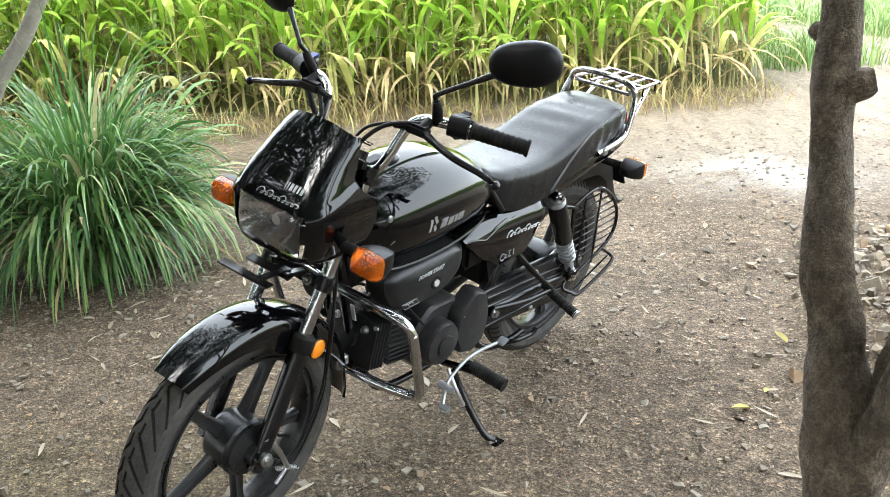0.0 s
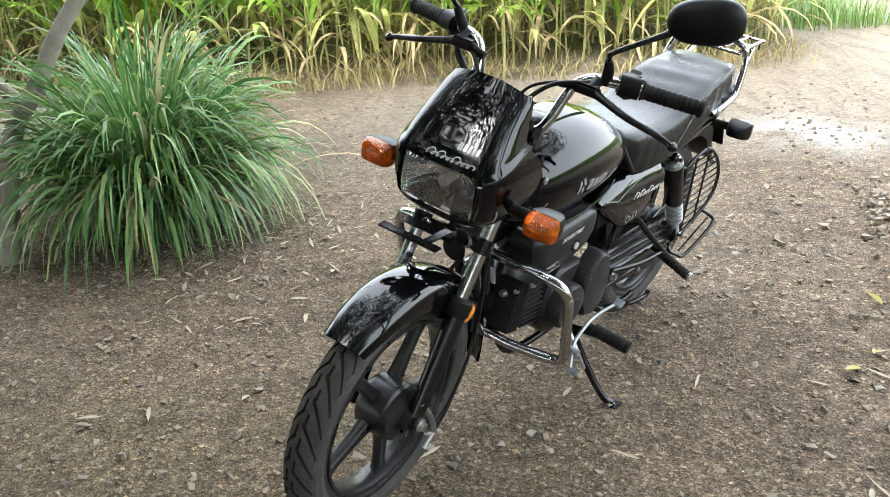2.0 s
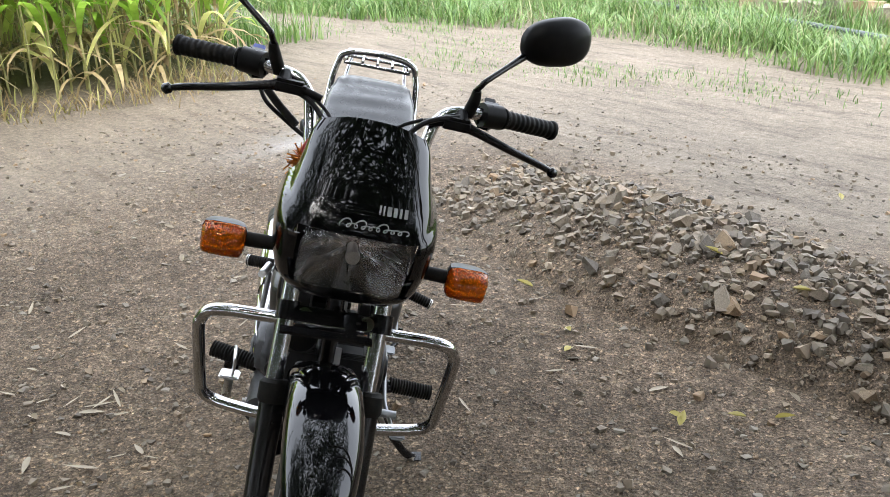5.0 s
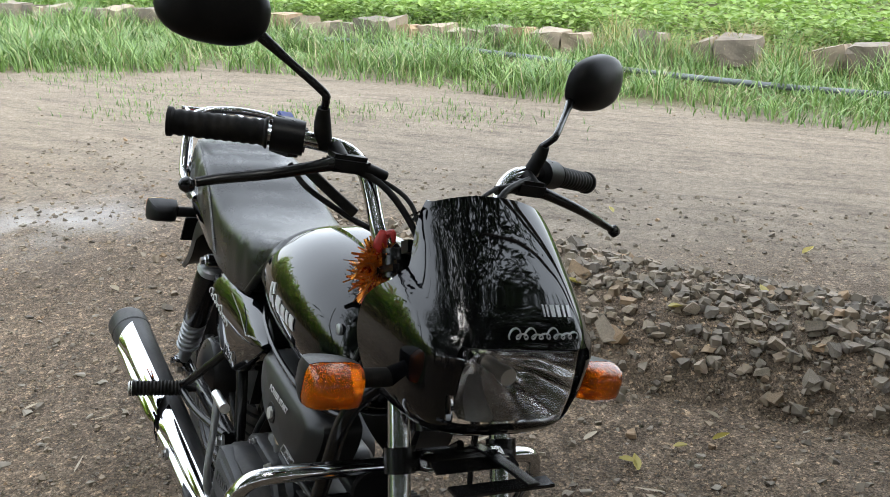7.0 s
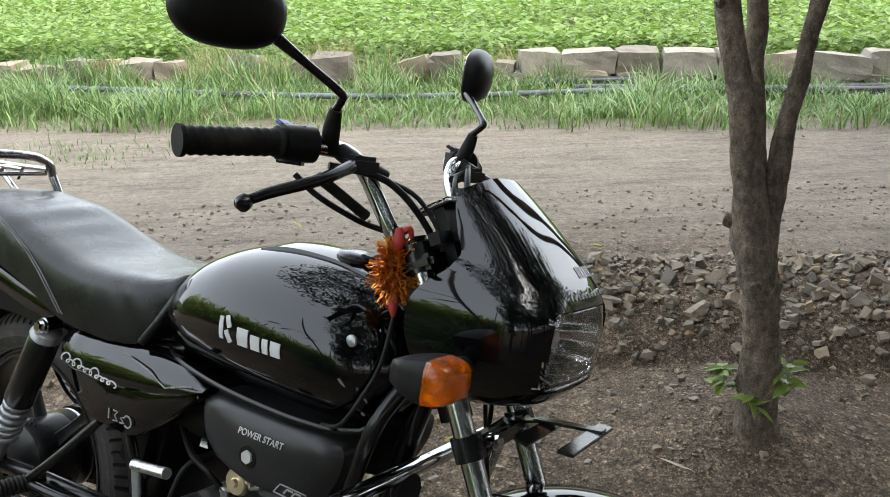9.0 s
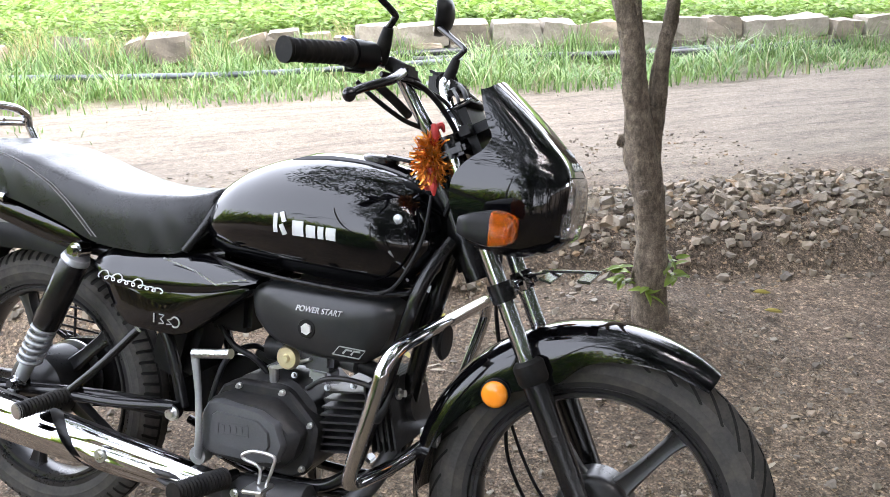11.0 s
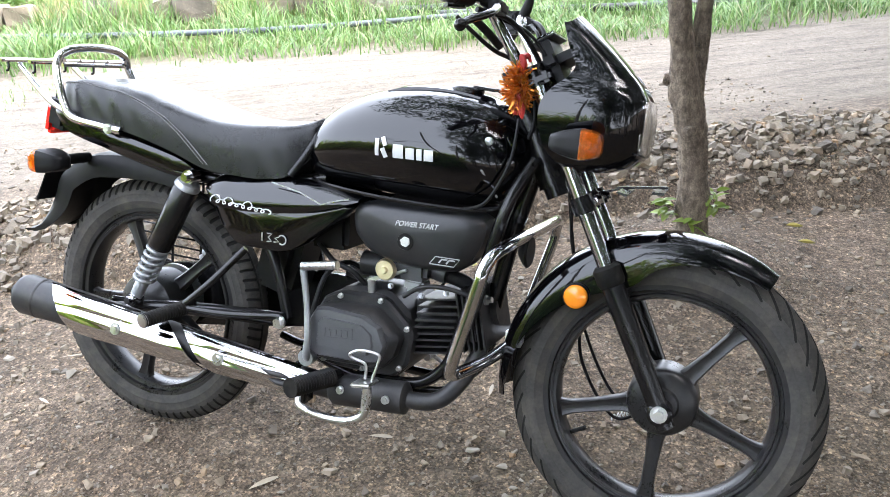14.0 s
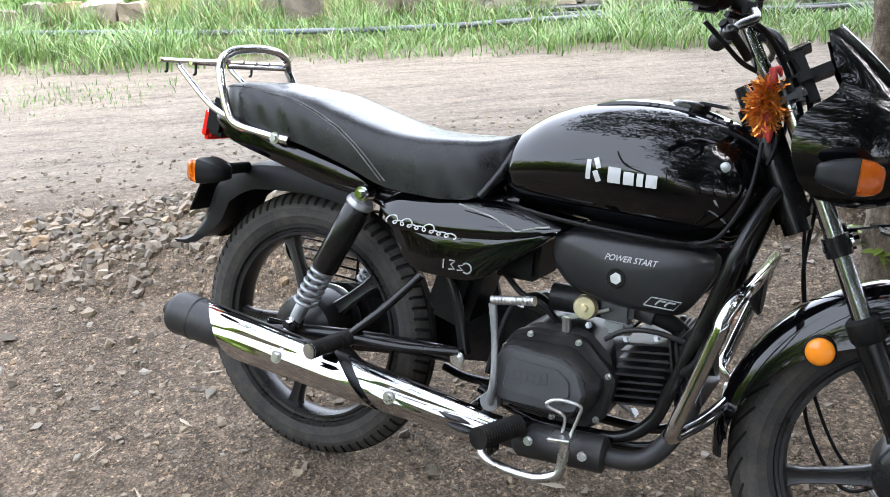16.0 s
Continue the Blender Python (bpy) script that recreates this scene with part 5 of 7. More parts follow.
part("stem", tube([(1.175 - 0.38 * 0.4986, 0, 0.38), (1.175 - 0.62 * 0.4986, 0, 0.62)], 0.024, 18, True, False), M_FRAME, yoke, "", 40, True)
for s in (1, -1):
    part("bolt", bolt(on_fork(0.385, s * 0.055, 0.028), 0.009, (0.9, 0, 0.44), 0.01), M_CHROME, yoke, "", 30, True)

# plate bracket under the headlamp
bracket = new("plate_bracket")
bracket.parent = bike
part("bar", joined([box((1.118, -0.015, 0.405), (0.022, 0.13, 0.004), 0.001, (0, 12, 0)), box((1.145, 0.02, 0.413), (0.10, 0.02, 0.004), 0.001, (0, -6, 0)), box((1.185, -0.02, 0.414), (0.022, 0.15, 0.005), 0.001)]), M_FRAME, bracket, "", 30, True)
part("stay", joined([box((1.085, 0.03, 0.40), (0.07, 0.02, 0.004), 0.001, (0, -15, 0)), tube([(1.06, 0.0, 0.40), (1.03, 0, 0.37)], 0.006, 8, True, False)]), M_FRAME, bracket, "", 30, True)

# ---------- motorcycle: headlamp cowl ----------
# cross-cuts from the top rim down to the chin: height, nose, rear edge, half width, squareness
COWL = [(0.730, 1.000, 0.978, 0.098, 3.0), (0.715, 1.018, 0.983, 0.105, 3.2), (0.69, 1.047, 0.990, 0.111, 3.5), (0.66, 1.079, 1.000, 0.116, 3.8), (0.63, 1.108, 1.012, 0.123, 4.0), (0.612, 1.125, 1.004, 0.129, 4.2), (0.59, 1.141, 0.978, 0.135, 4.7), (0.57, 1.150, 0.962, 0.138, 5.0), (0.54, 1.152, 0.955, 0.138, 5.0), (0.50, 1.150, 0.962, 0.132, 4.8), (0.465, 1.142, 0.980, 0.118, 4.2), (0.448, 1.120, 1.0, 0.104, 3.5), (0.438, 1.09, 1.02, 0.085, 3.0)]
COWL_BY_DEPTH = [(-r[0], *r[1:]) for r in COWL]


def cowl_ring(z, inner, n=57):
    """One cut, from the left rear edge round the nose to the right rear edge, evenly spaced; a fold runs down each flank."""
    nose, rear, w, p = spline(COWL_BY_DEPTH, -z)
    k = 0.0035 if inner else 0.0
    th = np.linspace(math.pi / 2, -math.pi / 2, 900)
    x = rear + (nose - k - rear) * np.abs(np.cos(th)) ** (2 / p)
    y = (w - k) * np.sign(th) * np.abs(np.sin(th)) ** (2 / p)
    d = np.r_[0, np.cumsum(np.hypot(np.diff(x), np.diff(y)))]
    at = np.linspace(0, d[-1], n)
    x, y = np.interp(at, d, x), np.interp(at, d, y)
    flank = smooth01(np.abs(y) / w, 0.60, 0.85)
    above = smooth01(z - (0.621 - 0.36 * (x - 1.013)), -0.001, 0.007)
    y = y - np.sign(y) * 0.006 * flank * above
    drop = 0.022 * max(0.0, (z - 0.62) / 0.108) ** 1.4
    return [(float(a), float(b), float(z - drop * (abs(b) / w) ** 2.6)) for a, b in zip(x, y)]


outer = [cowl_ring(z, False) for z in np.linspace(0.730, 0.438, 59)]
inner = [cowl_ring(z, True) for z in np.linspace(0.728, 0.440, 59)]


def open_shell(outer, inner, hole):
    """A thin shell with an open back, and a hole left for the lamp: hole(x, y, z) is true for faces to leave out."""
    V, F = [], []
    n, m = len(outer), len(outer[0])
    for R in outer + inner:
        V += R
    off = n * m
    kept = np.zeros((n - 1, m - 1), bool)
    for l in range(n - 1):
        for i in range(m - 1):
            c = np.mean([outer[l][i], outer[l][i + 1], outer[l + 1][i], outer[l + 1][i + 1]], 0)
            kept[l, i] = not hole(*c)
    for l in range(n - 1):
        for i in range(m - 1):
            if kept[l, i]:
                a, b, c, d = l * m + i, l * m + i + 1, (l + 1) * m + i + 1, (l + 1) * m + i
                F += [(a, b, c, d), (off + d, off + c, off + b, off + a)]
                for (p, q, dl, di) in ((a, b, -1, 0), (b, c, 0, 1), (c, d, 1, 0), (d, a, 0, -1)):
                    L, I = l + dl, i + di
                    if not (0 <= L < n - 1 and 0 <= I < m - 1) or not kept[L, I]:
                        F.append((q, p, off + p, off + q))
    bm = bmesh.new()
    vs = [bm.verts.new(v) for v in V]
    for f in F:
        bm.faces.new([vs[i] for i in f])
    bmesh.ops.delete(bm, geom=[v for v in bm.verts if not v.link_faces], context="VERTS")
    return bevelled(bm, 0)


cowl = part("headlamp_cowl", open_shell(outer, inner, lambda x, y, z: x > 1.100 and abs(y) < 0.100 and 0.477 < z < 0.577), M_PAINT, None, "glossy black headlamp cowl with a raked visor", 42, True)


def lens_pt(y, z, k):
    u, v = y / 0.1, (z - 0.5275) / 0.05
    return (1.106 + k + 0.045 * max(0.0, 1 - abs(u) ** 5) ** 0.5 + 0.006 * (1 - v * v), y, z)


def lens_mesh(k0, k1):
    ny, nz = 40, 12
    V, F = [], []
    for k in (k1, k0):
        for j in range(nz + 1):
            for i in range(ny + 1):
                v = -1 + 2 * j / nz
                u = math.sin(math.pi / 2 * (-1 + 2 * i / ny))
                w = 0.0995 - 0.014 * (0.5 - 0.5 * v)
                V.append(lens_pt(u * w, 0.5275 + 0.0505 * v - 0.006 * (v < -0.5) * (1 - u * u), k))
    off = (nz + 1) * (ny + 1)
    for j in range(nz):
        for i in range(ny):
            a = j * (ny + 1) + i
            F += [(a, a + 1, a + ny + 2, a + ny + 1), (off + a + ny + 1, off + a + ny + 2, off + a + 1, off + a)]
    edge = [i for i in range(ny + 1)] + [(j + 1) * (ny + 1) - 1 for j in range(1, nz + 1)] + [nz * (ny + 1) + i for i in range(ny - 1, -1, -1)] + [j * (ny + 1) for j in range(nz - 1, 0, -1)]
    for p, q in zip(edge, edge[1:] + edge[:1]):
        F.append((q, p, off + p, off + q))
    return np.array(V), F


headlamp = new("headlamp")
headlamp.parent = bike
headlamp["label"] = "clear rectangular headlamp with a chrome reflector"
part("lens", lens_mesh(-0.003, 0.0), M_LENS, headlamp, "clear lens", 50, True).visible_shadow = False
bowl = []
for i in range(9):
    u = i / 8
    d = 0.075 * (1 - u * u)
    ring = []
    for k in range(40):
        a = 2 * math.pi * k / 40
        e = 1.0 / max(abs(math.cos(a)) ** 5 + abs(math.sin(a)) ** 5, 1e-6) ** 0.2
        w_, h_ = 0.090 * (u if u > 0.12 else 0.12), 0.048 * (u if u > 0.12 else 0.12)
        wob = 0.0035 * ((k // 2) % 2) * (u > 0.35) * (u < 0.95)
        ring.append((1.14 - d - wob, w_ * math.cos(a) * e, 0.5275 + h_ * math.sin(a) * e))
    bowl.append(ring)
part("reflector", loft(bowl, False), M_BOWL, headlamp, "chrome lamp reflector", 25, True)
part("bulb", joined([cyl((1.07, 0, 0.5275), (1.105, 0, 0.5275), 0.009, 14), cyl((1.105, 0, 0.5275), (1.118, 0, 0.5275), 0.012, 14)]), M_STEEL, headlamp, "", 40, True)
part("housing", box((1.02, 0, 0.51), (0.07, 0.19, 0.10), 0.02), M_PLASTIC, headlamp, "", 40, True)
# emblem strokes on the visor
def visor_x(y, z):
    nose, rear, w, p = spline(COWL_BY_DEPTH, -z)
    return float(rear + (nose - rear) * (1 - min(abs(y) / w, 0.99) ** p) ** (1 / p))


def visor_ribbon(path, w):
    V, F = [], []
    P = np.array(path, float)
    for i, p in enumerate(P):
        d = P[min(i + 1, len(P) - 1)] - P[max(i - 1, 0)]
        d = d / (np.linalg.norm(d) + 1e-9)
        for s_ in (w / 2, -w / 2):
            y, z = p[0] - d[1] * s_, p[1] + d[0] * s_
            x = visor_x(y, z)
            V += [(x - 0.001, y, z), (x + 0.0014, y, z)]
        if i:
            a, c = 4 * (i - 1), 4 * i
            F += [(a + 1, c + 1, c + 3, a + 3), (a, c, c + 1, a + 1), (a + 3, c + 3, c + 2, a + 2)]
    return V, F


def scribble(length, height, loops=8, tall=(0, 2, 5), slant=0.25, rise=0.0):
    """A plain looping flourish along a line, as (along, up) pairs."""
    out = []
    n = loops * 14
    for i in range(n + 1):
        u = i / n
        k = min(int(u * loops), loops - 1)
        amp = height * (1.9 if k in tall else 0.8 + 0.12 * (k % 3))
        h = amp * (0.5 - 0.5 * math.cos(2 * math.pi * u * loops))
        out.append((length * u - 0.46 * length / loops * math.sin(2 * math.pi * u * loops) + slant * h, h + rise * u))
    return out


part("flourish", visor_ribbon([(-0.034 + a, 0.590 + b) for a, b in scribble(0.108, 0.0060, 9, (0, 2, 5), 0.45, rise=0.002)], 0.0016), M_SILVER, cowl, "silver looping flourish", 20, True)
for y0, w0 in ((0.026, 0.003), (0.032, 0.003), (0.041, 0.007), (0.051, 0.006), (0.060, 0.004), (0.069, 0.006)):
    part("emblem_block", visor_ribbon([(y0, 0.614), (y0, 0.620), (y0, 0.626)], w0), M_SILVER, cowl, "small silver block", 20, True)

# instrument console behind the visor
console = new("instrument_console")
console.parent = bike
part("shell", box((0.958, 0, 0.640), (0.085, 0.19, 0.085), 0.034, (0, -28, 0)), M_PLASTIC, console, "", 40, True)
part("dial_glass", box((0.930, 0, 0.681), (0.060, 0.14, 0.003), 0.001, (0, -30, 0)), M_LENS, console, "clear dial cover", 40, True)
part("dial_face", box((0.932, 0, 0.677), (0.057, 0.135, 0.003), 0.001, (0, -30, 0)), M_PLASTIC, console, "", 40, True)

# ---------- motorcycle: indicators ----------
def indicator(base, s, ahead, turn, stalk):
    ind = new("indicator")
    ind.parent = bike
    ind["label"] = "black turn signal with an amber lens"
    x, y, z = base
    def ring(xx, w, h, n=24):
        out = []
        for k in range(n):
            a = 2 * math.pi * k / n
            e = 1.0 / (abs(math.cos(a)) ** 7 + abs(math.sin(a)) ** 7) ** (1 / 7)
            out.append((x + ahead * xx, y + w * math.cos(a) * e, z + h * math.sin(a) * e))
        return out
    part("housing", loft([ring(-0.058, 0.008, 0.008), ring(-0.054, 0.018, 0.014), ring(-0.035, 0.030, 0.021), ring(-0.012, 0.036, 0.0265), ring(0.0, 0.037, 0.028)]), M_PLASTIC, ind, "", 40, turn)
    part("reflector", loft([ring(0.0015, 0.034, 0.025), ring(0.0022, 0.030, 0.022), ring(0.0022, 0.012, 0.009), ring(0.012, 0.007, 0.007)]), M_CHROME, ind, "", 30, turn)
    part("lens", loft([ring(0.0005, 0.0365, 0.0275), ring(0.014, 0.0355, 0.026), ring(0.025, 0.0325, 0.0225), ring(0.031, 0.028, 0.018), ring(0.034, 0.020, 0.012), ring(0.0355, 0.002, 0.002)]), M_AMBER, ind, "amber lens", 40, turn)
    part("stalk", tube([(x - ahead * 0.012, y - s * 0.03, z)] + [stalk], [0.013, 0.012], 14, True, False), M_RUBBER, ind, "", 40, turn)


indicator((1.055, 0.212, 0.492), 1, 1, True, (1.05, 0.11, 0.497))
indicator((1.055, -0.212, 0.492), -1, 1, True, (1.05, -0.11, 0.497))
indicator((-0.195, 0.165, 0.342), 1, -1, False, (-0.17, 0.06, 0.345))
indicator((-0.195, -0.165, 0.342), -1, -1, False, (-0.17, -0.06, 0.345))

# ---------- motorcycle: handlebar ----------
bar_half = [(0.912, 0.0, 0.60), (0.912, 0.05, 0.602), (0.908, 0.085, 0.612), (0.895, 0.100, 0.637), (0.868, 0.109, 0.680), (0.850, 0.120, 0.712), (0.839, 0.145, 0.733), (0.828, 0.185, 0.738), (0.814, 0.232, 0.738), (0.8065, 0.251, 0.7365)]
bar = [(x, -y, z) for x, y, z in bar_half[:0:-1]] + bar_half
handlebar = part("handlebar", tube(bar, 0.0115, 16, True, True, 5), M_CHROME, None, "chrome handlebar", 50, True)
for s in (1, -1):
    gl = [(0.807, 0.25 * s, 0.7365), (0.757, 0.368 * s, 0.724)]
    a, b = np.array(gl[0]), np.array(gl[1])
    pts, rad = [], []
    for i in range(45):
        u = i / 44
        pts.append(a + (b - a) * u)
        rr = 0.0165 + 0.0012 * ((i // 2) % 2)
        if i < 2:
            rr = 0.021
        if i > 41:
            rr = 0.0195
        rad.append(rr)
    part("grip", tube(pts, rad, 20, True, False), M_RUBBER, handlebar, "ribbed black rubber grip", 35, True)
    sw = part("switch_housing", joined([tube([(0.824, 0.205 * s, 0.739), (0.807, 0.245 * s, 0.737)], 0.0235, 18, True, False), box((0.806, 0.222 * s, 0.736), (0.05, 0.04, 0.05), 0.009, (0, 0, -28 * s))]), M_PLASTIC, handlebar, "", 40, True)
    part("switch", box((0.79, 0.222 * s, 0.760), (0.018, 0.022, 0.006), 0.002, (0, 20, 0)), M_BLUE if s < 0 else M_PLASTIC, sw, "", 30, True)
    part("switch", box((0.778, 0.226 * s, 0.738), (0.006, 0.016, 0.010), 0.002), M_REDLENS if s < 0 else M_SILVER, sw, "", 30, True)
    lev = joined([tube([(0.865, 0.165 * s, 0.722), (0.875, 0.20 * s, 0.715), (0.882, 0.26 * s, 0.70), (0.866, 0.32 * s, 0.682), (0.862, 0.352 * s, 0.672)], [0.011, 0.0085, 0.0075, 0.007, 0.006], 12), moved(lathe([(-0.011, 0.0), (-0.008, 0.007), (0, 0.0108), (0.008, 0.007), (0.011, 0.0)], 16), (0.862, 0.362 * s, 0.668))])
    perch = part("lever_perch", joined([tube([(0.84, 0.165 * s, 0.735), (0.868, 0.165 * s, 0.724)], 0.012, 12, True, False), box((0.867, 0.155 * s, 0.722), (0.026, 0.06, 0.024), 0.006), tube([(0.867, 0.14 * s, 0.722), (0.868, 0.095 * s, 0.712)], [0.009, 0.007], 10, True, False)]), M_PLASTIC, handlebar, "", 40, True)
    part("lever", lev, M_FRAME, perch, "black hand lever with a ball end", 45, True)
    # mirror: bent rod, shell and glass
    mir = new("mirror")
    mir.parent = bike
    mir["label"] = "black oval rear-view mirror on a bent rod"
    yb = 0.186 * s if s > 0 else 0.203 * s
    hub_ = (0.830, 0.178 * s, 0.735)
    part("boot", tube([hub_, (0.840, 0.5 * (yb + 0.178 * s), 0.765), (0.847, 0.97 * yb, 0.787)], [0.0125, 0.0115, 0.008], 14), M_RUBBER, mir, "", 45, True)
    mc = np.array((0.757, 0.321, 0.893)) if s > 0 else np.array((0.792, -0.343, 0.882))
    nrm = np.array((0.94, 0.345 * s, 0.0))
    e1 = np.array((-0.345, 0.94 * s, 0.20 if s > 0 else 0.02))
    e1 = e1 / np.linalg.norm(e1)
    e2 = np.cross(nrm, e1)
    e2 = e2 if e2[2] > 0 else -e2
    j = tuple(mc - e1 * 0.062 - e2 * 0.022)
    part("rod", tube([(0.845, 0.96 * yb, 0.786), (0.857, 0.99 * yb, 0.800), (0.857, 1.02 * yb, 0.809), tuple((np.array((0.857, 1.02 * yb, 0.809)) * 0.45 + np.array(j) * 0.55)), j, tuple(mc - e1 * 0.045 - e2 * 0.012)], [0.0055] * 4 + [0.008, 0.009], 12), M_FRAME, mir, "", 45, True)
    def oval(k, off):
        out = []
        for i in range(40):
            a = 2 * math.pi * i / 40
            ca, sa = math.cos(a), math.sin(a)
            # fuller outer end, flattened lower edge
            w_, h_ = (0.076 if s > 0 else 0.071) * (1.0 + 0.04 * ca), 0.0465 * (1.0 + 0.10 * ca)
            e = 1.0 / (abs(ca) ** 2.5 + abs(sa) ** 2.5) ** 0.4
            out.append(tuple(mc + e1 * w_ * ca * e * k + e2 * h_ * sa * e * k + nrm * off))
        return out
    part("shell", loft([oval(0.97, -0.010), oval(1.0, -0.008), oval(1.0, 0.004), oval(0.95, 0.012), oval(0.8, 0.021), oval(0.5, 0.029), oval(0.15, 0.032)]), M_PLASTIC, mir, "", 40, True)
    part("glass", loft([oval(0.93, -0.0115), oval(0.93, -0.0105)]), M_MIRROR, mir, "mirror glass", 40, True)

cables = [
    ("clutch_cable", [(0.868, 0.10, 0.712), (0.90, 0.05, 0.69), (0.93, 0.02, 0.62), (0.93, 0.03, 0.52), (0.88, 0.06, 0.40), (0.80, 0.08, 0.25), (0.70, 0.10, 0.12)], 0.0035),
    ("brake_cable", [(0.868, -0.095, 0.712), (0.915, -0.06, 0.69), (0.965, -0.04, 0.62), (1.0, 0.03, 0.5), (0.99, 0.07, 0.38), (1.02, 0.08, 0.2), (1.05, 0.09, 0.08), (1.12, 0.09, -0.04), (1.19, 0.085, -0.06)], 0.0035),
    ("throttle_cable", [(0.82, -0.205, 0.71), (0.845, -0.185, 0.685), (0.87, -0.13, 0.655), (0.915, -0.06, 0.62), (0.93, -0.03, 0.52), (0.88, -0.05, 0.42), (0.78, -0.06, 0.27)], 0.0042),
    ("wiring_loom", [(0.845, -0.17, 0.725), (0.89, -0.10, 0.71), (0.93, -0.05, 0.65), (0.955, -0.03, 0.58)], 0.005),
    ("wiring_loom", [(0.845, 0.17, 0.725), (0.89, 0.10, 0.71), (0.93, 0.05, 0.65), (0.955, 0.03, 0.58)], 0.005),
    ("meter_cable", [(0.96, 0.02, 0.62), (1.0, 0.06, 0.45), (1.0, 0.075, 0.30), (1.03, 0.09, 0.15), (1.05, 0.08, 0.02), (1.13, 0.08, -0.09), (1.2, 0.07, -0.05)], 0.0038),
    ("vent_hose", [(0.915, -0.085, 0.53), (0.912, -0.10, 0.46), (0.898, -0.118, 0.41), (0.87, -0.122, 0.365), (0.82, -0.10, 0.345)], 0.0035),
]
for nm, pts, r_ in cables:
    part(nm, tube(pts, r_, 8), M_CABLE, None, "", 60, False)
part("cable_sleeve", tube([(0.83, -0.195, 0.70), (0.852, -0.165, 0.678), (0.87, -0.13, 0.655)], 0.0075, 10), M_RUBBER, None, "", 60, True)

# ---------- motorcycle: tank ----------
# along x: top height, bottom height, half width, how flat the flank is
TANK = [(0.452, 0.462, 0.372, 0.080), (0.475, 0.497, 0.362, 0.106), (0.51, 0.525, 0.357, 0.122), (0.57, 0.553, 0.352, 0.136), (0.64, 0.569, 0.348, 0.145), (0.72, 0.574, 0.345, 0.147), (0.80, 0.566, 0.343, 0.140), (0.86, 0.548, 0.345, 0.124), (0.90, 0.523, 0.358, 0.100), (0.925, 0.492, 0.39, 0.070)]


def tank_ring(x):
    top, bot, w_ = spline(TANK, x)
    out = []
    n = 44
    for k in range(n):
        a = 2 * math.pi * k / n
        ca, sa = math.cos(a), math.sin(a)
        mid = bot + (top - bot) * 0.46
        if sa >= 0:
            p = 2.25
            e = 1.0 / (abs(ca) ** p + abs(sa) ** p) ** (1 / p)
            y, z = w_ * ca * e, mid + (top - mid) * sa * e
        else:
            p = 3.2
            e = 1.0 / (abs(ca) ** p + abs(sa) ** p) ** (1 / p)
            y, z = w_ * (1 - 0.16 * (-sa * e)) * ca * e, mid + (mid - bot) * sa * e
        out.append((x, y, z))
    return out


def tank_side(x, z):
    """The flank's half width at x and z."""
    R = np.array(tank_ring(x))
    R = R[R[:, 1] >= -1e-9]
    R = R[np.argsort(R[:, 2])]
    return float(np.interp(z, R[:, 2], R[:, 1]))


xs = list(np.linspace(0.452, 0.925, 40))
tank = part("fuel_tank", loft([tank_ring(x) for x in xs]), M_PAINT, None, "glossy black fuel tank", 50)
seam = []
for x in np.linspace(0.47, 0.905, 24):
    top, bot, w_ = spline(TANK, x)
    seam.append((x, -w_ * 0.86, bot + 0.004))
for s in (1, -1):
    part("seam_flange", tube([(p[0], p[1] * -s if s > 0 else p[1], p[2]) for p in seam], 0.0045, 6, True, False), M_FRAME, tank, "", 50)
# raised centre panel and filler cap
panel = []
for x in np.linspace(0.615, 0.895, 18):
    top = float(spline(TANK, x)[0])
    w_ = 0.05 - 0.012 * (x - 0.615) / 0.28
    u = (x - 0.615) / 0.28
    hgt = 0.005 * min(1, 8 * u, 8 * (1 - u)) + 0.0005
    panel.append([(x, w_, top - 0.010), (x, w_ * 0.92, top + hgt * 0.8 - 0.003), (x, w_ * 0.4, top + hgt), (x, -w_ * 0.4, top + hgt), (x, -w_ * 0.92, top + hgt * 0.8 - 0.003), (x, -w_, top - 0.010)])
part("top_panel", loft(panel), M_PAINT, tank, "", 50)
cap = lathe([(-0.01, 0.034), (0.006, 0.034), (0.010, 0.030), (0.012, 0.012)], 32, "z")
part("filler_cap", moved(spun(cap, 0, 4, 0), (0.775, 0, 0.572)), M_FRAME, tank, "", 40)
part("cap_cover", moved(box((0, 0, 0), (0.05, 0.03, 0.006), 0.002, (0, 5, 0)), (0.815, 0, 0.580)), M_PLASTIC, tank, "", 40)
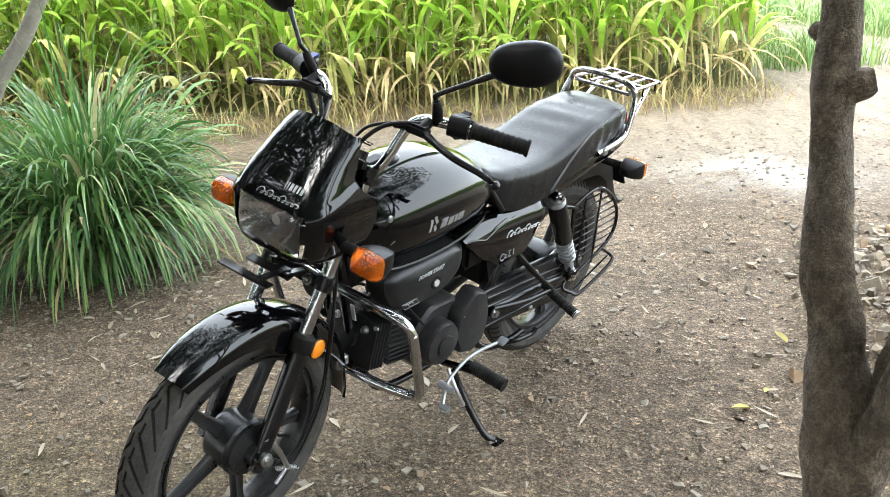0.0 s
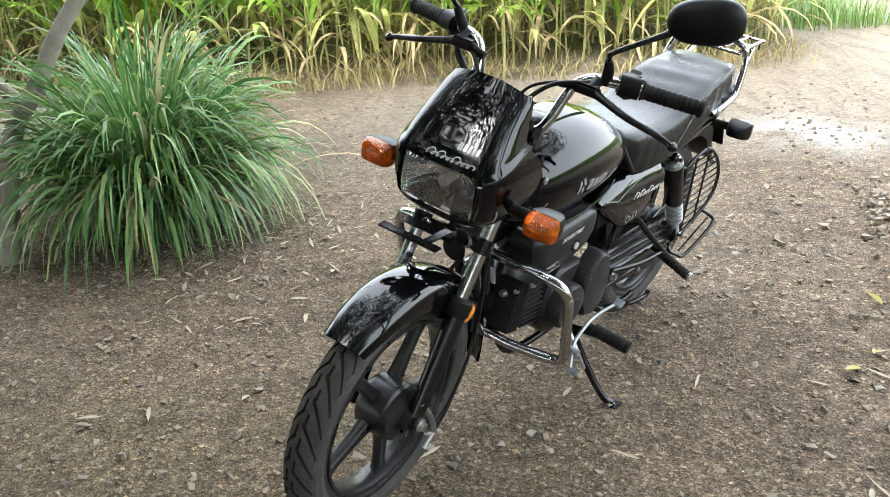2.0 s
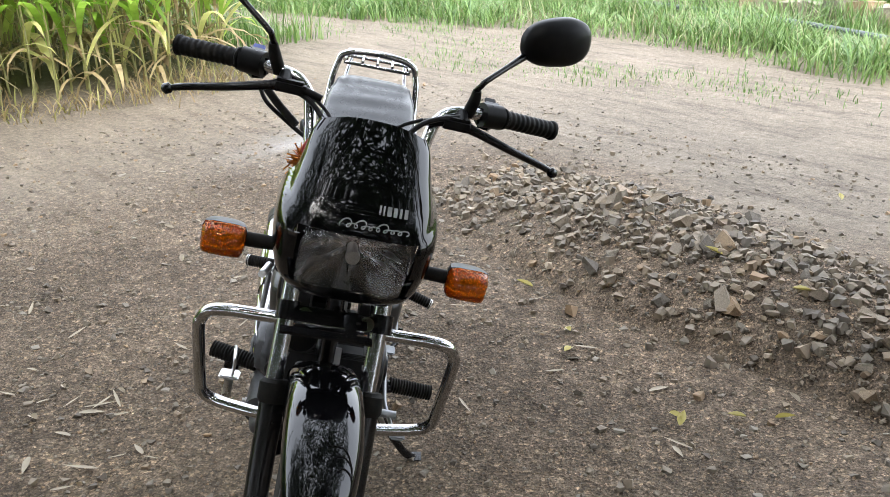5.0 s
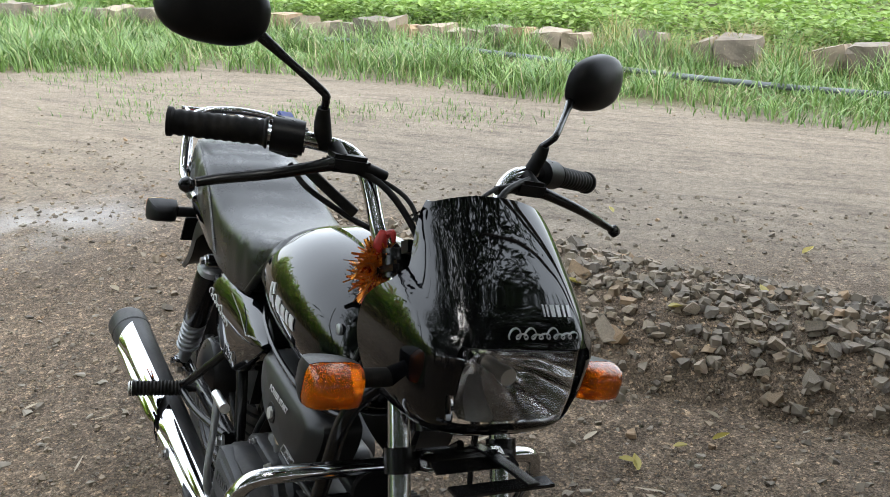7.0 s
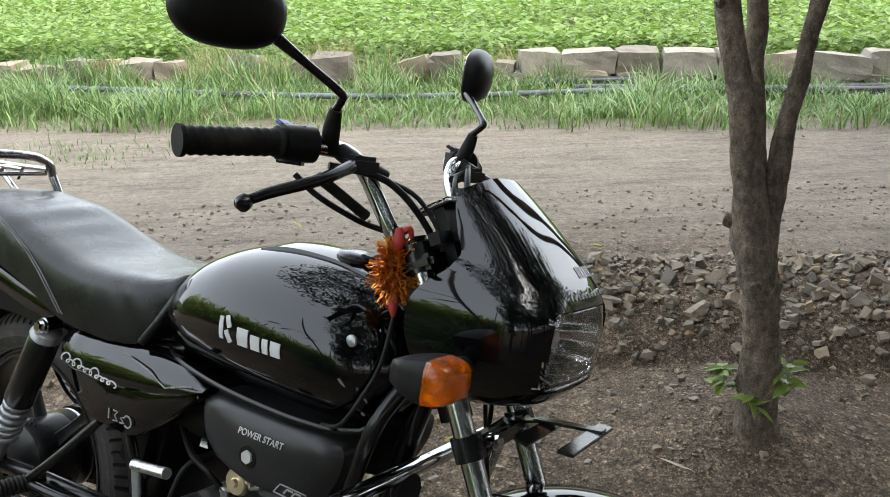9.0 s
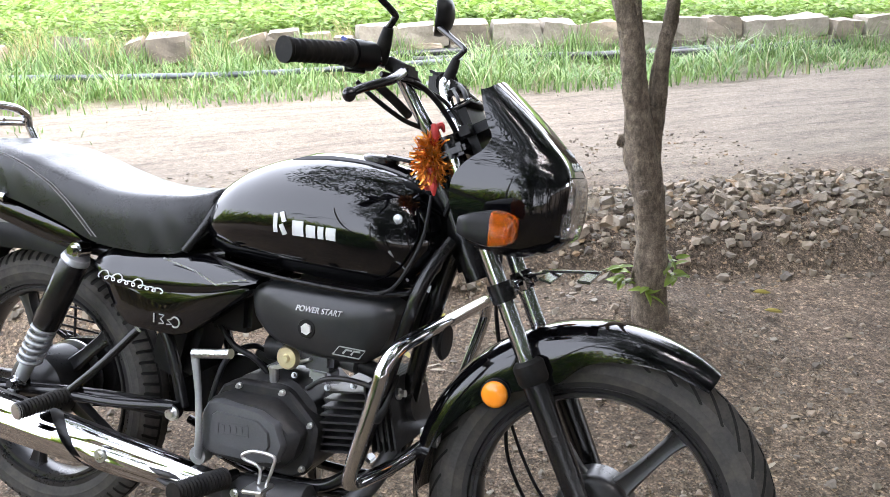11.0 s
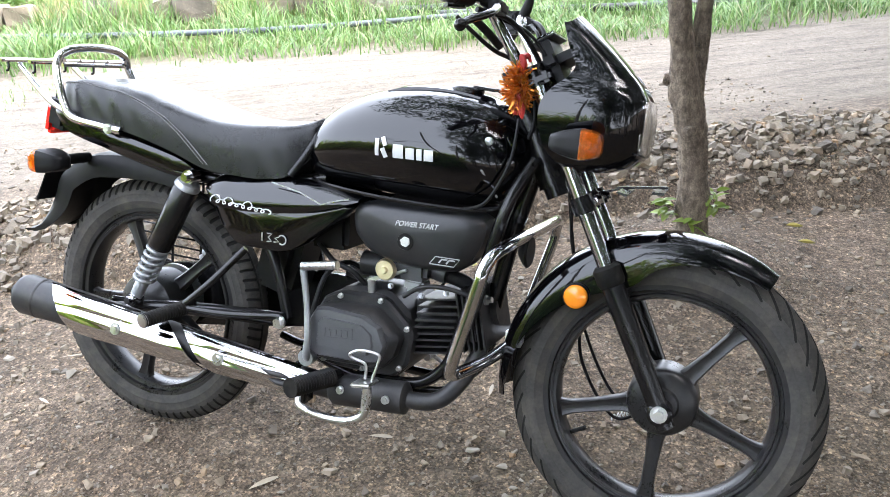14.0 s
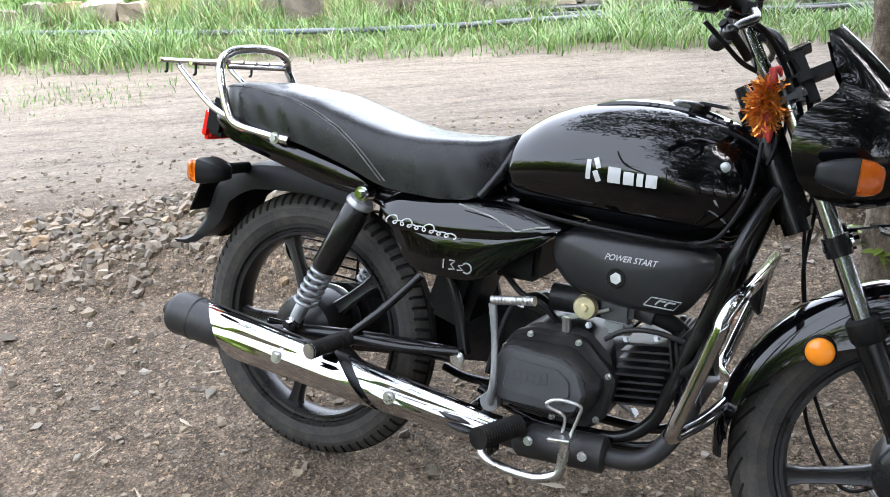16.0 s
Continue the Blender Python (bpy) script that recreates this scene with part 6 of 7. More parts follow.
for s in (1, -1):
    nub = lathe([(0, 0.0085), (0.004, 0.0085), (0.006, 0.004), (0.006, 0.0)], 18)
    part("cap_plug", moved((nub[0] * (1, s, 1), [tuple(f)[::s] for f in nub[1]]), (0.868, s * (tank_side(0.868, 0.485) + 0.000), 0.485)), M_GREYMETAL, tank, "round grey plug", 40)
    # maker's mark as plain strokes: a split flag and four rounded blocks
    def flank_strip(path, w):
        ys = [s * (tank_side(x, z) + 0.0003) for x, z in path]
        return strip(path, ys, w, 0.0016, s)
    fx = (lambda v: v) if s < 0 else (lambda v: 1.405 - v)
    dz = 0.0 if s < 0 else -0.012
    run = lambda xa, za, xb, zb: [(fx(xa + (xb - xa) * k / 4), za + dz + (zb - za) * k / 4) for k in range(5)]
    bits = [flank_strip(run(0.646, 0.438, 0.646, 0.472), 0.008), flank_strip(run(0.658, 0.476, 0.665, 0.459), 0.009), flank_strip(run(0.658, 0.454, 0.666, 0.436), 0.009)]
    for xc, wb, hb in ((0.693, 0.022, 0.027), (0.7185, 0.018, 0.022), (0.738, 0.011, 0.022), (0.7575, 0.019, 0.022)):
        bits.append(flank_strip(run(xc, 0.437, xc, 0.437 + hb), wb))
    for bit in bits:
        part("emblem_block", bit, M_WHITE if s < 0 else M_SILVER, tank, "white block of the maker's mark", 20)
    part("flank_trim", flank_strip([(0.86, 0.43), (0.885, 0.375)], 0.004), M_SILVER, tank, "", 20)

# ---------- motorcycle: seat ----------
# along x: top, bottom edge, half width
SEAT = [(-0.232, 0.498, 0.478, 0.060), (-0.215, 0.520, 0.468, 0.088), (-0.17, 0.532, 0.452, 0.110), (-0.08, 0.531, 0.432, 0.122), (0.0, 0.524, 0.425, 0.128), (0.08, 0.504, 0.408, 0.131), (0.15, 0.486, 0.388, 0.132), (0.22, 0.473, 0.365, 0.132), (0.30, 0.470, 0.358, 0.130), (0.37, 0.474, 0.358, 0.124), (0.42, 0.478, 0.368, 0.116), (0.455, 0.486, 0.395, 0.102), (0.485, 0.497, 0.43, 0.085), (0.505, 0.500, 0.468, 0.05)]


def seat_ring(x, k=1.0):
    top, bot, w_ = spline(SEAT, x)
    out = []
    prof = [(1.0, 0.0), (1.0, 0.25), (0.995, 0.5), (0.975, 0.72), (0.93, 0.87), (0.84, 0.955), (0.65, 0.985), (0.35, 1.0), (0, 1.0)]
    pts = prof + [(-a, b) for a, b in prof[-2::-1]]
    for a, b in pts:
        # slack folds where the cover is pulled over the tail and round the front
        slack = math.exp(-((x + 0.07) / 0.11) ** 2) + 0.7 * math.exp(-((x - 0.40) / 0.06) ** 2)
        fold = 0.0026 * slack * math.sin(2 * math.pi * (x / 0.062 + 0.9 * b * (1 if a > 0 else 1.2))) * math.sin(math.pi * min(1.0, b * 1.05)) * abs(a) ** 2
        sag = 0.0018 * math.exp(-((x + 0.02) / 0.14) ** 2) * math.sin(2 * math.pi * (x / 0.075 + 0.35 * a)) * (1 - abs(a)) * (1 if b > 0.9 else 0)
        out.append((x, (w_ * abs(a) * k + fold) * (1 if a >= 0 else -1), bot + (top - bot) * b + sag))
    out += [(x, -w_ * 0.7, bot - 0.002), (x, 0, bot - 0.002), (x, w_ * 0.7, bot - 0.002)]
    return out


sxs = np.concatenate([np.linspace(-0.232, -0.19, 6), np.linspace(-0.182, 0.46, 100), np.linspace(0.47, 0.505, 5)])
seat = part("seat", loft([seat_ring(x) for x in sxs]), M_SEAT, None, "long black vinyl dual seat", 60)


def seat_surface(x, b):
    top, bot, w_ = spline(SEAT, x)
    f = np.interp(b, [0, 0.25, 0.5, 0.72, 0.87, 0.955, 0.985], [1.0, 1.0, 0.995, 0.975, 0.93, 0.84, 0.65])
    return (x, w_ * f, bot + (top - bot) * b)


for s in (1, -1):
    line = [(-0.21, 0.90), (-0.12, 0.90), (-0.03, 0.86), (0.05, 0.80), (0.11, 0.70), (0.155, 0.52), (0.195, 0.30), (0.235, 0.05)]
    pts = []
    for i in range(len(line) - 1):
        for k in range(5):
            u = k / 5
            pts.append(seat_surface(line[i][0] * (1 - u) + line[i + 1][0] * u, line[i][1] * (1 - u) + line[i + 1][1] * u))
    part("piping", tube([(p[0], s * p[1], p[2]) for p in pts], 0.0028, 6, True, False), M_SEAT, seat, "", 60)
    stitches = []
    for i in range(0, len(pts) - 1):
        for u, aside in ((0.1, 0.006), (0.6, 0.006), (0.1, -0.005), (0.6, -0.005)):
            a, b = np.array(pts[i]), np.array(pts[i + 1])
            p, q = a + (b - a) * u, a + (b - a) * (u + 0.3)
            stitches.append(tube([(p[0] - aside, s * (p[1] + 0.0016), p[2]), (q[0] - aside, s * (q[1] + 0.0016), q[2])], 0.0011, 5, True, False))
    part("stitching", joined(stitches), M_THREAD, seat, "pale grey stitching", 60)
part("welt", tube([(0.433, 0.118, 0.372), (0.465, 0.108, 0.42), (0.487, 0.088, 0.468), (0.497, 0.05, 0.50), (0.50, 0, 0.508), (0.497, -0.05, 0.50), (0.487, -0.088, 0.468), (0.465, -0.108, 0.42), (0.433, -0.118, 0.372)], 0.008, 10), M_SEAT, seat, "", 60)

# ---------- motorcycle: side panels, tail, air box ----------
for s in (1, -1):
    low = rounded([(0.236, 0.300), (0.27, 0.296), (0.50, 0.312), (0.592, 0.325), (0.51, 0.258), (0.445, 0.212), (0.42, 0.204), (0.305, 0.205), (0.268, 0.238)], 4, 0.25)
    sp = new("side_panel")
    sp.parent = bike
    sp["label"] = "glossy black side panel with a white flourish"
    shell = []
    for x in np.linspace(0.224, 0.604, 40):
        zt, zb, full = spline([(0.222, 0.338, 0.318, 0.75), (0.245, 0.352, 0.293, 0.95), (0.30, 0.360, 0.284, 1.0), (0.40, 0.366, 0.288, 1.0), (0.50, 0.364, 0.303, 1.0), (0.56, 0.357, 0.318, 0.97), (0.606, 0.345, 0.336, 0.9)], x)
        mid = [(0.088, zt - 0.002), (0.100, zt), (0.111, zt - 0.06 * (zt - zb)), (0.121, zt - 0.18 * (zt - zb)), (0.129, zt - 0.34 * (zt - zb)), (0.135, zt - 0.53 * (zt - zb)), (0.1385, zt - 0.72 * (zt - zb)), (0.139, zt - 0.87 * (zt - zb)), (0.135, zb + 0.02 * (zt - zb)), (0.125, zb), (0.088, zb)]
        shell.append([(x, s * (0.088 + (yy - 0.088) * full), zz) for yy, zz in mid])
    part("upper_shell", loft(shell), M_PAINT, sp, "", 50)
    part("lower_shell", slab(low, s * 0.07, s * 0.124, 0.004, 0.006), M_PAINT, sp, "", 40)
    part("edge_trim", strip([(0.40, 0.356), (0.47, 0.342), (0.52, 0.322), (0.56, 0.335), (0.585, 0.341)], s * 0.1375, 0.003, 0.001, s), M_SILVER, sp, "", 20)
    # a white looping flourish
    line = [((0.247 + a) if s < 0 else (0.425 - a), 0.297 - 0.07 * a + b) for a, b in scribble(0.148, 0.0088, 9, (0, 2, 5), 0.45)]
    part("flourish", strip(line, [s * (0.1385 - 0.010 * max(0.0, (z - 0.310) / 0.03)) for _, z in line], 0.0024, 0.0016, s), M_WHITE, sp, "white looping flourish", 20)
    bx0 = 0.375
    bits = [strip([(bx0, 0.225), (bx0, 0.243)], s * 0.131, 0.003, 0.001, s), strip([(bx0 + 0.012, 0.243), (bx0 + 0.024, 0.243), (bx0 + 0.016, 0.235), (bx0 + 0.024, 0.227), (bx0 + 0.012, 0.225)], s * 0.131, 0.003, 0.001, s),
            strip([(bx0 + 0.030, 0.226), (bx0 + 0.042, 0.228), (bx0 + 0.032, 0.235), (bx0 + 0.042, 0.238)], s * 0.131, 0.0026, 0.001, s),
            strip([(bx0 + 0.050 + 0.010 * math.cos(a), 0.233 + 0.010 * math.sin(a)) for a in np.linspace(-2.2, 2.4, 14)], s * 0.131, 0.003, 0.001, s)]
    for bit in bits:
        part("badge_stroke", bit, M_SILVER, sp, "small silver stroke", 20)
    # tail fairing under the seat
    tail = rounded([(0.205, 0.352), (0.15, 0.378), (0.02, 0.408), (-0.10, 0.432), (-0.20, 0.470), (-0.225, 0.455), (-0.19, 0.410), (-0.11, 0.388), (0.0, 0.370), (0.12, 0.346)], 4, 0.3)
    part("tail_fairing", slab(tail, s * 0.06, s * 0.117, 0.006, 0.004), M_PAINT, None, "glossy black tail fairing", 40)
    air = rounded([(0.585, 0.305), (0.592, 0.330), (0.63, 0.339), (0.76, 0.340), (0.85, 0.338), (0.878, 0.324), (0.872, 0.285), (0.842, 0.230), (0.815, 0.217), (0.71, 0.215), (0.63, 0.232), (0.592, 0.268)], 4, 0.35)
    ab = new("air_box")
    ab.parent = bike
    part("cover", slab(air, s * 0.05, s * 0.128, 0.016, 0.012, 7), M_AIRBOX, ab, "matt black air box cover", 45)
    part("screw", bolt((0.718, s * 0.139, 0.272), 0.0105, (0, s, 0), 0.006), M_ZINC, ab, "", 30)
    part("screw_collar", moved(spun(lathe([(0, 0.019), (0.004, 0.017), (0.004, 0.012)], 24), 0 if s > 0 else 180, 0, 0), (0.717, s * 0.137, 0.272)), M_PLASTIC, ab, "", 40)
    part("badge", joined([strip([(0.770, 0.234), (0.822, 0.234), (0.834, 0.250), (0.782, 0.250), (0.770, 0.234)], s * 0.135, 0.002, 0.001, s), strip([(0.79, 0.238), (0.796, 0.246), (0.808, 0.246)], s * 0.135, 0.003, 0.001, s), strip([(0.806, 0.238), (0.812, 0.246), (0.824, 0.246)], s * 0.135, 0.003, 0.001, s)]), M_SILVER, ab, "small silver badge as plain strokes", 20)
    fc = bpy.data.curves.new("lettering", "FONT")
    fc.body, fc.size, fc.extrude, fc.align_x, fc.shear = "POWER START", 0.0155, 0.0006, "CENTER", 0.35
    fo = bpy.data.objects.new("lettering_source", fc)
    fm = bpy.data.meshes.new_from_object(fo)
    bpy.data.objects.remove(fo)
    TV = np.array([v.co[:] for v in fm.vertices])
    TF = [tuple(p.vertices) for p in fm.polygons]
    sx_ = 0.094 / (TV[:, 0].max() - TV[:, 0].min())
    W = np.stack([(0.738 + TV[:, 0] * sx_ * -s), s * (0.1402 + TV[:, 2]), 0.303 + TV[:, 1] + TV[:, 0] * sx_ * 0.02], -1)
    part("lettering", (W, TF), M_WHITE, ab, "white words POWER START", 20)

part("tail_lamp_body", box((-0.268, 0, 0.445), (0.06, 0.13, 0.085), 0.012, (0, 12, 0)), M_PLASTIC)
part("tail_lamp", joined([box((-0.298, 0, 0.428), (0.03, 0.12, 0.075), 0.010, (0, 12, 0))]), M_REDLENS, None, "red tail lamp")

# rear fender: an arching trough, its tip flared
REAR_ARC = [(0, 0.16, 0.345), (0.12, 0.04, 0.366), (0.25, -0.11, 0.362), (0.42, -0.20, 0.340), (0.55, -0.258, 0.300), (0.72, -0.286, 0.235), (0.85, -0.312, 0.190), (0.94, -0.345, 0.156), (1.0, -0.388, 0.142)]
ring_list = []
for i in range(22):
    u = i / 21
    path = spline(REAR_ARC, u)
    x, z = path
    nxt = spline(REAR_ARC, min(u + 0.02, 1.0))
    prv = spline(REAR_ARC, max(u - 0.02, 0.0))
    d = np.array(nxt) - np.array(prv)
    d = d / np.linalg.norm(d)
    inw = np.array([-d[1], d[0]])
    if inw[1] > 0:
        inw = -inw
    w_ = 0.068 if u < 0.9 else 0.068 - 0.01 * (u - 0.9) * 10
    side = 0.056 * (1 - max(0, (u - 0.6) / 0.4) ** 2) + 0.003
    out = []
    for y, k in ((-1, side), (-1, side * 0.4), (-0.9, 0.006), (-0.5, 0), (0, -0.002), (0.5, 0), (0.9, 0.006), (1, side * 0.4), (1, side), (0.96, side), (0.96, side * 0.4), (0.86, 0.010), (0.5, 0.004), (0, 0.002), (-0.5, 0.004), (-0.86, 0.010), (-0.96, side * 0.4), (-0.96, side)):
        out.append((x + inw[0] * k, y * w_, z + inw[1] * k))
    ring_list.append(out)
rear_fender = part("rear_fender", loft(ring_list), M_PLASTIC, None, "matt black rear fender", 45)
part("plate_holder", box((-0.300, 0, 0.262), (0.006, 0.17, 0.08), 0.002, (0, 25, 0)), M_PLASTIC, rear_fender)

# ---------- motorcycle: grab rail and carrier ----------
carrier = new("rear_carrier")
carrier.parent = bike
carrier["label"] = "chrome grab rail with a flat luggage rack"
for s in (1, -1):
    part("grab_rail", tube([(-0.01, s * 0.128, 0.425), (-0.075, s * 0.132, 0.432), (-0.15, s * 0.132, 0.445), (-0.175, s * 0.130, 0.475), (-0.194, s * 0.126, 0.52), (-0.208, s * 0.118, 0.556)], 0.0095, 14), M_CHROME, carrier, "", 50)
    part("strut", tube([(-0.16, s * 0.125, 0.452), (-0.25, s * 0.10, 0.475), (-0.345, s * 0.085, 0.54), (-0.36, s * 0.085, 0.558)], 0.0065, 10), M_CHROME, carrier, "", 50)
    part("rack_rail", tube([(-0.20, s * 0.10, 0.572), (-0.30, s * 0.095, 0.566), (-0.405, s * 0.09, 0.562)], 0.0055, 10), M_CHROME, carrier, "", 50)
    part("mount_bolt", bolt((-0.04, s * 0.138, 0.428), 0.008, (0, s, 0)), M_STEEL, carrier, "", 30)
part("top_hoop", tube([(-0.208, 0.118, 0.555), (-0.208, 0.111, 0.578), (-0.206, 0.094, 0.590), (-0.203, 0.066, 0.599), (-0.200, 0.0, 0.604), (-0.203, -0.066, 0.599), (-0.206, -0.094, 0.590), (-0.208, -0.111, 0.578), (-0.208, -0.118, 0.555)], 0.0095, 14), M_CHROME, carrier, "", 50)
for y in (-0.045, 0.0, 0.045):
    part("rack_bar", tube([(-0.206, y, 0.571), (-0.30, y, 0.566), (-0.405, y, 0.561)], 0.0045, 8), M_CHROME, carrier, "", 50)
for x in (-0.405, -0.31, -0.206):
    part("cross_bar", tube([(x, -0.10, 0.562), (x, 0.10, 0.562)], 0.0055, 8, True, False), M_CHROME, carrier, "", 50)
for x, y in ((-0.39, -0.09), (-0.30, -0.095), (-0.39, 0.09), (-0.30, 0.095)):
    part("hook", tube([(x, y, 0.56), (x, y, 0.54), (x - 0.006, y, 0.536)], 0.003, 6), M_FRAME, carrier, "", 50)

# ---------- motorcycle: frame ----------
frame_bits = [
    ("backbone", [(0.94, 0, 0.50), (0.75, 0, 0.43), (0.5, 0, 0.37), (0.3, 0, 0.36)], 0.022),
    ("down_tube", [(0.945, 0, 0.47), (0.90, 0, 0.30), (0.865, 0, 0.12), (0.85, 0, 0.02)], 0.018),
    ("down_tube", [(0.945, -0.05, 0.45), (0.915, -0.098, 0.375), (0.873, -0.10, 0.228), (0.826, -0.10, 0.065), (0.805, -0.10, 0.012), (0.76, -0.10, -0.028), (0.70, -0.098, -0.042), (0.60, -0.09, -0.05)], 0.0125),
    ("seat_rail", [(0.5, 0.075, 0.37), (0.3, 0.085, 0.34), (0.1, 0.085, 0.345), (-0.15, 0.08, 0.40)], 0.012),
    ("seat_rail", [(0.5, -0.075, 0.37), (0.3, -0.085, 0.34), (0.1, -0.085, 0.345), (-0.15, -0.08, 0.40)], 0.012),
    ("rear_tube", [(0.42, 0.09, 0.05), (0.38, 0.09, 0.18), (0.30, 0.088, 0.30)], 0.012),
    ("rear_tube", [(0.42, -0.09, 0.05), (0.38, -0.09, 0.18), (0.30, -0.088, 0.30)], 0.012),
    ("cradle_tube", [(0.86, 0.03, 0.04), (0.80, 0.05, -0.055), (0.6, 0.06, -0.065), (0.45, 0.07, -0.02)], 0.010),
    ("cradle_tube", [(0.86, -0.03, 0.04), (0.80, -0.05, -0.055), (0.6, -0.06, -0.065), (0.45, -0.07, -0.02)], 0.010),
]
for nm, pts, r_ in frame_bits:
    part(nm, tube(pts, r_, 12), M_FRAME, None, "", 50)
part("head_tube", tube([(1.175 - 0.40 * 0.4986, 0, 0.40), (1.175 - 0.585 * 0.4986, 0, 0.585)], 0.031, 20, True, False), M_FRAME, None, "", 40, True)
part("horn", joined([moved(spun(lathe([(0, 0.012), (0.014, 0.03), (0.02, 0.034), (0.024, 0.03), (0.024, 0.0)], 24, "x"), 0, 0, 0), (0.93, -0.055, 0.27))]), M_PLASTIC, None, "", 40)
swing = new("swingarm")
swing.parent = bike
for s in (1, -1):
    part("arm", tube([(0.42, s * 0.105, 0.048), (0.2, s * 0.107, 0.035), (0.0, s * 0.105, 0.01), (-0.045, s * 0.105, 0.004)], [0.017, 0.0165, 0.016, 0.015], 14), M_FRAME, swing, "", 50)
    part("axle_plate", box((-0.01, s * 0.108, 0.008), (0.10, 0.012, 0.04), 0.005), M_FRAME, swing, "", 40)
    part("axle_nut", bolt((0.0, s * 0.116, 0.005), 0.012, (0, s, 0), 0.014), M_STEEL, swing, "", 30)
    part("pivot_bolt", bolt((0.42, s * 0.126, 0.048), 0.010, (0, s, 0), 0.010), M_STEEL, swing, "", 30)
    # hangers for the passenger's rests
    part("hanger", joined([tube([(0.315, s * 0.105, 0.195), (0.25, s * 0.14, 0.115), (0.19, s * 0.16, 0.055)], 0.009, 10), tube([(0.42, s * 0.12, 0.06), (0.3, s * 0.15, 0.052), (0.19, s * 0.16, 0.05)], 0.0085, 10)]), M_FRAME, None, "", 50)
    # shocks
    sh = new("shock_absorber")
    sh.parent = bike
    sh["label"] = "black twin shock with a grey coil spring"
    top_, bot_ = np.array((0.182, s * 0.122, 0.342)), np.array((0.022, s * 0.122, 0.036))
    ax = (top_ - bot_) / np.linalg.norm(top_ - bot_)
    L = np.linalg.norm(top_ - bot_)
    at = lambda u: tuple(bot_ + ax * u * L)
    part("body", tube([at(0.44), at(0.455), at(0.90), at(0.925)], [0.026, 0.0285, 0.0285, 0.024], 20, True, False), M_FRAME, sh, "", 40)
    part("cap", tube([at(0.915), at(0.925), at(0.955), at(0.97)], [0.028, 0.0295, 0.026, 0.014], 20, True, False), M_GREYMETAL, sh, "", 40)
    part("rod", tube([at(0.02), at(0.5)], 0.012, 14, True, False), M_GREYMETAL, sh, "", 40)
    part("lower_mount", tube([at(-0.02), at(0.0), at(0.16), at(0.19)], [0.012, 0.014, 0.016, 0.010], 14, True, False), M_GREYMETAL, sh, "", 40)
    pts = []
    u1 = np.cross(ax, (0, 1, 0))
    u1 = u1 / np.linalg.norm(u1)
    u2 = np.cross(ax, u1)
    for i in range(97):
        a = 2 * math.pi * 6.0 * i / 96
        pts.append(bot_ + ax * L * (0.165 + 0.29 * i / 96) + 0.0225 * (math.cos(a) * u1 + math.sin(a) * u2))
    part("spring", tube(pts, 0.0047, 7, True, False), M_GREYMETAL, sh, "grey coil spring", 60)
    for q in (top_, bot_):
        part("eye", joined([tube([q + (0, -0.014 * s, 0), q + (0, 0.014 * s, 0)], 0.016, 18, True, False), bolt(q + np.array((0, s * 0.018, 0)), 0.009, (0, s, 0), 0.010)]), M_CHROME, sh, "", 35)

# ---------- motorcycle: engine ----------
engine = new("engine")
engine.parent = bike
engine["label"] = "black air-cooled single-cylinder engine"
case = rounded([(0.47, 0.02), (0.50, 0.10), (0.56, 0.145), (0.66, 0.150), (0.71, 0.11), (0.72, 0.06), (0.72, 0.0), (0.69, -0.040), (0.55, -0.045), (0.49, -0.03)], 3, 0.2)
part("crankcase", joined([slab(case, 0.0, 0.09, 0.01), slab(case, 0.0, -0.085, 0.01)]), M_ENGINE, engine, "", 40)
rc = rounded([(0.503, 0.0), (0.507, 0.075), (0.518, 0.103), (0.54, 0.114), (0.65, 0.120), (0.714, 0.068), (0.70, 0.02), (0.675, -0.008), (0.56, -0.012), (0.515, -0.008)], 3, 0.15)
part("clutch_cover", slab(rc, -0.088, -0.146, 0.014, 0.004), M_ENGINE, engine, "matt black right engine cover", 40)
rc2 = rounded([(0.510, 0.012), (0.514, 0.082), (0.527, 0.104), (0.548, 0.110), (0.640, 0.106), (0.678, 0.088), (0.694, 0.050), (0.682, 0.014), (0.64, 0.006), (0.535, 0.004)], 3, 0.12)
part("cover_plate", slab(rc2, -0.136, -0.160, 0.007, 0.002), M_COVER, engine, "dark grey panel of the engine cover", 40)
rc3 = rounded([(0.536, 0.028), (0.540, 0.082), (0.552, 0.092), (0.640, 0.090), (0.664, 0.072), (0.668, 0.046), (0.655, 0.026)], 3, 0.12)
part("cover_boss", slab(rc3, -0.155, -0.166, 0.004, 0.0), M_COVER, engine, "", 40)
frame_path = [(0.557, 0.050), (0.559, 0.072), (0.622, 0.078), (0.624, 0.056), (0.557, 0.050)]
part("raised_frame", strip(frame_path, -0.1662, 0.0022, 0.0012, -1), M_COVER, engine, "", 30)
part("raised_mark", joined([strip([(0.568 + 0.013 * i, 0.056 + 0.0013 * i), (0.569 + 0.013 * i, 0.069 + 0.0013 * i)], -0.1662, 0.007, 0.0012, -1) for i in range(4)]), M_COVER, engine, "", 30)
for x, z in ((0.512, 0.092), (0.56, 0.127), (0.655, 0.131), (0.718, 0.08), (0.705, -0.008), (0.62, -0.024), (0.525, -0.02)):
    part("cover_bolt", bolt((x, -0.108, z), 0.004, (0, -1, 0), 0.008), M_STEEL, engine, "", 30)
rim_ = rounded([(0.495, -0.015), (0.50, 0.085), (0.52, 0.12), (0.55, 0.135), (0.66, 0.140), (0.732, 0.075), (0.722, 0.0), (0.69, -0.032), (0.55, -0.033), (0.51, -0.028)], 3, 0.15)
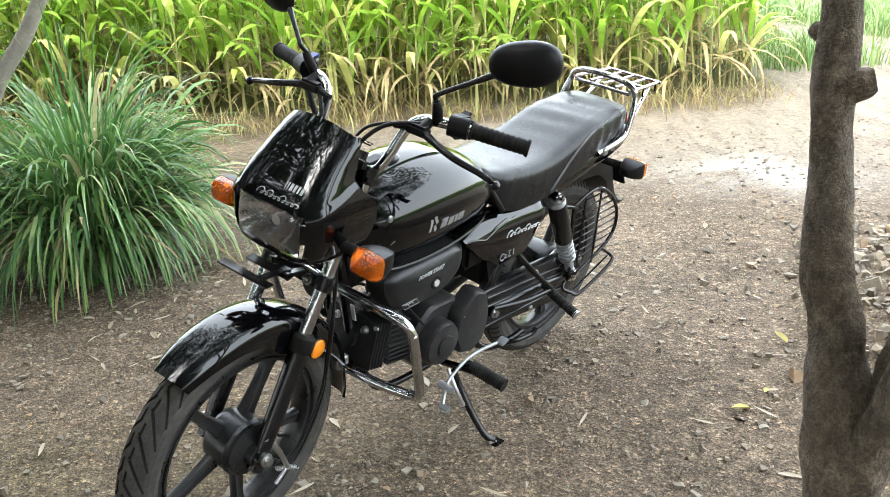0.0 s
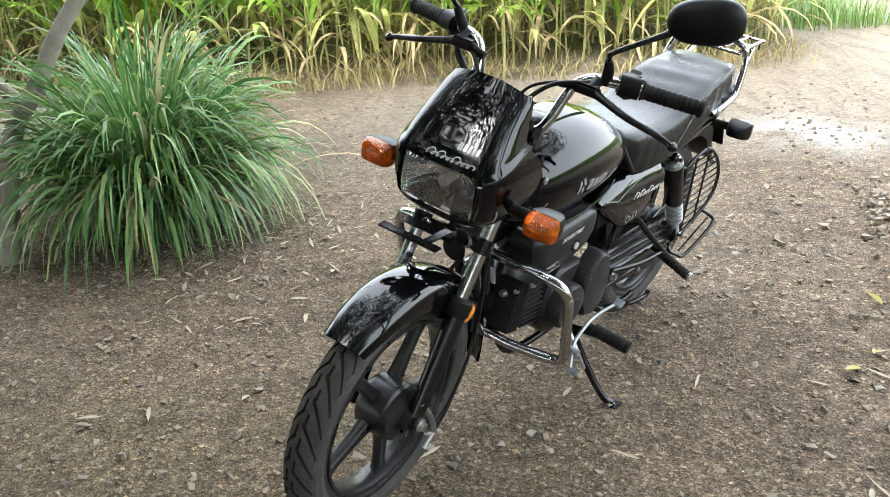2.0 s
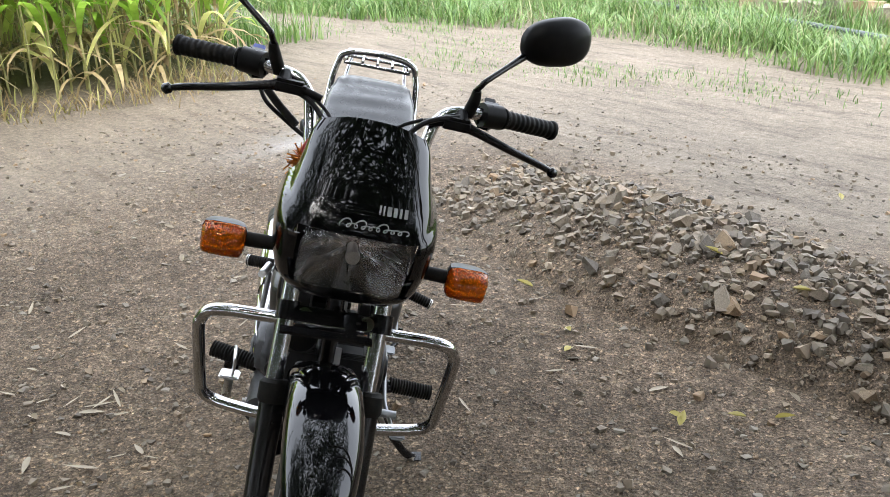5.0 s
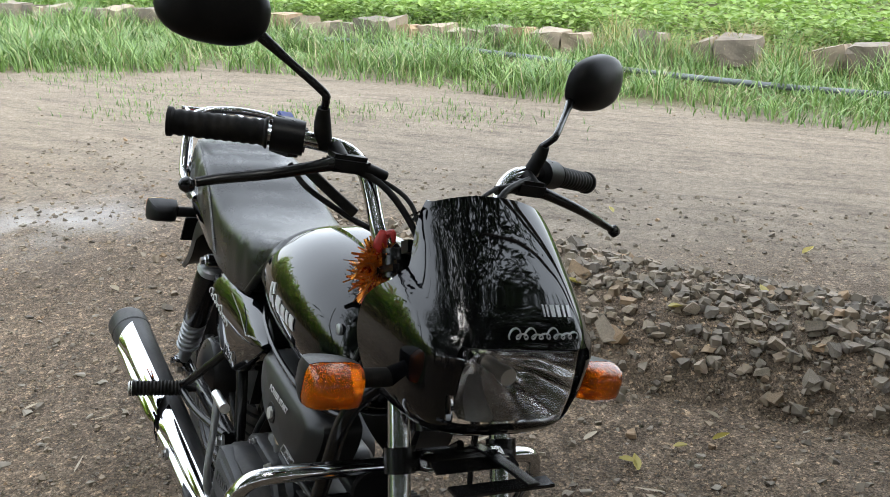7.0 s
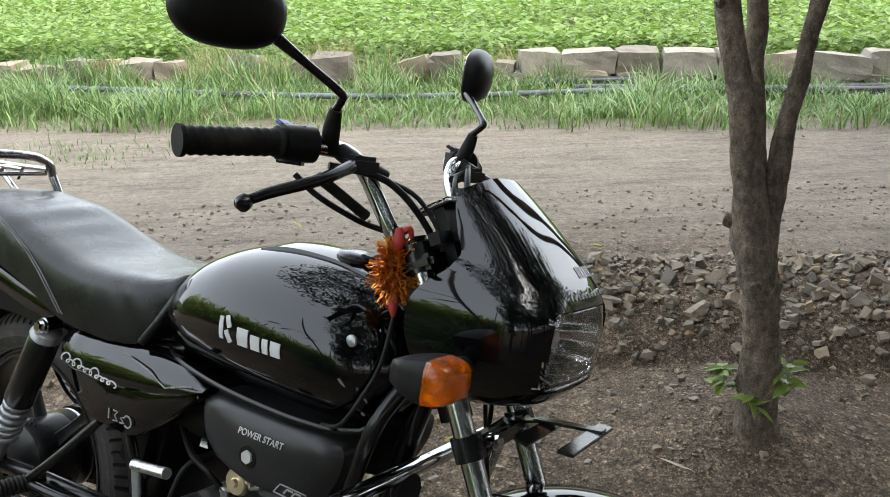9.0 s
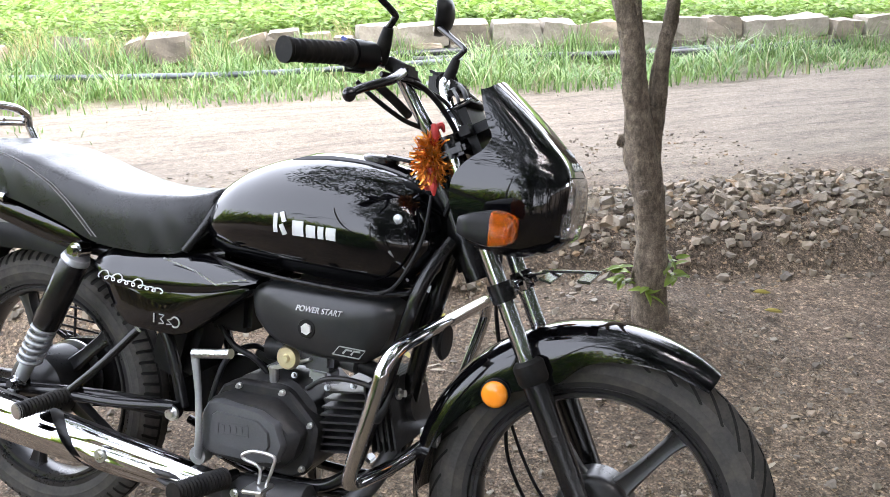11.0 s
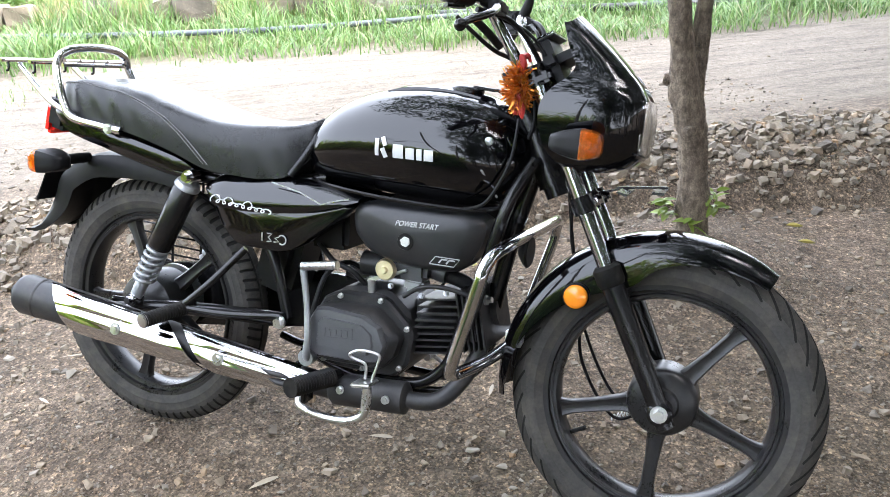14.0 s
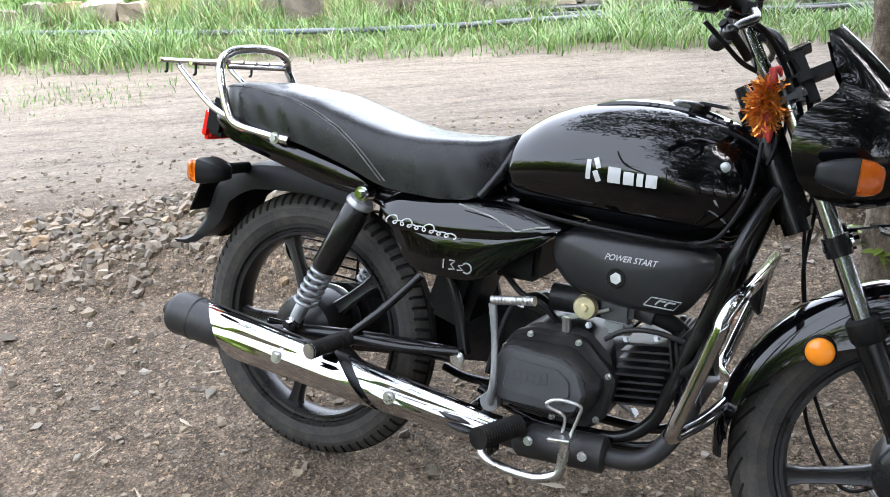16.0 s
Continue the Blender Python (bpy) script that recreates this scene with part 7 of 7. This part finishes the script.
part("cover_flange", slab(rim_, -0.07, -0.105, 0.006, 0.0), M_ENGINE, engine, "", 40)
for x, y, z in ((0.66, -0.075, 0.158), (0.735, -0.082, 0.150), (0.79, -0.085, 0.165), (0.855, -0.08, 0.175)):
    part("small_bolt", bolt((x, y, z), 0.004, (0, -1, 0.25), 0.007), M_GREYMETAL, engine, "", 30)
for x, y, z in ((0.80, 0.088, 0.165), (0.86, 0.080, 0.17), (0.872, 0.073, 0.06), (0.57, 0.126, 0.105), (0.52, 0.126, 0.02)):
    part("small_bolt", bolt((x, y, z), 0.004, (0, 1, 0.2), 0.007), M_GREYMETAL, engine, "", 30)
part("oil_pipe", tube([(0.70, -0.095, 0.145), (0.74, -0.10, 0.172), (0.79, -0.095, 0.178), (0.84, -0.085, 0.168)], 0.005, 8), M_ENGINE, engine, "", 50)
part("oil_pipe", tube([(0.60, -0.06, 0.14), (0.57, -0.075, 0.175), (0.52, -0.07, 0.19), (0.47, -0.05, 0.22)], 0.006, 8), M_CABLE, engine, "", 50)
part("breather_hose", tube([(0.55, 0.03, 0.15), (0.53, -0.02, 0.18), (0.50, -0.06, 0.16), (0.485, -0.08, 0.10), (0.47, -0.085, 0.02)], 0.006, 8), M_CABLE, engine, "", 50)
part("clutch_arm", joined([tube([(0.62, -0.08, 0.14), (0.62, -0.085, 0.17)], 0.009, 12, True, False), box((0.632, -0.085, 0.172), (0.045, 0.012, 0.008), 0.002, (0, -20, 0))]), M_STEEL, engine, "", 40)
part("cable_adjuster", tube([(0.652, -0.085, 0.178), (0.70, -0.088, 0.20)], 0.004, 8, True, False), M_STEEL, engine, "", 40)
lc = [(0.65 + 0.066 * math.cos(a), 0.05 + 0.064 * math.sin(a)) for a in np.linspace(0, 2 * math.pi, 36, endpoint=False)]
part("magneto_cover", slab(lc, 0.09, 0.132, 0.012, 0.006), M_ENGINE, engine, "matt black left engine cover", 40)
lr = [(0.65 + 0.030 * math.cos(a), 0.05 + 0.030 * math.sin(a)) for a in np.linspace(0, 2 * math.pi, 30, endpoint=False)]
part("magneto_cap", slab(lr, 0.132, 0.142, 0.004, 0.002), M_ENGINE, engine, "", 40)
sc = rounded([(0.47, -0.01), (0.455, 0.07), (0.475, 0.145), (0.52, 0.165), (0.585, 0.12), (0.60, 0.05), (0.57, -0.02), (0.52, -0.035)], 4, 0.2)
part("sprocket_cover", slab(sc, 0.08, 0.132, 0.010, 0.004), M_ENGINE, engine, "", 40)
# cylinder leans forward, fins are separate plates
part("barrel", tube([(0.70, 0, 0.075), (0.84, 0, 0.108)], 0.05, 20, True, False), M_ENGINE, engine, "", 40)
for i in range(9):
    z = 0.028 + 0.0148 * i
    part("fin", box((0.768 + 0.1 * (z - 0.09), 0, z), (0.092, 0.168 - 0.003 * abs(i - 4), 0.0042), 0.001, (0, -9, 0)), M_ENGINE, engine, "", 30)
part("head", box((0.842, 0, 0.113), (0.045, 0.155, 0.115), 0.012, (0, -13, 0)), M_ENGINE, engine, "", 40)
for k in range(5):
    part("head_fin", box((0.826 + 0.011 * k, 0, 0.108 + 0.003 * k), (0.004, 0.172, 0.128), 0.001, (0, -13, 0)), M_ENGINE, engine, "", 30)
part("head_cap", joined([tube([(0.862, 0, 0.118), (0.885, 0, 0.123)], 0.03, 18, True, False)]), M_ENGINE, engine, "", 40)
for y, z in ((-0.05, 0.155), (0.05, 0.155), (-0.05, 0.075), (0.05, 0.075)):
    part("head_nut", bolt((0.868, y, z), 0.007, (0.97, 0, 0.23), 0.012), M_STEEL, engine, "", 30)
part("plug_cap", tube([(0.84, -0.085, 0.115), (0.855, -0.11, 0.125), (0.87, -0.112, 0.15), (0.875, -0.08, 0.20)], [0.011, 0.010, 0.006, 0.0035], 10), M_RUBBER, engine, "", 50)
carb = new("carburettor")
carb.parent = bike
part("body", joined([box((0.705, -0.045, 0.205), (0.07, 0.07, 0.06), 0.01), tube([(0.66, -0.03, 0.21), (0.77, -0.03, 0.19)], 0.02, 16, True, False)]), M_COVER, carb, "", 40)
part("cap", moved(lathe([(-0.09, 0.024), (-0.094, 0.0235), (-0.1, 0.02), (-0.1, 0.008), (-0.106, 0.006), (-0.106, 0.0)], 28), (0.655, 0, 0.196)), M_BRASS, carb, "round pale brass cap", 40)
part("float_bowl", box((0.71, -0.05, 0.165), (0.045, 0.05, 0.03), 0.008), M_GREYMETAL, carb, "", 40)
part("intake_pipe", tube([(0.75, -0.02, 0.19), (0.80, -0.01, 0.175), (0.82, 0, 0.16)], 0.016, 12), M_ENGINE, carb, "", 50)
part("starter_motor", joined([tube([(0.56, 0.0, 0.18), (0.68, 0.0, 0.185)], 0.028, 18, True, False)]), M_ENGINE, engine, "", 40)

# ---------- motorcycle: exhaust ----------
exhaust = new("exhaust")
exhaust.parent = bike
exhaust["label"] = "black exhaust with chrome heat shields"
part("header_pipe", tube([(0.848, -0.03, 0.075), (0.862, -0.055, 0.045), (0.845, -0.09, -0.005), (0.815, -0.118, -0.045), (0.78, -0.127, -0.060), (0.735, -0.13, -0.062)], 0.0180, 16), M_MUFF, exhaust, "", 50)
part("converter", tube([(0.742, -0.13, -0.060), (0.735, -0.13, -0.060), (0.575, -0.135, -0.070), (0.565, -0.135, -0.071)], [0.022, 0.0345, 0.0345, 0.026], 24, True, False), M_MUFF, exhaust, "matt black catalyst canister", 40)
for x in (0.60, 0.705):
    part("clamp_bolt", bolt((x, -0.168, -0.058), 0.006, (0, -1, 0.15)), M_STEEL, exhaust, "", 30)
m0, m1 = np.array((0.565, -0.137, -0.070)), np.array((-0.225, -0.215, 0.030))
mu = lambda u: tuple(m0 + (m1 - m0) * u)
part("muffler_body", tube([mu(0.0), mu(0.10), mu(0.25), mu(0.45), mu(0.75), mu(0.985), mu(1.0)], [0.024, 0.027, 0.032, 0.037, 0.0425, 0.0475, 0.042], 28, True, False), M_MUFF, exhaust, "", 40)
part("end_ring", tube([mu(0.925), mu(0.93), mu(0.935)], [0.0465, 0.0478, 0.0465], 28, True, False), M_MUFF, exhaust, "", 40)
part("tail_pipe", tube([mu(0.99), mu(1.03)], 0.016, 14, True, False), M_MUFF, exhaust, "", 40)


def shield(u0, u1, r0, r1, a0, a1, cut0, cut1):
    """A curved chrome plate over the muffler's outer side."""
    axis = (m1 - m0) / np.linalg.norm(m1 - m0)
    e1 = np.array((0, -1.0, 0))
    e1 = e1 - axis * (e1 @ axis)
    e1 = e1 / np.linalg.norm(e1)
    e2 = np.cross(axis, e1)
    if e2[2] < 0:
        e2 = -e2
    rows = []
    nu, na = 26, 56
    for layer in (0.0, -0.0025):
        for i in range(nu + 1):
            t = i / nu
            for k in range(na + 1):
                a = a0 + (a1 - a0) * k / na
                ua, ub = u0 + cut0 * (k / na - 0.5), u1 + cut1 * (k / na - 0.4)
                uu = ua + (ub - ua) * t
                g = k / na
                flute = 0.0016 * math.sin(2 * math.pi * (2.6 * g + 0.35 * t)) + 0.0009 * math.sin(2 * math.pi * (5.2 * g - 0.8 * t) + 1.0)
                crease = math.exp(-((g - 0.66 + 0.10 * t) / 0.045) ** 2)
                r = r0 + (r1 - r0) * t + layer + 0.002 * math.sin(math.pi * g) + flute * min(1.0, 5 * t, 5 * (1 - t)) - 0.0028 * crease
                rows.append(np.array(mu(uu)) + r * (math.cos(a) * e1 + math.sin(a) * e2))
    F = []
    w = na + 1
    off = (nu + 1) * w
    for i in range(nu):
        for k in range(na):
            p = i * w + k
            F += [(p, p + 1, p + w + 1, p + w), (off + p + w, off + p + w + 1, off + p + 1, off + p)]
    edge = list(range(na + 1)) + [i * w + na for i in range(1, nu + 1)] + [nu * w + k for k in range(na - 1, -1, -1)] + [i * w for i in range(nu - 1, 0, -1)]
    for p, q in zip(edge, edge[1:] + edge[:1]):
        F.append((q, p, off + p, off + q))
    bm = bmesh.new()
    vs = [bm.verts.new(v) for v in rows]
    for f in F:
        bm.faces.new([vs[i] for i in f])
    return bevelled(bm, 0)


part("rear_shield", shield(0.43, 0.82, 0.0465, 0.0530, -0.95, 1.35, 0.16, 0.12), M_SHIELD, exhaust, "chrome heat shield", 60)
part("front_shield", shield(0.04, 0.385, 0.035, 0.0470, -0.80, 1.30, 0.0, 0.13), M_SHIELD, exhaust, "chrome heat shield", 60)
for u, up_by in ((0.115, -0.2), (0.135, 0.35)):
    q = np.array(mu(u))
    part("slot", tube([q + (0.030, -0.040, -0.002 + 0.03 * up_by), q + (0.010, -0.0425, 0.001 + 0.03 * up_by), q + (-0.012, -0.0435, 0.002 + 0.03 * up_by), q + (-0.036, -0.043, 0.006 + 0.03 * up_by)], [0.001, 0.006, 0.006, 0.001], 10), M_MUFF, exhaust, "", 50)
for u, r in ((0.31, 0.0465), (0.63, 0.0515)):
    q = np.array(mu(u)) + (0, -r - 0.001, 0.006)
    part("shield_bolt", bolt(q, 0.009, (0, -1, 0.1)), M_STEEL, exhaust, "", 30)

# ---------- motorcycle: foot controls, rests, stand ----------
def rest(name, inner, outer, r, label, end_cap=None):
    fr = new(name)
    fr.parent = bike
    fr["label"] = label
    a, b = np.array(inner, float), np.array(outer, float)
    pts, rad = [], []
    for i in range(31):
        u = i / 30
        pts.append(a + (b - a) * u)
        rad.append(r * (0.9 if (i % 2) else 1.04))
    part("rubber", tube(pts, rad, 14, True, False), M_RUBBER, fr, "ribbed black rubber", 30)
    part("pin", tube([a - (b - a) * 0.25, a + (b - a) * 0.1], r * 0.6, 10, True, False), M_FRAME, fr, "", 40)
    if end_cap:
        d = (b - a) / np.linalg.norm(b - a)
        part("end_cap", tube([b - d * 0.004, b + d * 0.003, b + d * 0.0045], [r * 0.95, r * 0.95, r * 0.6], 16, True, False), end_cap, fr, "", 40)


rest("passenger_footrest", (0.19, 0.155, 0.045), (0.197, 0.262, 0.012), 0.015, "ribbed black passenger footrest", M_STEEL)
rest("passenger_footrest", (0.19, -0.155, 0.05), (0.165, -0.262, 0.040), 0.0165, "ribbed black passenger footrest", M_STEEL)
rest("rider_footrest", (0.555, 0.165, -0.05), (0.545, 0.27, -0.062), 0.019, "ribbed black rider footrest")
rest("rider_footrest", (0.575, -0.165, -0.035), (0.545, -0.275, -0.03), 0.020, "ribbed black rider footrest")
part("rest_bar", tube([(0.57, -0.17, -0.045), (0.58, 0, -0.075), (0.565, 0.17, -0.055)], 0.010, 10), M_FRAME, None, "", 50)
part("rest_stop", box((0.555, -0.225, -0.058), (0.012, 0.035, 0.03), 0.003), M_FRAME, None, "", 30)
part("kick_lever", joined([tube([(0.515, -0.145, -0.005), (0.515, -0.165, 0.0), (0.522, -0.176, 0.05), (0.515, -0.172, 0.12), (0.502, -0.168, 0.188)], [0.011, 0.009, 0.0066, 0.0064, 0.008], 12), tube([(0.512, -0.14, -0.005), (0.512, -0.165, -0.005)], 0.018, 14, True, False)]), M_GREYMETAL, None, "grey steel kick-start lever", 45)
kp = []
for i in range(25):
    u = i / 24
    kp.append((0.502 + 0.085 * u, -0.172 - 0.006 * u, 0.195 + 0.016 * u))
part("kick_pedal", tube(kp, [0.0078 if i % 2 else 0.0095 for i in range(25)], 12, True, False), M_STEEL, None, "", 30)
part("brake_pedal", joined([tube([(0.525, -0.175, -0.055), (0.53, -0.215, -0.085), (0.575, -0.225, -0.096), (0.64, -0.222, -0.098), (0.678, -0.215, -0.08), (0.684, -0.212, -0.045), (0.684, -0.212, -0.02)], [0.009, 0.009, 0.009, 0.009, 0.0095, 0.010, 0.010], 12), box((0.678, -0.212, -0.012), (0.045, 0.045, 0.008), 0.003, (0, -8, 0))]), M_STEEL, None, "polished steel brake pedal", 45)
part("toe_loop", tube([(0.69, -0.205, -0.008), (0.70, -0.20, 0.03), (0.70, -0.20, 0.048), (0.665, -0.205, 0.052), (0.645, -0.21, 0.045), (0.645, -0.21, 0.036), (0.675, -0.205, 0.024), (0.675, -0.205, -0.006)], 0.0032, 8), M_STEEL, None, "", 50)
part("gear_lever", joined([tube([(0.665, 0.165, -0.062), (0.635, 0.155, -0.050), (0.57, 0.150, -0.030), (0.50, 0.148, -0.030), (0.415, 0.15, -0.040)], 0.0052, 10), tube([(0.665, 0.14, -0.062), (0.665, 0.185, -0.064)], 0.010, 12, True, False), box((0.412, 0.158, -0.034), (0.034, 0.030, 0.007), 0.004, (0, 15, 0)), tube([(0.665, 0.165, -0.062), (0.70, 0.185, -0.09)], 0.005, 8, True, False), box((0.703, 0.195, -0.095), (0.020, 0.036, 0.010), 0.004, (0, 30, 0))]), M_GREYMETAL, None, "steel heel-and-toe gear lever", 45)
part("side_stand", joined([tube([(0.585, 0.12, -0.072), (0.578, 0.155, -0.13), (0.57, 0.205, -0.200), (0.56, 0.243, -0.245), (0.545, 0.262, -0.256)], [0.012, 0.011, 0.010, 0.010, 0.009], 12), box((0.545, 0.268, -0.261), (0.04, 0.034, 0.007), 0.002, (10, 0, 0))]), M_FRAME, None, "black side stand, folded out on the ground", 45)
part("stand_spring", tube([(0.60, 0.115, -0.06), (0.60, 0.15, -0.11), (0.59, 0.175, -0.16)], 0.006, 8), M_STEEL, None, "", 45)
part("centre_stand", joined([tube([(0.47, 0.10, -0.04), (0.42, 0.115, -0.075), (0.33, 0.125, -0.085), (0.27, 0.13, -0.075)], 0.010, 10), tube([(0.47, -0.10, -0.04), (0.42, -0.10, -0.08), (0.33, -0.10, -0.10), (0.27, -0.10, -0.10)], 0.010, 10), tube([(0.42, 0.115, -0.078), (0.42, -0.10, -0.08)], 0.008, 8, True, False), tube([(0.40, 0.12, -0.07), (0.36, 0.17, -0.05), (0.30, 0.185, -0.045), (0.29, 0.187, -0.03)], 0.007, 8)]), M_FRAME, None, "black centre stand, folded up", 45)

part("inner_guard", box((0.375, 0, 0.20), (0.10, 0.13, 0.22), 0.02, (0, 15, 0)), M_PLASTIC, None, "matt black inner mudguard", 40)
part("battery_box", box((0.49, 0.02, 0.265), (0.10, 0.15, 0.11), 0.012), M_PLASTIC, None, "matt black battery box", 40)

# chain case on the left
cc = rounded([(-0.06, 0.075), (0.10, 0.098), (0.45, 0.125), (0.52, 0.11), (0.53, 0.02), (0.45, -0.01), (0.10, -0.065), (-0.02, -0.085), (-0.085, -0.05), (-0.095, 0.02)], 4, 0.35)
chain = new("chain_case")
chain.parent = bike
part("cover", slab(cc, 0.075, 0.105, 0.006, 0.0), M_FRAME, chain, "", 40)
for z0, z1 in ((0.055, 0.095), (0.03, 0.065), (-0.005, 0.03), (-0.03, 0.0)):
    part("rib", tube([(0.02, 0.106, z0), (0.44, 0.106, z1)], 0.006, 8, True, False), M_FRAME, chain, "", 50)
for x, z in ((-0.05, 0.05), (0.2, 0.09), (0.48, 0.10), (0.2, -0.035), (0.48, 0.01)):
    part("screw", bolt((x, 0.107, z), 0.006, (0, 1, 0)), M_STEEL, chain, "", 30)

# ---------- motorcycle: guards ----------
guard = new("crash_guard")
guard.parent = bike
guard["label"] = "chrome tubular crash guard"
for s in (1, -1):
    part("hoop", tube([(0.942, s * 0.03, 0.300), (0.940, s * 0.14, 0.299), (0.936, s * 0.200, 0.296), (0.930, s * 0.232, 0.286), (0.922, s * 0.248, 0.262), (0.917, s * 0.252, 0.235), (0.880, s * 0.246, 0.100), (0.872, s * 0.242, 0.068), (0.866, s * 0.230, 0.050), (0.866, s * 0.212, 0.043), (0.874, s * 0.190, 0.043), (0.900, s * 0.120, 0.051), (0.925, s * 0.04, 0.068)], 0.0125, 16), M_CHROME, guard, "chrome hoop", 60)
    part("clamp", box((0.93, s * 0.03, 0.08), (0.04, 0.025, 0.035), 0.005), M_STEEL, guard, "", 40)
part("cross_tube", tube([(0.942, -0.032, 0.300), (0.942, 0.032, 0.300)], 0.0125, 14, True, False), M_CHROME, guard, "", 50)
sg = new("wheel_guard_grille")
sg.parent = bike
sg["label"] = "black wire grille guarding the rear wheel, with a side step"
loop = [(0.075, 0.128, 0.275), (0.0, 0.130, 0.300), (-0.072, 0.132, 0.297), (-0.150, 0.134, 0.245), (-0.194, 0.136, 0.180), (-0.196, 0.136, 0.120), (-0.165, 0.136, 0.085), (-0.125, 0.134, 0.062), (-0.03, 0.132, 0.03), (0.03, 0.130, 0.02), (0.052, 0.128, 0.12), (0.075, 0.128, 0.275)]
part("outline", tube(loop, 0.0055, 10), M_FRAME, sg, "", 50)
for i in range(10):
    u = i / 9
    z = 0.280 - 0.225 * u
    x0_ = 0.072 - 0.035 * u
    x1_ = float(np.interp(z, [0.05, 0.07, 0.09, 0.12, 0.18, 0.245, 0.29], [-0.09, -0.14, -0.17, -0.194, -0.192, -0.15, -0.085]))
    part("wire", tube([(x0_, 0.131, z), (x1_, 0.136, z + 0.004)], 0.0028, 6, True, False), M_FRAME, sg, "", 50)
for x in (0.02, -0.07):
    part("upright", tube([(x, 0.134, 0.295), (x - 0.01, 0.136, 0.035)], 0.0035, 6, True, False), M_FRAME, sg, "", 50)
part("bracket", joined([tube([(0.075, 0.128, 0.275), (0.16, 0.115, 0.30)], 0.006, 8, True, False), tube([(0.03, 0.130, 0.02), (0.02, 0.115, 0.0)], 0.006, 8, True, False)]), M_FRAME, sg, "", 50)
part("step_loop", tube([(0.06, 0.128, 0.012), (0.09, 0.145, 0.006), (0.07, 0.165, -0.008), (0.044, 0.178, -0.014), (-0.06, 0.186, 0.02), (-0.125, 0.185, 0.045), (-0.140, 0.170, 0.053), (-0.132, 0.138, 0.066)], 0.0055, 10), M_FRAME, sg, "", 50)
part("step_wire", tube([(0.05, 0.160, -0.004), (-0.13, 0.163, 0.052)], 0.003, 6, True, False), M_FRAME, sg, "", 50)

# front brake arm, cable ends and spring on the left of the hub
part("brake_arm", joined([tube([(1.225, 0.09, 0.05), (1.19, 0.10, -0.01), (1.165, 0.10, -0.07)], [0.009, 0.007, 0.006], 10), tube([(1.165, 0.10, -0.07), (1.20, 0.10, -0.10)], 0.005, 8, True, False)]), M_STEEL, None, "", 45, True)
bs = []
for i in range(60):
    a = 2 * math.pi * 9 * i / 59
    u = i / 59
    bs.append((1.20 - 0.07 * u + 0.0, 0.098 + 0.006 * math.cos(a), -0.055 + 0.04 * u * -1 + 0.006 * math.sin(a)))
part("brake_spring", tube(bs, 0.0014, 5, True, False), M_STEEL, None, "", 60, True)
part("meter_drive", joined([tube([(1.236, 0.062, 0.0), (1.236, 0.085, 0.0)], 0.03, 20, True, False), tube([(1.22, 0.075, -0.02), (1.17, 0.078, -0.07)], 0.008, 10, True, False)]), M_ALLOY, None, "", 40, True)

# garland tied below the handlebar
garland = new("tinsel_garland")
garland.matrix_world = bike.matrix_world @ Matrix.Translation((0.912, -0.092, 0.600))
tagged(garland, "red cloth and gold tinsel garland tied to the handlebar", "garland")
ps = []
r3 = np.random.default_rng(3)
for i in range(1400):
    u = r3.random()
    cz = 0.03 - 0.085 * u
    wid = 0.023 * (0.5 + math.sin(math.pi * min(1, u * 1.1)))
    base = np.array((r3.normal() * 0.006, r3.normal() * 0.006, cz))
    d = r3.normal(size=3)
    d = d / np.linalg.norm(d)
    tip = base + d * wid * r3.uniform(0.6, 1.2)
    sd = np.cross(d, r3.normal(size=3))
    sd = sd / np.linalg.norm(sd) * 0.0013
    ps.append(([base - sd, base + sd, tip + sd, tip - sd], [(0, 1, 2, 3)]))
part("tinsel", joined(ps), M_TINSEL, garland, "gold tinsel strands", 20)
part("cloth", joined([tube([(0, 0, 0.05), (0.004, -0.004, 0.032), (-0.004, 0.003, 0.0), (0.005, -0.003, -0.03), (-0.003, 0.002, -0.06)], [0.005, 0.010, 0.010, 0.013, 0.007], 9), tube([(0.0, 0.0, 0.04), (0.010, 0.008, 0.05), (0.016, 0.010, 0.038)], [0.005, 0.006, 0.002], 7), tube([(0.0, 0.0, -0.03), (0.012, -0.012, -0.05), (0.016, -0.014, -0.068)], [0.008, 0.008, 0.002], 7)]), M_RED, garland, "red cloth strips", 50)

part("maker_label", box((0.884, 0.021, 0.20), (0.003, 0.016, 0.05), 0.0005, (0, 12, 0)), M_WHITE, None, "white paper label")
